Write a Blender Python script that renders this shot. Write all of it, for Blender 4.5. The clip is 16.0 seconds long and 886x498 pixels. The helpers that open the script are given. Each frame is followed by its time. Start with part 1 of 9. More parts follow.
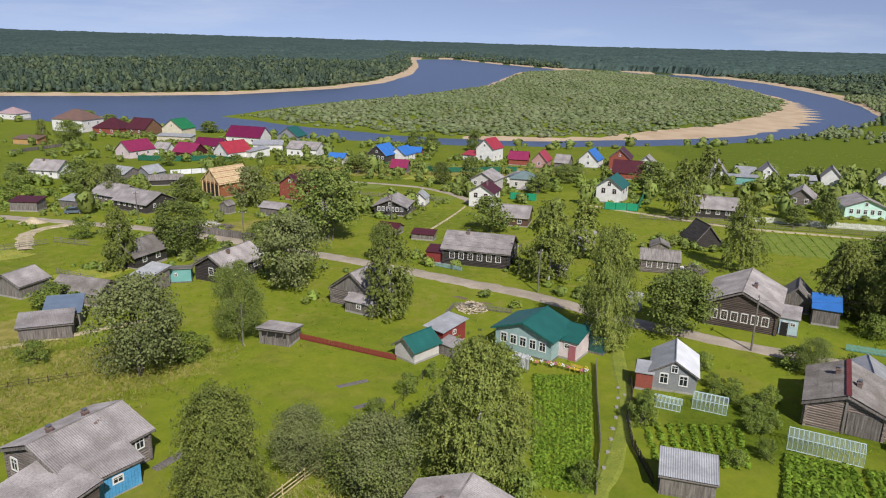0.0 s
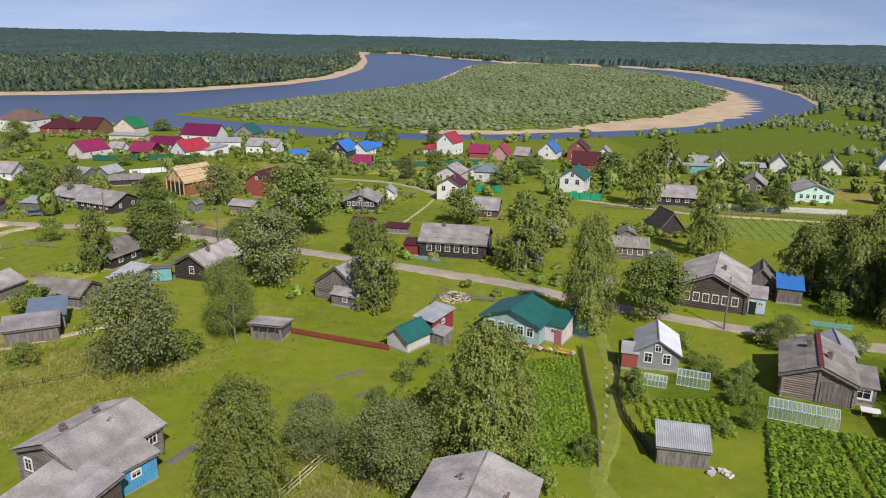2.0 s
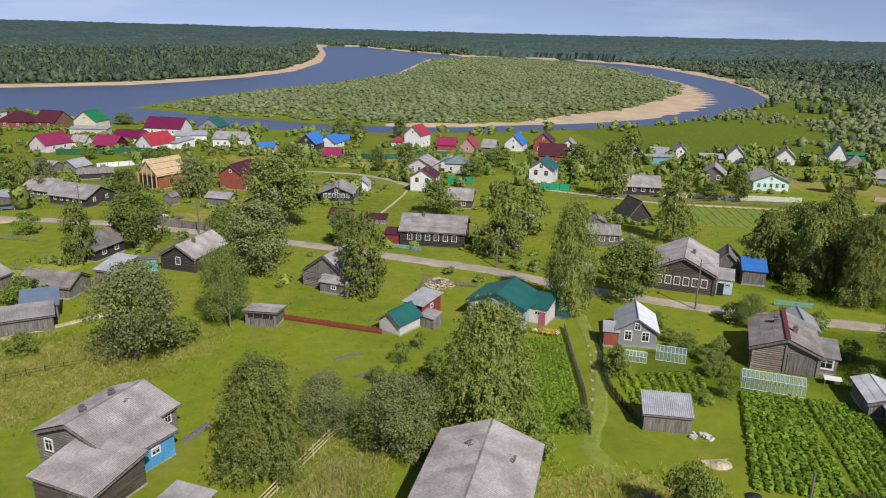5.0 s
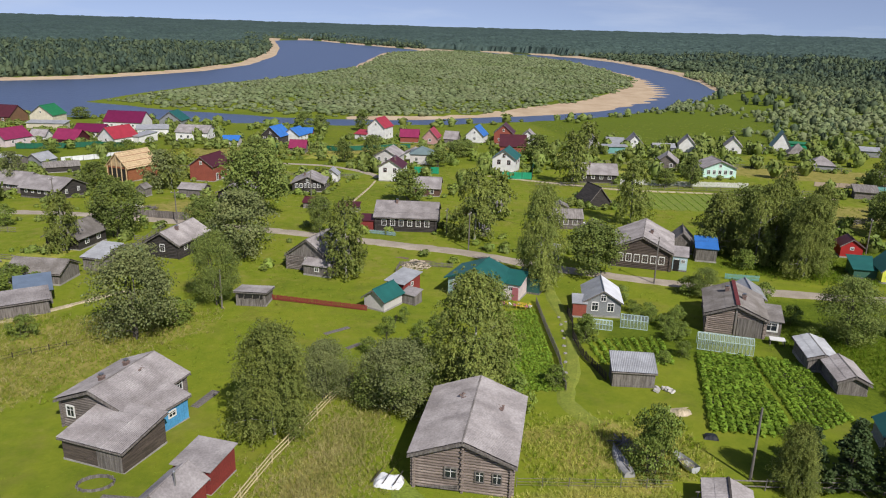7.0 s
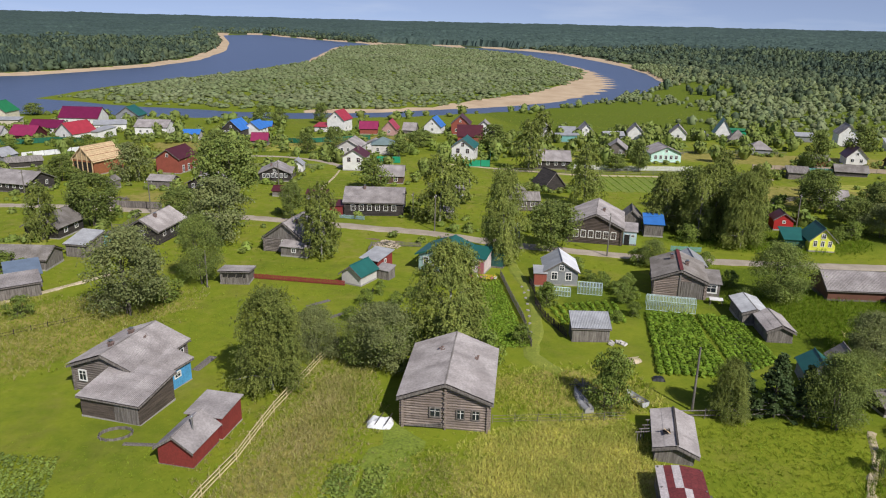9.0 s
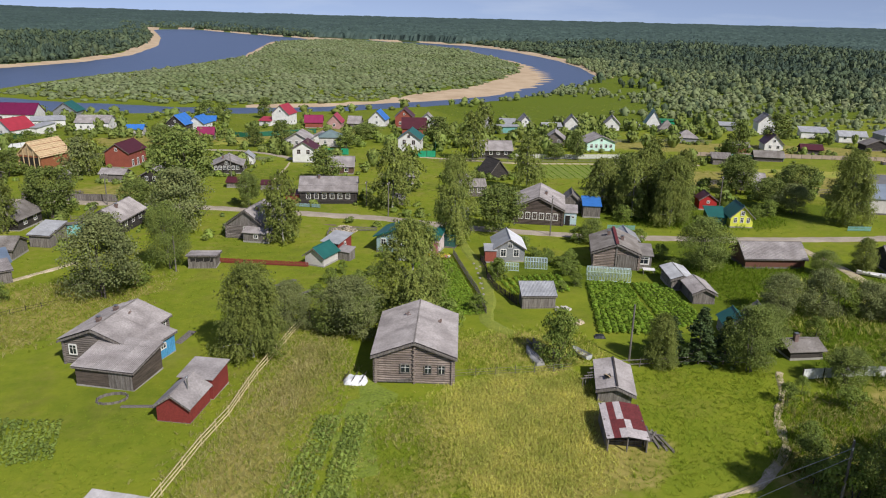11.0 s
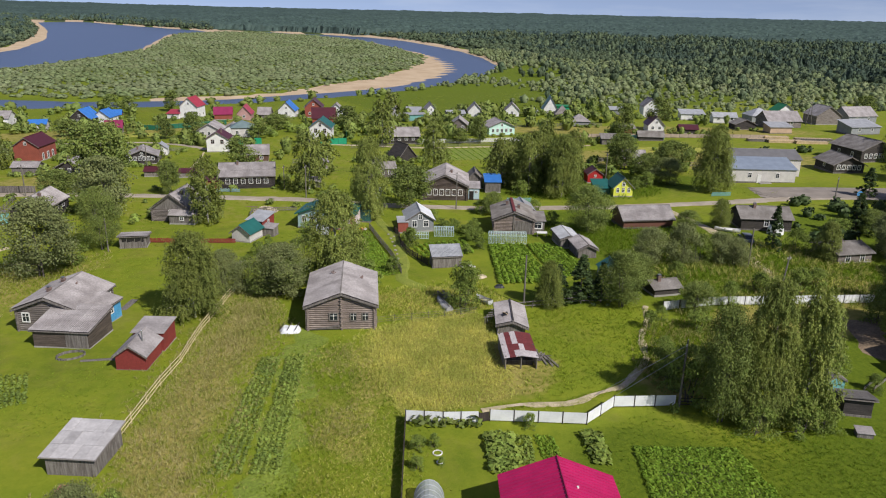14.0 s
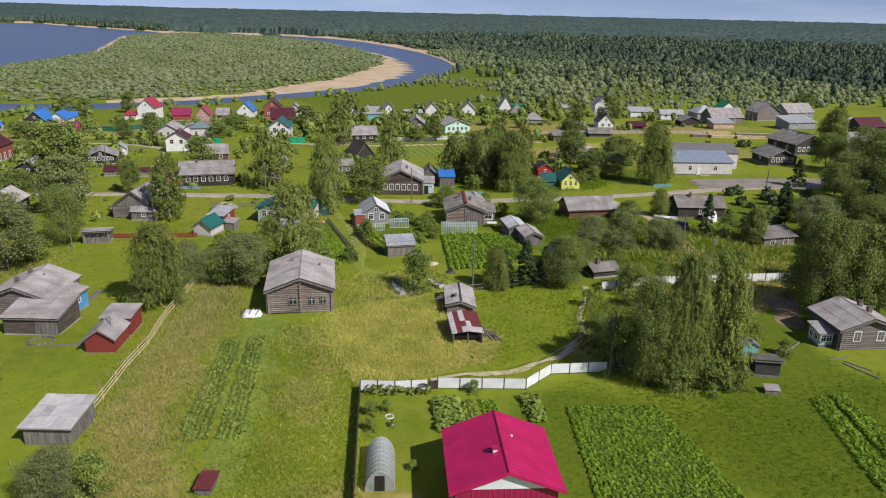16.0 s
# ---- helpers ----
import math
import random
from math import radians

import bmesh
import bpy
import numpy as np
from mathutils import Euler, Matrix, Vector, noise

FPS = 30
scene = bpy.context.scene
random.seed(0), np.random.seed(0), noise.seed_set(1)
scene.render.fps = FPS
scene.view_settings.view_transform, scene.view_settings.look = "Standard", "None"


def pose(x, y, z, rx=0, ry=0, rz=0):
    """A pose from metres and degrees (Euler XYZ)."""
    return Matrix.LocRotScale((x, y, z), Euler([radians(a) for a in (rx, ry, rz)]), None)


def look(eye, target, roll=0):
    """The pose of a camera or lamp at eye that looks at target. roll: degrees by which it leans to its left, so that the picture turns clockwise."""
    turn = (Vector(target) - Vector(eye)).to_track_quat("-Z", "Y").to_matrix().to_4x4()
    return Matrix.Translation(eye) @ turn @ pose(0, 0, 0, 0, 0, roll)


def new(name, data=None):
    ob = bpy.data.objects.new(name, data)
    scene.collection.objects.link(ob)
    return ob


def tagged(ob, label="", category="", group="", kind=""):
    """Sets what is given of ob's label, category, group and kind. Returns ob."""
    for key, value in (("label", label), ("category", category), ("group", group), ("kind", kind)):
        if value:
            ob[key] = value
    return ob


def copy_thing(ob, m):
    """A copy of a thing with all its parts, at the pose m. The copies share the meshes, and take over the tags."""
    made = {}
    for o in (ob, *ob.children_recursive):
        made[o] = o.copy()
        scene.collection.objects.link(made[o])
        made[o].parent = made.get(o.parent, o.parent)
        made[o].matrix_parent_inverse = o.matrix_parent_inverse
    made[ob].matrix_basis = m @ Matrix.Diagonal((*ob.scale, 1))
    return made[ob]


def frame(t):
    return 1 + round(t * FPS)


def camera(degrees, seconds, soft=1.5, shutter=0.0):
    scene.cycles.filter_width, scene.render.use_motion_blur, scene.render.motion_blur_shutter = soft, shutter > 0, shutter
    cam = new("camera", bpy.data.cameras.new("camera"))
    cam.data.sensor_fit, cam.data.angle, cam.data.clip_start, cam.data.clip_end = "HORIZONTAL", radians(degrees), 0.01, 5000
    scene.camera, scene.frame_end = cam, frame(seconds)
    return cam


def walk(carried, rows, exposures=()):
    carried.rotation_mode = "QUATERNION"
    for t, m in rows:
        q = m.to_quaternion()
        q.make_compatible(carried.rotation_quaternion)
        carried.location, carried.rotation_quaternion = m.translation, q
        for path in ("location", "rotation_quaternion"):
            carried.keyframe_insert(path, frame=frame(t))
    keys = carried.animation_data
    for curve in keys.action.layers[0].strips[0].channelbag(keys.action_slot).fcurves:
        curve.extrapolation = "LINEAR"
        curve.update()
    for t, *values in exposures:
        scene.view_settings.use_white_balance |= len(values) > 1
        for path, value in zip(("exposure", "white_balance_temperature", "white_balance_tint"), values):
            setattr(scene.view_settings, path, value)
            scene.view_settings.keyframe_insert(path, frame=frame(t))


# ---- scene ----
cam = camera(63.1, 16.0, soft=1.1)
PATH = [
    (0, (-1.037, 1.068, 36.364), (-1.069, 2.989, 35.809), 1.3),
    (0.5, (-2.447, 0.462, 36.401), (-2.45, 2.383, 35.844), 1.1),
    (1, (-3.748, -0.165, 36.417), (-3.716, 1.755, 35.858), 1.1),
    (1.5, (-4.817, -0.775, 36.49), (-4.748, 1.143, 35.927), 1.0),
    (2, (-5.62, -1.301, 36.554), (-5.518, 0.614, 35.987), 0.9),
    (2.5, (-6.182, -1.677, 36.528), (-6.055, 0.236, 35.96), 0.9),
    (3, (-6.687, -1.953, 36.548), (-6.542, -0.042, 35.977), 1.0),
    (3.5, (-7.152, -2.429, 36.639), (-6.992, -0.521, 36.062), 1.1),
    (4, (-7.902, -3.073, 36.651), (-7.728, -1.166, 36.073), 1.2),
    (6.5, (-12.683, -9.378, 36.875), (-12.381, -7.492, 36.282), 1.3),
    (7, (-13.689, -11.325, 36.862), (-13.355, -9.445, 36.267), 1.4),
    (7.5, (-14.647, -13.436, 36.87), (-14.283, -11.562, 36.274), 1.3),
    (8, (-15.615, -15.507, 36.868), (-15.221, -13.64, 36.269), 1.3),
    (8.5, (-16.45, -17.414, 36.861), (-16.028, -15.555, 36.258), 1.2),
    (9, (-17.443, -19.202, 36.829), (-16.989, -17.352, 36.222), 1.2),
    (11.5, (-23.032, -28.587, 37.209), (-22.384, -26.799, 36.589), 1.4),
    (12, (-24.065, -30.591, 37.285), (-23.382, -28.818, 36.662), 1.4),
    (12.5, (-24.921, -32.657, 37.285), (-24.198, -30.9, 36.66), 1.3),
    (13, (-25.71, -34.69, 37.437), (-24.945, -32.952, 36.807), 1.3),
    (13.5, (-26.413, -36.758, 37.492), (-25.611, -35.038, 36.861), 1.3),
    (14, (-27.011, -38.767, 37.557), (-26.178, -37.063, 36.925), 1.3),
    (14.5, (-27.456, -40.739, 37.651), (-26.591, -39.05, 37.018), 1.3),
    (15, (-27.918, -42.353, 37.697), (-27.025, -40.679, 37.065), 1.3),
    (15.5, (-28.303, -43.904, 37.703), (-27.39, -42.239, 37.075), 1.4),
    (16, (-28.587, -45.292, 37.778), (-27.663, -43.633, 37.15), 1.3),
]
walk(cam, [(t, look(*p)) for t, *p in PATH], ((0, -0.05), (16, -0.07)))

# ---- world and light ----
SUN_EL, SUN_AZ = radians(43), radians(161)      # azimuth clockwise from +y
world = bpy.data.worlds.new("sky_world")
scene.world = world
world.use_nodes = True
_n = world.node_tree.nodes
_sky = _n.new("ShaderNodeTexSky")
_sky.sky_type = "NISHITA"
_sky.sun_disc = False
_sky.sun_elevation, _sky.sun_rotation = SUN_EL, SUN_AZ
_sky.air_density, _sky.dust_density, _sky.ozone_density = 0.8, 0.0, 4.0
_n["Background"].inputs["Strength"].default_value = 0.113
_gen, _up, _unit = _n.new("ShaderNodeTexCoord"), _n.new("ShaderNodeVectorMath"), _n.new("ShaderNodeVectorMath")
_up.operation, _unit.operation = "ADD", "NORMALIZE"
_up.inputs[1].default_value = (0, 0, 0.15)
world.node_tree.links.new(_gen.outputs["Generated"], _up.inputs[0])
world.node_tree.links.new(_up.outputs[0], _unit.inputs[0])
world.node_tree.links.new(_unit.outputs[0], _sky.inputs["Vector"])
_pale = _n.new("ShaderNodeHueSaturation")
_pale.inputs["Hue"].default_value, _pale.inputs["Saturation"].default_value, _pale.inputs["Value"].default_value = 0.515, 0.78, 1.0
world.node_tree.links.new(_sky.outputs[0], _pale.inputs["Color"])
# thin high cloud, long drawn-out wisps
_flat, _wisp, _veil, _high = _n.new("ShaderNodeMapping"), _n.new("ShaderNodeTexNoise"), _n.new("ShaderNodeMapRange"), _n.new("ShaderNodeMix")
_flat.inputs["Scale"].default_value = (1.2, 1.2, 9.0)
_wisp.inputs["Scale"].default_value, _wisp.inputs["Detail"].default_value, _wisp.inputs["Roughness"].default_value = 2.2, 6, 0.62
_veil.inputs["From Min"].default_value, _veil.inputs["From Max"].default_value, _veil.inputs["To Max"].default_value = 0.50, 0.80, 0.30
_high.data_type = "RGBA"
_high.inputs["B"].default_value = (7.6, 8.0, 8.8, 1)
world.node_tree.links.new(_gen.outputs["Generated"], _flat.inputs["Vector"])
world.node_tree.links.new(_flat.outputs[0], _wisp.inputs["Vector"])
world.node_tree.links.new(_wisp.outputs["Fac"], _veil.inputs["Value"])
world.node_tree.links.new(_veil.outputs["Result"], _high.inputs["Factor"])
world.node_tree.links.new(_pale.outputs[0], _high.inputs["A"])
world.node_tree.links.new(_high.outputs["Result"], _n["Background"].inputs["Color"])
_sun = bpy.data.lights.new("sun", "SUN")
_sun.energy, _sun.angle, _sun.color = 5.0, radians(0.53), (1.0, 0.95, 0.90)
sun = new("sun", _sun)
sun.matrix_world = look((300 * math.sin(SUN_AZ), 300 * math.cos(SUN_AZ), 300 * math.tan(SUN_EL)), (0, 0, 0))


# ---- materials ----
def material(name, color, rough=0.8, metal=0.0, vary=0.25, scale=1.5, fine=14.0, bump=0.0, second=None, mix=0.5,
             stretch=(1, 1, 1), per=0.0, trans=0.0, island=0.0):
    """A painted or natural surface: broad stains, fine grain, relief, and a shift from piece to piece."""
    m = bpy.data.materials.new(name)
    m.use_nodes = True
    t = m.node_tree
    p = t.nodes["Principled BSDF"]
    co = t.nodes.new("ShaderNodeTexCoord")
    mp = t.nodes.new("ShaderNodeMapping")
    mp.inputs["Scale"].default_value = stretch
    t.links.new(co.outputs["Object"], mp.inputs["Vector"])
    big, small = t.nodes.new("ShaderNodeTexNoise"), t.nodes.new("ShaderNodeTexNoise")
    for nd, s, d in ((big, scale, 4), (small, fine, 3)):
        nd.inputs["Scale"].default_value, nd.inputs["Detail"].default_value = s, d
        t.links.new(mp.outputs["Vector"], nd.inputs["Vector"])
    ramp = t.nodes.new("ShaderNodeValToRGB")
    ramp.color_ramp.elements[0].position, ramp.color_ramp.elements[1].position = 0.36, 0.66
    c2 = second or tuple(c * (1 - vary * 1.6) for c in color)
    ramp.color_ramp.elements[0].color = (*c2, 1)
    ramp.color_ramp.elements[1].color = (*color, 1)
    t.links.new(big.outputs["Fac"], ramp.inputs["Fac"])
    hsv = t.nodes.new("ShaderNodeHueSaturation")
    val = t.nodes.new("ShaderNodeMapRange")
    val.inputs["From Min"].default_value, val.inputs["From Max"].default_value = 0.3, 0.7
    val.inputs["To Min"].default_value, val.inputs["To Max"].default_value = 1 - vary, 1 + vary
    t.links.new(small.outputs["Fac"], val.inputs["Value"])
    last = val.outputs["Result"]
    for a, kind, out in ((per, "ShaderNodeObjectInfo", "Random"), (island, "ShaderNodeNewGeometry", "Random Per Island")):
        if not a:
            continue
        src = t.nodes.new(kind)
        rnd = t.nodes.new("ShaderNodeMapRange")
        rnd.inputs["To Min"].default_value, rnd.inputs["To Max"].default_value = 1 - a, 1 + a
        t.links.new(src.outputs[out], rnd.inputs["Value"])
        if trans:
            hue = t.nodes.new("ShaderNodeMapRange")
            hue.inputs["To Min"].default_value, hue.inputs["To Max"].default_value = 0.488, 0.512
            t.links.new(src.outputs[out], hue.inputs["Value"])
            t.links.new(hue.outputs["Result"], hsv.inputs["Hue"])
        mul = t.nodes.new("ShaderNodeMath")
        mul.operation = "MULTIPLY"
        t.links.new(last, mul.inputs[0]), t.links.new(rnd.outputs["Result"], mul.inputs[1])
        last = mul.outputs[0]
    t.links.new(ramp.outputs["Color"], hsv.inputs["Color"])
    t.links.new(last, hsv.inputs["Value"])
    t.links.new(hsv.outputs["Color"], p.inputs["Base Color"])
    p.inputs["Roughness"].default_value, p.inputs["Metallic"].default_value = rough, metal
    if bump:
        b = t.nodes.new("ShaderNodeBump")
        b.inputs["Strength"].default_value, b.inputs["Distance"].default_value = min(1, bump), 0.05
        t.links.new(small.outputs["Fac"], b.inputs["Height"])
        t.links.new(b.outputs["Normal"], p.inputs["Normal"])
    if trans:
        p.inputs["Specular IOR Level"].default_value = 0.12
        tl, mx = t.nodes.new("ShaderNodeBsdfTranslucent"), t.nodes.new("ShaderNodeMixShader")
        mx.inputs["Fac"].default_value = trans
        t.links.new(hsv.outputs["Color"], tl.inputs["Color"])
        t.links.new(p.outputs[0], mx.inputs[1]), t.links.new(tl.outputs[0], mx.inputs[2])
        t.links.new(mx.outputs[0], t.nodes["Material Output"].inputs["Surface"])
    return m


LOG = dict(rough=0.9, scale=0.9, fine=9, bump=0.6, vary=0.32, stretch=(0.6, 0.6, 6), per=0.16)
log_grey = material("weathered grey logs", (0.235, 0.205, 0.185), second=(0.12, 0.10, 0.088), **LOG)
log_warm = material("brown grey logs", (0.30, 0.245, 0.21), second=(0.155, 0.12, 0.10), **LOG)
log_brown = material("brown logs", (0.125, 0.095, 0.078), second=(0.06, 0.046, 0.038), **LOG)
log_dark = material("dark weathered logs", (0.062, 0.052, 0.047), second=(0.03, 0.026, 0.024), **LOG)
plank_grey = material("grey boards", (0.22, 0.20, 0.18), second=(0.11, 0.095, 0.085), rough=0.9, scale=1.2, fine=10, bump=0.4, vary=0.3, stretch=(5, 5, 0.5), per=0.15)
plank_new = material("fresh pine boards", (0.64, 0.49, 0.29), second=(0.50, 0.36, 0.20), rough=0.7, scale=1.2, fine=8, vary=0.15, per=0.12)
log_new = material("orange pine logs", (0.34, 0.13, 0.06), second=(0.24, 0.085, 0.04), rough=0.6, scale=1.2, fine=8, vary=0.2, stretch=(1, 1, 5))
slate = material("weathered asbestos slate", (0.375, 0.345, 0.335), second=(0.235, 0.212, 0.205), rough=0.9, scale=0.45, fine=5, vary=0.17, bump=0.25, per=0.09)
slate_dark = material("dark mossy slate", (0.24, 0.22, 0.205), second=(0.14, 0.125, 0.11), rough=0.92, scale=0.5, fine=5, vary=0.2, bump=0.3, per=0.12)
tin = material("galvanised sheet", (0.44, 0.45, 0.46), second=(0.33, 0.335, 0.345), rough=0.5, metal=0.15, scale=0.6, fine=4, vary=0.1, per=0.07)
wood_roof = material("silvered roof boards", (0.30, 0.275, 0.25), second=(0.17, 0.15, 0.135), rough=0.9, scale=0.8, fine=7, vary=0.25, stretch=(4, 0.5, 1), per=0.15)


def paint(name, c, rough=0.55, **k):
    k = dict(dict(vary=0.08, scale=0.7, fine=6, per=0.05), **k)
    return material(name, c, rough=rough, second=tuple(v * 0.82 for v in c), **k)


teal_roof = paint("teal metal tile", (0.018, 0.125, 0.108), 0.45)
blue_roof = paint("bright blue metal", (0.045, 0.19, 0.56), 0.45)
red_roof = paint("red metal tile", (0.40, 0.04, 0.06), 0.4)
pink_roof = paint("crimson metal roof", (0.46, 0.012, 0.10), 0.38)
magenta_roof = paint("magenta metal tile", (0.27, 0.028, 0.09), 0.4)
purple_roof = paint("cherry metal tile", (0.16, 0.012, 0.06), 0.4)
maroon_roof = paint("maroon metal tile", (0.085, 0.018, 0.026), 0.45)
brown_roof = paint("brown metal tile", (0.19, 0.115, 0.09), 0.5)
green_roof = paint("green metal tile", (0.02, 0.20, 0.07), 0.4)
rust = paint("rusty red sheet", (0.16, 0.03, 0.03), 0.7, vary=0.3, scale=1.5)
white_paint = paint("white paint", (0.78, 0.77, 0.74), 0.6, vary=0.05)
white_sheet = paint("white profiled sheet", (0.80, 0.81, 0.82), 0.45, vary=0.04)
teal_wall = paint("pale turquoise boards", (0.31, 0.44, 0.43), 0.65, vary=0.12)
mint_wall = paint("mint boards", (0.55, 0.78, 0.68), 0.65)
blue_wall = paint("sky blue boards", (0.09, 0.34, 0.62), 0.6, vary=0.15)
pale_pink = paint("pale pink siding", (0.74, 0.62, 0.62), 0.6)
red_boards = paint("oxide red boards", (0.24, 0.035, 0.03), 0.75, vary=0.2)
brick_red = paint("red brick wall", (0.29, 0.075, 0.05), 0.85, vary=0.15)
pale_brick = paint("whitewashed brick", (0.60, 0.57, 0.54), 0.85, vary=0.12)
grey_boards = paint("blue grey boards", (0.26, 0.27, 0.275), 0.8, vary=0.2)
yellow_wall = paint("lemon yellow boards", (0.78, 0.80, 0.10), 0.6)
red_wall = paint("bright red boards", (0.42, 0.02, 0.02), 0.6)
teal_fence = paint("green profiled sheet", (0.02, 0.33, 0.17), 0.45)
turq_fence = paint("turquoise fence paint", (0.17, 0.40, 0.38), 0.6)
concrete = material("old concrete", (0.36, 0.34, 0.31), vary=0.15, scale=1, bump=0.3, rough=0.95)
brick_stack = material("chimney brick", (0.24, 0.165, 0.14), vary=0.25, scale=3, bump=0.4, rough=0.95)
dark_void = material("dark interior", (0.02, 0.018, 0.016), rough=0.95)
steel = material("grey steel", (0.42, 0.43, 0.44), rough=0.4, metal=0.8, vary=0.08)
pole_wood = material("grey pole timber", (0.20, 0.18, 0.16), vary=0.25, stretch=(4, 4, 0.4), rough=0.9)
rail_wood = material("pale rail timber", (0.62, 0.52, 0.28), vary=0.2, rough=0.85, per=0.12)
bark = material("grey brown bark", (0.14, 0.12, 0.10), vary=0.3, scale=3, bump=0.6, rough=0.95)
birch_bark = material("white birch bark", (0.62, 0.60, 0.56), second=(0.12, 0.11, 0.10), vary=0.2, scale=2.5, stretch=(1, 1, 2.5), rough=0.85)
sheet_white = material("white tarpaulin", (0.74, 0.75, 0.76), vary=0.08, rough=0.5)

LEAF = dict(rough=0.55, vary=0.22, scale=0.35, fine=3.0, trans=0.35, island=0.22)
TREE = dict(LEAF, per=0.16, trans=0.14)
leaf_birch = material("birch leaves", (0.244, 0.276, 0.064), second=(0.168, 0.204, 0.049), **TREE)
leaf_alder = material("alder leaves", (0.208, 0.252, 0.060), second=(0.140, 0.182, 0.046), **TREE)
leaf_willow = material("willow leaves", (0.232, 0.256, 0.094), second=(0.164, 0.190, 0.072), **TREE)
leaf_spruce = material("spruce needles", (0.085, 0.122, 0.042), second=(0.055, 0.085, 0.030), **TREE)
leaf_garden = material("garden leaves", (0.222, 0.282, 0.054), second=(0.152, 0.206, 0.044), **TREE)
leaf_potato = material("potato leaves", (0.255, 0.375, 0.042), second=(0.190, 0.295, 0.034), **LEAF)
grass_blade = material("meadow grass", (0.29, 0.36, 0.034), second=(0.22, 0.30, 0.028), **LEAF)
pale_blade = material("ripening grass", (0.34, 0.36, 0.060), second=(0.26, 0.29, 0.045), **LEAF)
lush_blade = material("lush grass", (0.178, 0.262, 0.020), second=(0.128, 0.200, 0.015), **LEAF)
fresh_blade = material("fresh mown grass", (0.28, 0.37, 0.036), second=(0.22, 0.31, 0.03), **LEAF)
straw_blade = material("ripe tall grass", (0.70, 0.66, 0.185), second=(0.50, 0.515, 0.125), **LEAF)
weed_blade = material("brown seeding weeds", (0.52, 0.46, 0.20), second=(0.40, 0.385, 0.125), **LEAF)
FAR = dict(rough=0.65, trans=0.2, fine=0.25)
# scrub_leaf, far_leaf and wood_leaf: extra blue stands in for distance haze
scrub_leaf = material("river willow scrub", (0.232, 0.264, 0.134), second=(0.176, 0.218, 0.090), vary=0.2, scale=0.022, island=0.18, **FAR)
far_leaf = material("forest with haze blue mixed in", (0.076, 0.116, 0.098), second=(0.058, 0.090, 0.078), rough=0.65, vary=0.3, scale=0.006, fine=0.1, trans=0.2)
wood_leaf = material("dark mixed forest", (0.084, 0.120, 0.080), second=(0.056, 0.086, 0.060), vary=0.26, scale=0.012, island=0.16, **FAR)
grove_leaf = material("light leafy forest", (0.128, 0.164, 0.088), second=(0.090, 0.124, 0.068), vary=0.26, scale=0.012, island=0.16, **FAR)

glass = bpy.data.materials.new("window glass")
glass.use_nodes = True
_p = glass.node_tree.nodes["Principled BSDF"]
_p.inputs["Base Color"].default_value = (0.02, 0.025, 0.03, 1)
_p.inputs["Roughness"].default_value = 0.08
film_pane = bpy.data.materials.new("greenhouse glazing")
film_pane.use_nodes = True
_p = film_pane.node_tree.nodes["Principled BSDF"]
_p.inputs["Base Color"].default_value = (0.70, 0.80, 0.80, 1)
_p.inputs["Roughness"].default_value = 0.12
_p.inputs["Alpha"].default_value = 0.14

# river
water_mat = bpy.data.materials.new("river water")
water_mat.use_nodes = True
_t = water_mat.node_tree
_p = _t.nodes["Principled BSDF"]
_p.inputs["Base Color"].default_value = (0.058, 0.088, 0.165, 1)
_p.inputs["Roughness"].default_value = 0.30
_p.inputs["IOR"].default_value = 1.33
_co = _t.nodes.new("ShaderNodeTexCoord")
_mp = _t.nodes.new("ShaderNodeMapping")
_mp.inputs["Scale"].default_value = (1, 0.35, 1)
_w = _t.nodes.new("ShaderNodeTexNoise")
_w.inputs["Scale"].default_value, _w.inputs["Detail"].default_value = 0.35, 5
_b = _t.nodes.new("ShaderNodeBump")
_b.inputs["Strength"].default_value, _b.inputs["Distance"].default_value = 0.5, 0.5
_t.links.new(_co.outputs["Object"], _mp.inputs["Vector"])
_t.links.new(_mp.outputs[0], _w.inputs["Vector"])
_t.links.new(_w.outputs["Fac"], _b.inputs["Height"])
_t.links.new(_b.outputs[0], _p.inputs["Normal"])


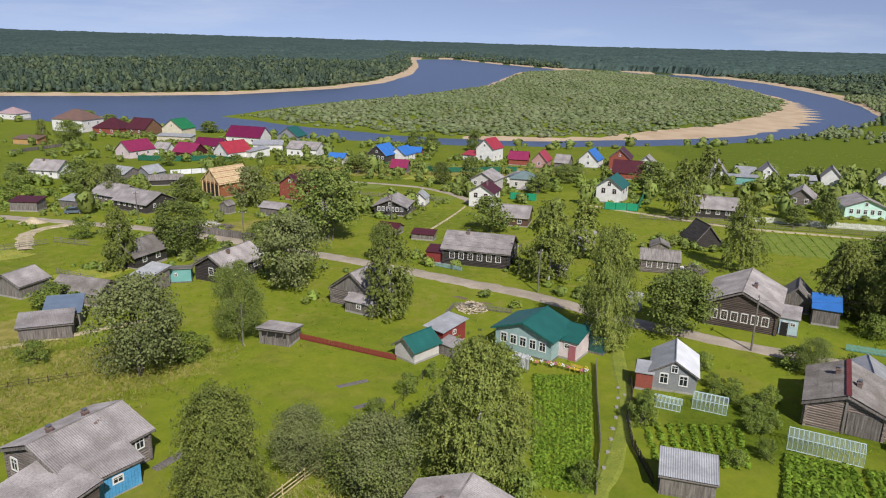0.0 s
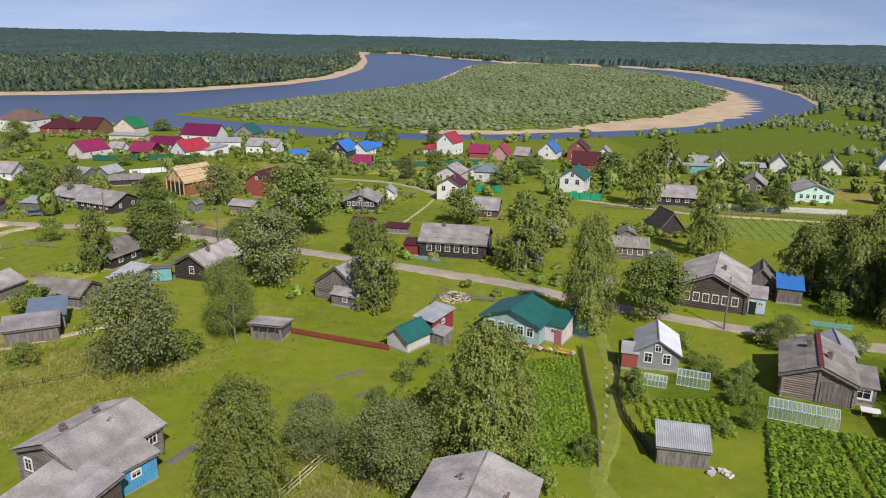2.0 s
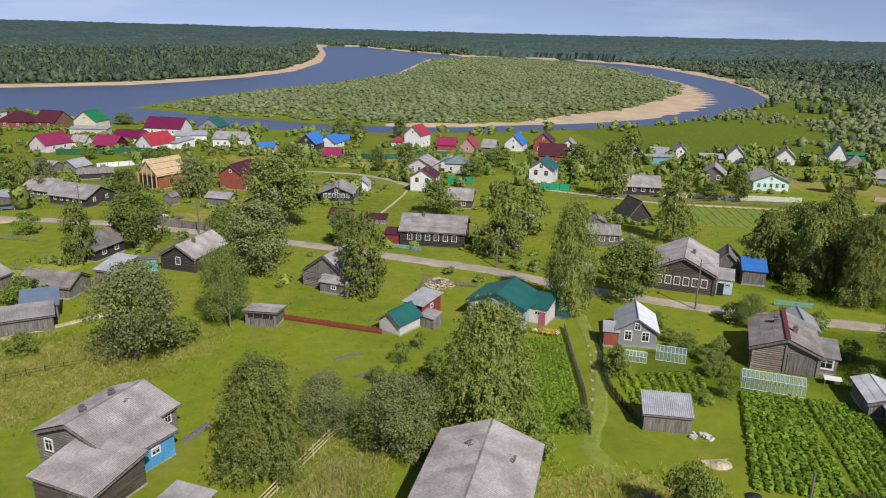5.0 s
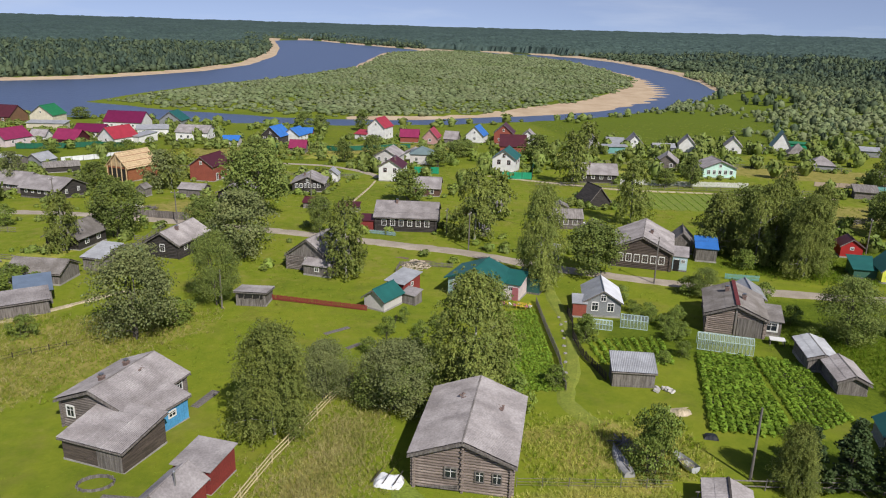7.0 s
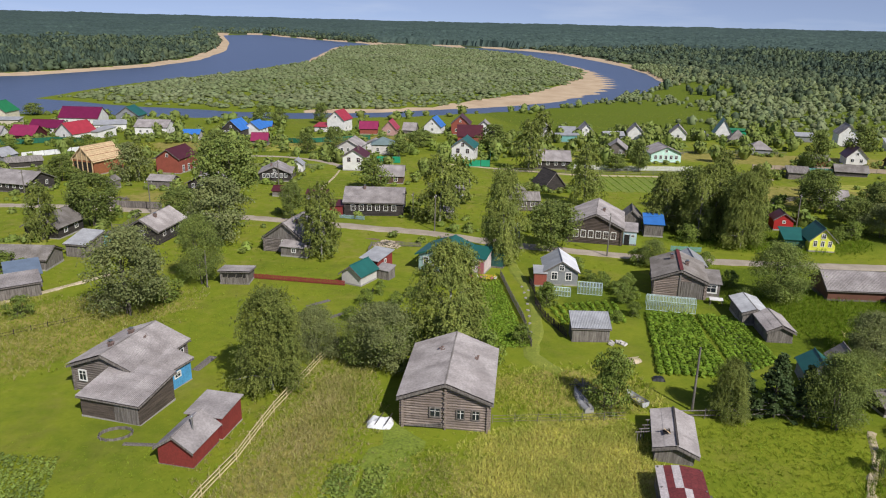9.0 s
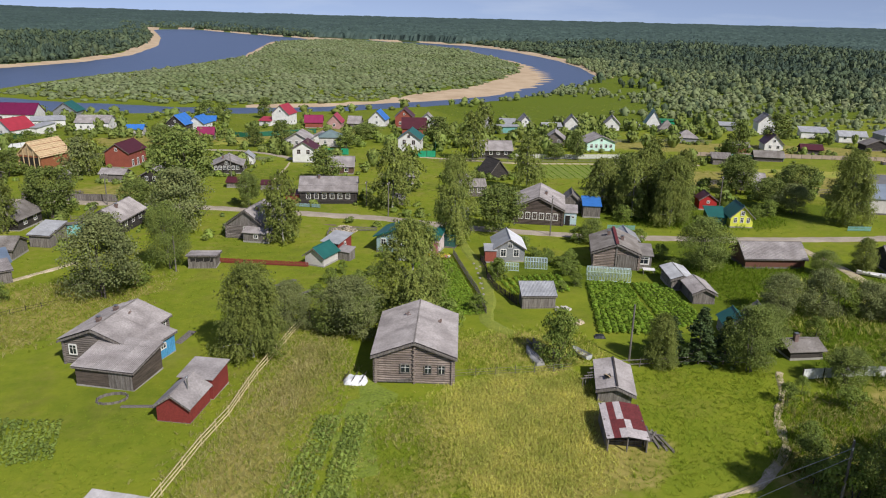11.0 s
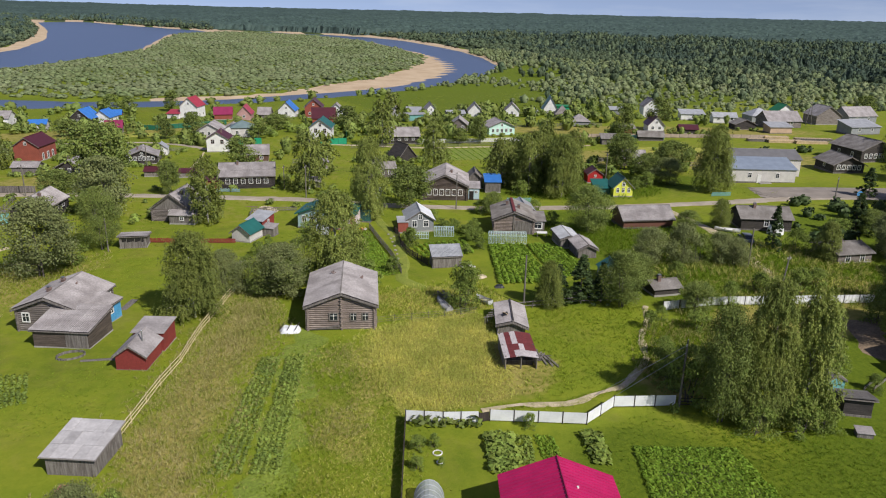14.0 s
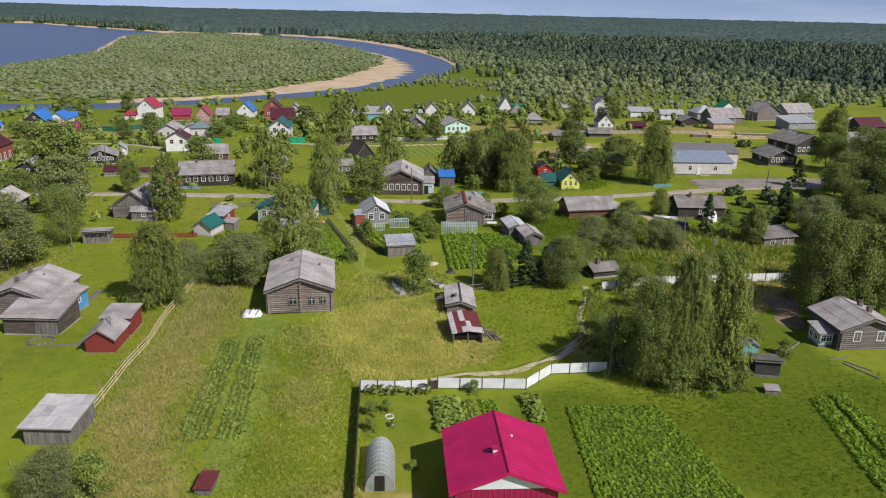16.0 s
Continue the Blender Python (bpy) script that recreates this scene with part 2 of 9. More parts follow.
def ground_material():
    m = bpy.data.materials.new("meadow, sand and forest floor")
    m.use_nodes = True
    t = m.node_tree
    p = t.nodes["Principled BSDF"]
    p.inputs["Roughness"].default_value = 0.95
    p.inputs["Specular IOR Level"].default_value = 0.1
    co = t.nodes.new("ShaderNodeTexCoord")
    at = t.nodes.new("ShaderNodeAttribute")
    at.attribute_name = "cover"
    sep = t.nodes.new("ShaderNodeSeparateColor")
    t.links.new(at.outputs["Color"], sep.inputs[0])

    def noise_of(s, d=5, rough=0.6):
        nd = t.nodes.new("ShaderNodeTexNoise")
        nd.inputs["Scale"].default_value, nd.inputs["Detail"].default_value, nd.inputs["Roughness"].default_value = s, d, rough
        t.links.new(co.outputs["Object"], nd.inputs["Vector"])
        return nd.outputs["Fac"]

    def ramp(fac, *stops):
        r = t.nodes.new("ShaderNodeValToRGB")
        while len(r.color_ramp.elements) < len(stops):
            r.color_ramp.elements.new(0.5)
        for e, (pos, c) in zip(r.color_ramp.elements, stops):
            e.position, e.color = pos, (*c, 1)
        t.links.new(fac, r.inputs["Fac"])
        return r.outputs["Color"]

    def mixed(fac, a, b):
        x = t.nodes.new("ShaderNodeMix")
        x.data_type = "RGBA"
        t.links.new(fac, x.inputs["Factor"]), t.links.new(a, x.inputs["A"]), t.links.new(b, x.inputs["B"])
        return x.outputs["Result"]

    def edge(weight, rough_by, lo=0.35, hi=0.6):
        add = t.nodes.new("ShaderNodeMath")
        add.operation = "MULTIPLY_ADD"
        add.inputs[1].default_value = 0.55
        t.links.new(rough_by, add.inputs[0]), t.links.new(weight, add.inputs[2])
        sub = t.nodes.new("ShaderNodeMapRange")
        sub.inputs["From Min"].default_value, sub.inputs["From Max"].default_value = lo + 0.27, hi + 0.27
        t.links.new(add.outputs[0], sub.inputs["Value"])
        return sub.outputs["Result"]

    n1, n2, n3 = noise_of(0.07), noise_of(0.6), noise_of(2.0, 9, 0.82)
    lawn = ramp(n1, (0.3, (0.152, 0.212, 0.014)), (0.52, (0.210, 0.255, 0.017)), (0.7, (0.280, 0.276, 0.027)))
    fine = ramp(n3, (0.3, (0.088, 0.126, 0.010)), (0.7, (0.298, 0.302, 0.036)))
    x = t.nodes.new("ShaderNodeMix")
    x.data_type = "RGBA"
    x.inputs["Factor"].default_value = 0.5
    t.links.new(lawn, x.inputs["A"]), t.links.new(fine, x.inputs["B"])
    patch = ramp(n2, (0.35, (0.122, 0.190, 0.013)), (0.65, (0.216, 0.255, 0.022)))
    x2 = t.nodes.new("ShaderNodeMix")
    x2.data_type = "RGBA"
    x2.inputs["Factor"].default_value = 0.4
    t.links.new(x.outputs["Result"], x2.inputs["A"]), t.links.new(patch, x2.inputs["B"])
    dry = ramp(n2, (0.3, (0.185, 0.185, 0.036)), (0.55, (0.29, 0.255, 0.068)), (0.75, (0.38, 0.32, 0.11)))
    sand = ramp(n1, (0.3, (0.42, 0.31, 0.20)), (0.7, (0.56, 0.44, 0.30)))
    floor_ = ramp(n2, (0.3, (0.035, 0.050, 0.024)), (0.7, (0.065, 0.085, 0.038)))
    n4, n5 = noise_of(0.16, 6, 0.7), noise_of(0.035, 4)
    olive = ramp(n2, (0.3, (0.15, 0.155, 0.026)), (0.7, (0.25, 0.225, 0.055)))
    lush = ramp(n2, (0.3, (0.05, 0.088, 0.010)), (0.7, (0.095, 0.14, 0.014)))
    turf = mixed(ramp(n4, (0.50, (0, 0, 0)), (0.66, (0.5, 0.5, 0.5))), x2.outputs["Result"], olive)
    turf = mixed(ramp(n5, (0.34, (0.32, 0.32, 0.32)), (0.50, (0, 0, 0))), turf, lush)
    rank = ramp(n3, (0.3, (0.058, 0.096, 0.008)), (0.7, (0.152, 0.196, 0.015)))
    turf = mixed(edge(at.outputs["Alpha"], n2), turf, rank)
    c = mixed(edge(sep.outputs[0], n2), turf, dry)
    c = mixed(edge(sep.outputs[2], n2), c, floor_)
    c = mixed(edge(sep.outputs[1], n1, 0.3, 0.5), c, sand)
    t.links.new(c, p.inputs["Base Color"])
    b = t.nodes.new("ShaderNodeBump")
    b.inputs["Strength"].default_value, b.inputs["Distance"].default_value = 0.6, 0.12
    t.links.new(n3, b.inputs["Height"])
    t.links.new(b.outputs[0], p.inputs["Normal"])
    return m


ground_mat = ground_material()
road_mat = material("pale gravel road", (0.43, 0.365, 0.285), second=(0.32, 0.27, 0.205), rough=0.97, vary=0.14, scale=0.35, fine=6, bump=0.3)
asphalt_mat = material("dusty asphalt yard", (0.285, 0.245, 0.205), second=(0.21, 0.18, 0.15), rough=0.95, vary=0.1, scale=0.3, fine=8, bump=0.2)
path_mat = material("trodden sandy soil", (0.55, 0.45, 0.32), second=(0.36, 0.31, 0.17), rough=0.97, vary=0.2, scale=0.8, fine=5, bump=0.3)
soil_mat = material("weedy garden soil", (0.115, 0.125, 0.045), second=(0.085, 0.075, 0.045), rough=0.97, vary=0.25, scale=0.9, fine=6, bump=0.4)
fresh_mat = material("fresh green sward", (0.190, 0.240, 0.026), second=(0.145, 0.196, 0.020), rough=0.95, vary=0.3, scale=0.5, fine=4, bump=0.4)
track_mat = material("worn grass track", (0.232, 0.258, 0.032), second=(0.172, 0.214, 0.022), rough=0.95, vary=0.2, scale=0.8, fine=5, bump=0.2)

# ---- the lie of the land ----
RIVER = -12.0
SLOPE_AT = (-1e6, 42, 60, 80, 120, 170, 230, 285, 330, 1e6)
SLOPE_Z = (0.7, 0.7, 0.1, -0.8, -1.7, -3.6, -6.4, -8.8, -10, -10)
OUTER = [(-2600, 100), (-1200, 330), (-700, 470), (-354, 560), (-278, 584), (-199, 623), (-162, 672), (-121, 736), (-87, 851), (-69, 1080),
         (-78, 1413), (-121, 2010), (-37, 2060), (83, 1672), (180, 1440), (295, 1372), (372, 1268), (419, 1159), (427, 1040), (408, 890),
         (390, 780), (360, 670), (317, 558), (272, 494), (222, 437), (180, 404), (141, 378), (108, 362), (50, 347), (-4, 343),
         (-59, 354), (-121, 372), (-189, 392), (-258, 404), (-420, 390), (-1000, 200), (-2600, -200)]
ISLAND = [(-148, 452), (-101, 416), (-66, 398), (-34, 383), (-4, 372), (25, 370), (54, 376), (85, 382), (118, 394), (154, 411),
          (208, 462), (246, 514), (277, 584), (312, 686), (328, 783), (357, 1000), (362, 1120), (280, 1300), (191, 1345), (101, 1255),
          (64, 1043), (30, 843), (-19, 722), (-56, 643), (-96, 582), (-123, 530)]
SCRUB = [(-135, 455), (-100, 424), (-34, 390), (25, 379), (76, 388), (116, 424), (158, 454), (209, 520), (264, 608), (306, 696),
         (322, 800), (345, 1000), (340, 1110), (270, 1280), (191, 1325), (110, 1240), (72, 1040), (38, 840), (-12, 718), (-90, 575)]
BAR = [(-45, 1290), (-10, 1270), (40, 1275), (48, 1290), (20, 1310), (-30, 1310)]


def inside(poly, x, y):
    """Signed distance of points to a closed outline, positive inside."""
    x, y = np.asarray(x, float), np.asarray(y, float)
    best, within = np.full(x.shape, 1e18), np.zeros(x.shape, bool)
    for (ax, ay), (bx, by) in zip(poly, poly[1:] + poly[:1]):
        dx, dy = bx - ax, by - ay
        k = np.clip(((x - ax) * dx + (y - ay) * dy) / (dx * dx + dy * dy), 0, 1)
        best = np.minimum(best, (x - ax - k * dx) ** 2 + (y - ay - k * dy) ** 2)
        if by != ay:
            within ^= ((ay > y) != (by > y)) & (x < (bx - ax) * (y - ay) / (by - ay) + ax)
    return np.where(within, 1, -1) * np.sqrt(best)


def waves(x, y, s):
    return (np.sin(x / s * 1.7 + 1.3) * np.cos(y / s * 1.3 - 0.4) + 0.5 * np.sin((x + y) / s * 2.9) * np.cos((x - 1.7 * y) / s * 2.3 + 2)) / 1.5


def land(x, y):
    """Height of the dry land and of the river bed, and how far a point is from the water (negative in it)."""
    x, y = np.asarray(x, float), np.asarray(y, float)
    z = np.interp(y - 0.12 * x, SLOPE_AT, SLOPE_Z)
    far = np.hypot(x, y)
    z = z + np.clip((far - 900) / 4000, 0, 1) ** 1.5 * 19
    z = z + np.clip((far - 2200) / 2600, 0, 1) * np.clip((900 - x) / 3600, 0, 1) * 26
    outer = inside(OUTER, x, y)
    beach = np.clip((x - 60) / 120, 0, 1) * np.clip((760 - y) / 150, 0, 1)
    isle = inside(ISLAND, x, y) + waves(x, y, 22) * 2.5 + beach * 7 * np.sin(y / 3.6 + 0.02 * x) * np.clip((x + y - 560) / 200, 0, 1)
    bar = inside(BAR, x, y)
    shore = np.maximum(np.maximum(-outer + waves(x, y, 15) * 1.2, isle), bar)
    rise = np.where(-outer > np.maximum(isle, bar), np.where(y > 520, 0.09, 0.30), 0.035)
    top = np.where(isle > -outer, -9.8, z)
    return np.minimum(top, np.clip(RIVER + shore * rise, RIVER - 2, None)), shore


def gz(x, y):
    """Height of the village ground at one place."""
    return float(np.interp(y - 0.12 * x, SLOPE_AT, SLOPE_Z))


# ---- building blocks ----
def box(bm, x0, x1, y0, y1, z0, z1):
    vs = [bm.verts.new(p) for p in ((x0, y0, z0), (x1, y0, z0), (x1, y1, z0), (x0, y1, z0), (x0, y0, z1), (x1, y0, z1), (x1, y1, z1), (x0, y1, z1))]
    for f in ((3, 2, 1, 0), (4, 5, 6, 7), (0, 1, 5, 4), (1, 2, 6, 5), (2, 3, 7, 6), (3, 0, 4, 7)):
        bm.faces.new([vs[i] for i in f])


def prism(bm, outline, y0, y1):
    """An outline in x and z, drawn from y0 to y1."""
    a = [bm.verts.new((x, y0, z)) for x, z in outline]
    b = [bm.verts.new((x, y1, z)) for x, z in outline]
    n = len(outline)
    bm.faces.new(a), bm.faces.new(b[::-1])
    for i in range(n):
        bm.faces.new((a[i], b[i], b[(i + 1) % n], a[(i + 1) % n]))


def tube(bm, a, b, r0, r1=None, sides=6):
    a, b = Vector(a), Vector(b)
    r1 = r0 if r1 is None else r1
    q = (b - a).to_track_quat("Z", "Y")
    rings = []
    for p, r in ((a, r0), (b, r1)):
        rings.append([bm.verts.new(p + q @ Vector((r * math.cos(k * math.tau / sides), r * math.sin(k * math.tau / sides), 0))) for k in range(sides)])
    for k in range(sides):
        bm.faces.new((rings[0][k], rings[0][(k + 1) % sides], rings[1][(k + 1) % sides], rings[1][k]))
    bm.faces.new(rings[0][::-1]), bm.faces.new(rings[1])


def meshed(name, bm, mat):
    me = bpy.data.meshes.new(name)
    bmesh.ops.recalc_face_normals(bm, faces=bm.faces)
    bm.to_mesh(me)
    bm.free()
    me.materials.append(mat)
    return me


def part(name, bm, mat, parent, label=""):
    ob = new(name, meshed(name, bm, mat) if isinstance(bm, bmesh.types.BMesh) else bm)
    ob.parent = parent
    return tagged(ob, label) if label else ob


def thing(name, x, y, rot, label, category, group="", kind="", dz=0.0, z=None):
    ob = new(name)
    ob.empty_display_size = 0.5
    ob.matrix_world = pose(x, y, (gz(x, y) if z is None else z) + dz, 0, 0, rot)
    return tagged(ob, label, category, group, kind)


def slab(bm, p, q, r, s, thick):
    """A sloping plate: four corners of its top, thickened downwards."""
    top = [Vector(v) for v in (p, q, r, s)]
    n = (top[1] - top[0]).cross(top[2] - top[0]).normalized()
    if n.z < 0:
        n = -n
    a = [bm.verts.new(v) for v in top]
    b = [bm.verts.new(v - n * thick) for v in top]
    bm.faces.new(a), bm.faces.new(b[::-1])
    for i in range(4):
        bm.faces.new((a[i], b[i], b[(i + 1) % 4], a[(i + 1) % 4]))


def ribbed(p, q, r, s, pitch, depth, rows, seed=0):
    """Sheets laid in courses on a slope whose top edge is p-q and lower edge s-r; waves run down the slope."""
    p, q, r, s = (Vector(v) for v in (p, q, r, s))
    rng = random.Random(seed)
    n = (q - p).cross(s - p).normalized()
    if n.z < 0:
        n = -n
    width, drop = (q - p).length, (s - p).length
    cols = max(6, int(width / pitch * 4))
    vs, fs = [], []
    for k in range(rows):
        a, b = k / rows, min(1, (k + 1) / rows + 0.02)
        lift = [rng.uniform(0, 0.012) for _ in range(3)]
        base = len(vs)
        for v, up in ((a, 0.0), (b, 0.028)):
            for i in range(cols + 1):
                u = i / cols
                h = depth * math.sin(math.tau * u * width / pitch) + up + lift[int(u * 2.99)]
                vs.append(p.lerp(q, u).lerp(s.lerp(r, u), v) + n * h)
        fs += [(base + i, base + i + 1, base + cols + 2 + i, base + cols + 1 + i) for i in range(cols)]
    me = bpy.data.meshes.new("sheets")
    me.from_pydata([tuple(v) for v in vs], [], fs)
    return me


def window(parent, x, y, z, w, h, turn, trim, depth=0.06, name="window", bars=True, lower=0.0):
    """A framed window on a wall: x, y on the wall's face, turn 0 looks to -y, 90 to +x, -90 to -x, 180 to +y."""
    win = new(name)
    win.empty_display_size = 0.2
    win.parent = parent
    win.matrix_local = pose(x, y, z, 0, 0, turn)
    key = (round(w, 2), round(h, 2), trim.name)
    if key not in WINDOWS:
        b = bmesh.new()
        k = 0.15 * min(1.3, w)
        for box_ in ((-w / 2 - k, -w / 2, -h / 2 - k, h / 2 + k), (w / 2, w / 2 + k, -h / 2 - k, h / 2 + k), (-w / 2, w / 2, h / 2, h / 2 + k * 1.4), (-w / 2, w / 2, -h / 2 - k, -h / 2)):
            box(b, box_[0], box_[1], -depth, 0.02, box_[2], box_[3])
        f = meshed("frame", b, trim)
        b = bmesh.new()
        box(b, -w / 2, w / 2, -0.015, 0.02, -h / 2, h / 2)
        g = meshed("pane", b, glass)
        b = bmesh.new()
        box(b, -0.025, 0.025, -0.035, 0.0, -h / 2, h / 2)
        box(b, -w / 2, w / 2, -0.033, 0.0, h * 0.15, h * 0.15 + 0.045)
        WINDOWS[key] = f, g, meshed("glazing_bar", b, white_paint)
    f, g, c = WINDOWS[key]
    part("frame", f, None, win), part("pane", g, None, win)
    if bars:
        part("glazing_bar", c, None, win)
    return win


WINDOWS = {}
FOOT = []


def chimney(parent, x, y, z, s=0.45, h=0.9, mat=None, cap=True):
    b = bmesh.new()
    box(b, -s / 2, s / 2, -s / 2, s / 2, -0.6, h)
    box(b, -s / 2 - 0.06, s / 2 + 0.06, -s / 2 - 0.06, s / 2 + 0.06, h - 0.18, h - 0.06)
    c = part("chimney", b, mat or brick_stack, parent)
    c.location = (x, y, z)
    if cap:
        b = bmesh.new()
        box(b, -s / 2, s / 2, -s / 2, s / 2, h + 0.14, h + 0.18)
        for i in (-1, 1):
            for j in (-1, 1):
                box(b, i * s * 0.4 - 0.02, i * s * 0.4 + 0.02, j * s * 0.4 - 0.02, j * s * 0.4 + 0.02, h, h + 0.14)
        part("chimney_cap", b, steel, c)
    return c


def log_wall(parent, mat, a, b, z0, z1, r=0.13, out=0.28, gable=0.0, seed=0):
    """Round logs one above another from a to b, each a piece of its own; gable: height of the triangle above z1."""
    rng = random.Random(seed)
    a, b = Vector((*a, 0)), Vector((*b, 0))
    d = (b - a).normalized()
    length = (b - a).length
    shared = {}
    z = z0 + r
    while z < z1 + gable - r * 0.4:
        over = max(0.0, (z - z1) / gable) if gable else 0.0
        half = length / 2 * (1 - over) + (out if over == 0 else -0.05)
        if half > 0.3:
            key = round(half, 2)
            if key not in shared:
                bm = bmesh.new()
                tube(bm, (-half, 0, 0), (half, 0, 0), r * 1.06, r * 0.98, 8)
                shared[key] = meshed("log", bm, mat)
            ob = part("log", shared[key], None, parent)
            ob.matrix_local = Matrix.Translation((a + b) / 2 + Vector((0, 0, z + rng.uniform(-0.012, 0.012)))) @ Matrix.Rotation(math.atan2(d.y, d.x), 4, "Z") @ Matrix.Rotation(math.pi * rng.randint(0, 1), 4, "Z")
        z += r * 2.0
    return


def building(name, label, x, y, rot, w, d, h, r, ridge="f", wall=None, roof=None, win=(2, 2, 2), over=0.45, trim=None, stack=1, near=0, logs=False,
             gable=None, attic=False, door=None, category="house", dz=0.0, size=(0.75, 1.05), wz=None, group="", barge=None, loc_z=None, plinth=0.25, gable_end=True):
    """A house or shed. The front wall runs along x, its middle at the base; the body lies behind it. ridge: f front gable, p ridge along the front,
    s one slope falling to the front, b one falling to the back, h hipped. near: sheets modelled one by one."""
    FOOT.append((x, y, rot, w, d))
    wall, roof, trim = wall or log_grey, roof or slate, trim or white_paint
    ob = thing(name, x, y, rot, label, category, group, dz=dz, z=loc_z)
    rng = random.Random(int(x * 7 + y * 13))
    lo = -1.2
    in_ = 0.1 if logs else 0.0
    b = bmesh.new()
    x0, x1, y0, y1 = -w / 2 + in_, w / 2 - in_, in_, d - in_
    if ridge == "f":
        prism(b, [(x0, lo), (x1, lo), (x1, h), (0, h + r * (1 - in_ / w * 2)), (x0, h)], y0, y1)
    elif ridge == "p":
        box(b, x0, x1, y0, y1, lo, h - 0.002)
        vs = [b.verts.new(v) for v in ((x0, y0, h), (x0, y1, h), (x0, d / 2, h + r), (x1, y0, h), (x1, y1, h), (x1, d / 2, h + r))]
        for f in ((0, 1, 2), (5, 4, 3), (0, 2, 5, 3), (1, 4, 5, 2), (0, 3, 4, 1)):
            b.faces.new([vs[i] for i in f])
    elif ridge in "sb":
        hf, hb = (h, h + r) if ridge == "s" else (h + r, h)
        vs = [b.verts.new(v) for v in ((x0, y0, lo), (x1, y0, lo), (x1, y1, lo), (x0, y1, lo), (x0, y0, hf), (x1, y0, hf), (x1, y1, hb), (x0, y1, hb))]
        for f in ((3, 2, 1, 0), (4, 5, 6, 7), (0, 1, 5, 4), (1, 2, 6, 5), (2, 3, 7, 6), (3, 0, 4, 7)):
            b.faces.new([vs[i] for i in f])
    else:
        box(b, x0, x1, y0, y1, lo, h)
    body = part("wall", b, log_dark if logs else wall, ob)
    if gable and ridge == "f":
        for yy, k in ((-0.02, -1), (d + 0.02, 1)):
            b = bmesh.new()
            prism(b, [(-w / 2, h - 0.05), (w / 2, h - 0.05), (0, h + r - 0.05)], yy - 0.02, yy + 0.02)
            part("gable_board", b, gable, ob)
    if logs:
        g = r if ridge == "f" and not gable else 0.0
        log_wall(body, wall, (-w / 2, 0), (w / 2, 0), 0.05, h, gable=g, seed=1)
        log_wall(body, wall, (-w / 2, d), (w / 2, d), 0.05, h, gable=g, seed=2)
        g = r if ridge == "p" and not gable else 0.0
        log_wall(body, wall, (-w / 2, 0), (-w / 2, d), -0.08, h, gable=g, seed=3)
        log_wall(body, wall, (w / 2, 0), (w / 2, d), -0.08, h, gable=g, seed=4)
    if plinth:
        b = bmesh.new()
        box(b, -w / 2 - 0.04, w / 2 + 0.04, -0.04, d + 0.04, lo - 0.02, plinth if not logs else 0.04)
        part("plinth", b, concrete if rng.random() < 0.5 else plank_grey, ob)
    # roof
    o, t = over, 0.09
    faces = []
    if ridge == "f":
        k = r / (w / 2)
        e = h - k * o
        faces = [((0, -o, h + r), (0, d + o, h + r), (-w / 2 - o, d + o, e), (-w / 2 - o, -o, e)), ((0, d + o, h + r), (0, -o, h + r), (w / 2 + o, -o, e), (w / 2 + o, d + o, e))]
        ends = ((0, -o, h + r), (0, d + o, h + r))
    elif ridge == "p":
        k = r / (d / 2)
        e = h - k * o
        faces = [((-w / 2 - o, d / 2, h + r), (w / 2 + o, d / 2, h + r), (w / 2 + o, -o, e), (-w / 2 - o, -o, e)), ((w / 2 + o, d / 2, h + r), (-w / 2 - o, d / 2, h + r), (-w / 2 - o, d + o, e), (w / 2 + o, d + o, e))]
        ends = ((-w / 2 - o, d / 2, h + r), (w / 2 + o, d / 2, h + r))
    elif ridge == "s":
        k = r / d
        faces = [((-w / 2 - o, d + o, h + r + k * o), (w / 2 + o, d + o, h + r + k * o), (w / 2 + o, -o, h - k * o), (-w / 2 - o, -o, h - k * o))]
        ends = None
    elif ridge == "b":
        k = r / d
        faces = [((w / 2 + o, -o, h + r + k * o), (-w / 2 - o, -o, h + r + k * o), (-w / 2 - o, d + o, h - k * o), (w / 2 + o, d + o, h - k * o))]
        ends = None
    else:
        m = min(w, d) / 2
        rx, ry = max(0, w / 2 - m), (d / 2 if w >= d else None)
        if w >= d:
            p1, p2 = (-rx - 0.01, d / 2, h + r), (rx + 0.01, d / 2, h + r)
        else:
            p1, p2 = (0, m, h + r), (0, d - m, h + r)
        c = [(-w / 2 - o, -o, h - 0.1), (w / 2 + o, -o, h - 0.1), (w / 2 + o, d + o, h - 0.1), (-w / 2 - o, d + o, h - 0.1)]
        b = bmesh.new()
        for f in ((p1, p2, c[1], c[0]), (p2, p1, c[3], c[2])) if w >= d else ((p2, p1, c[0], c[3]), (p1, p2, c[2], c[1])):
            b.faces.new([b.verts.new(v) for v in f])
        for f in ((p1, c[0], c[3]), (p2, c[2], c[1])) if w >= d else ((p1, c[1], c[0]), (p2, c[3], c[2])):
            b.faces.new([b.verts.new(v) for v in f])
        b.faces.new([b.verts.new(v) for v in c])
        part("roof", b, roof, ob)
        ends = (Vector(p1) - Vector((0, 0, 0.13)), Vector(p2) - Vector((0, 0, 0.13)))
    lift = Vector((0, 0, t + 0.04))
    faces = [[Vector(v) + lift for v in f] for f in faces]
    ends = ends and [Vector(v) + lift for v in ends]
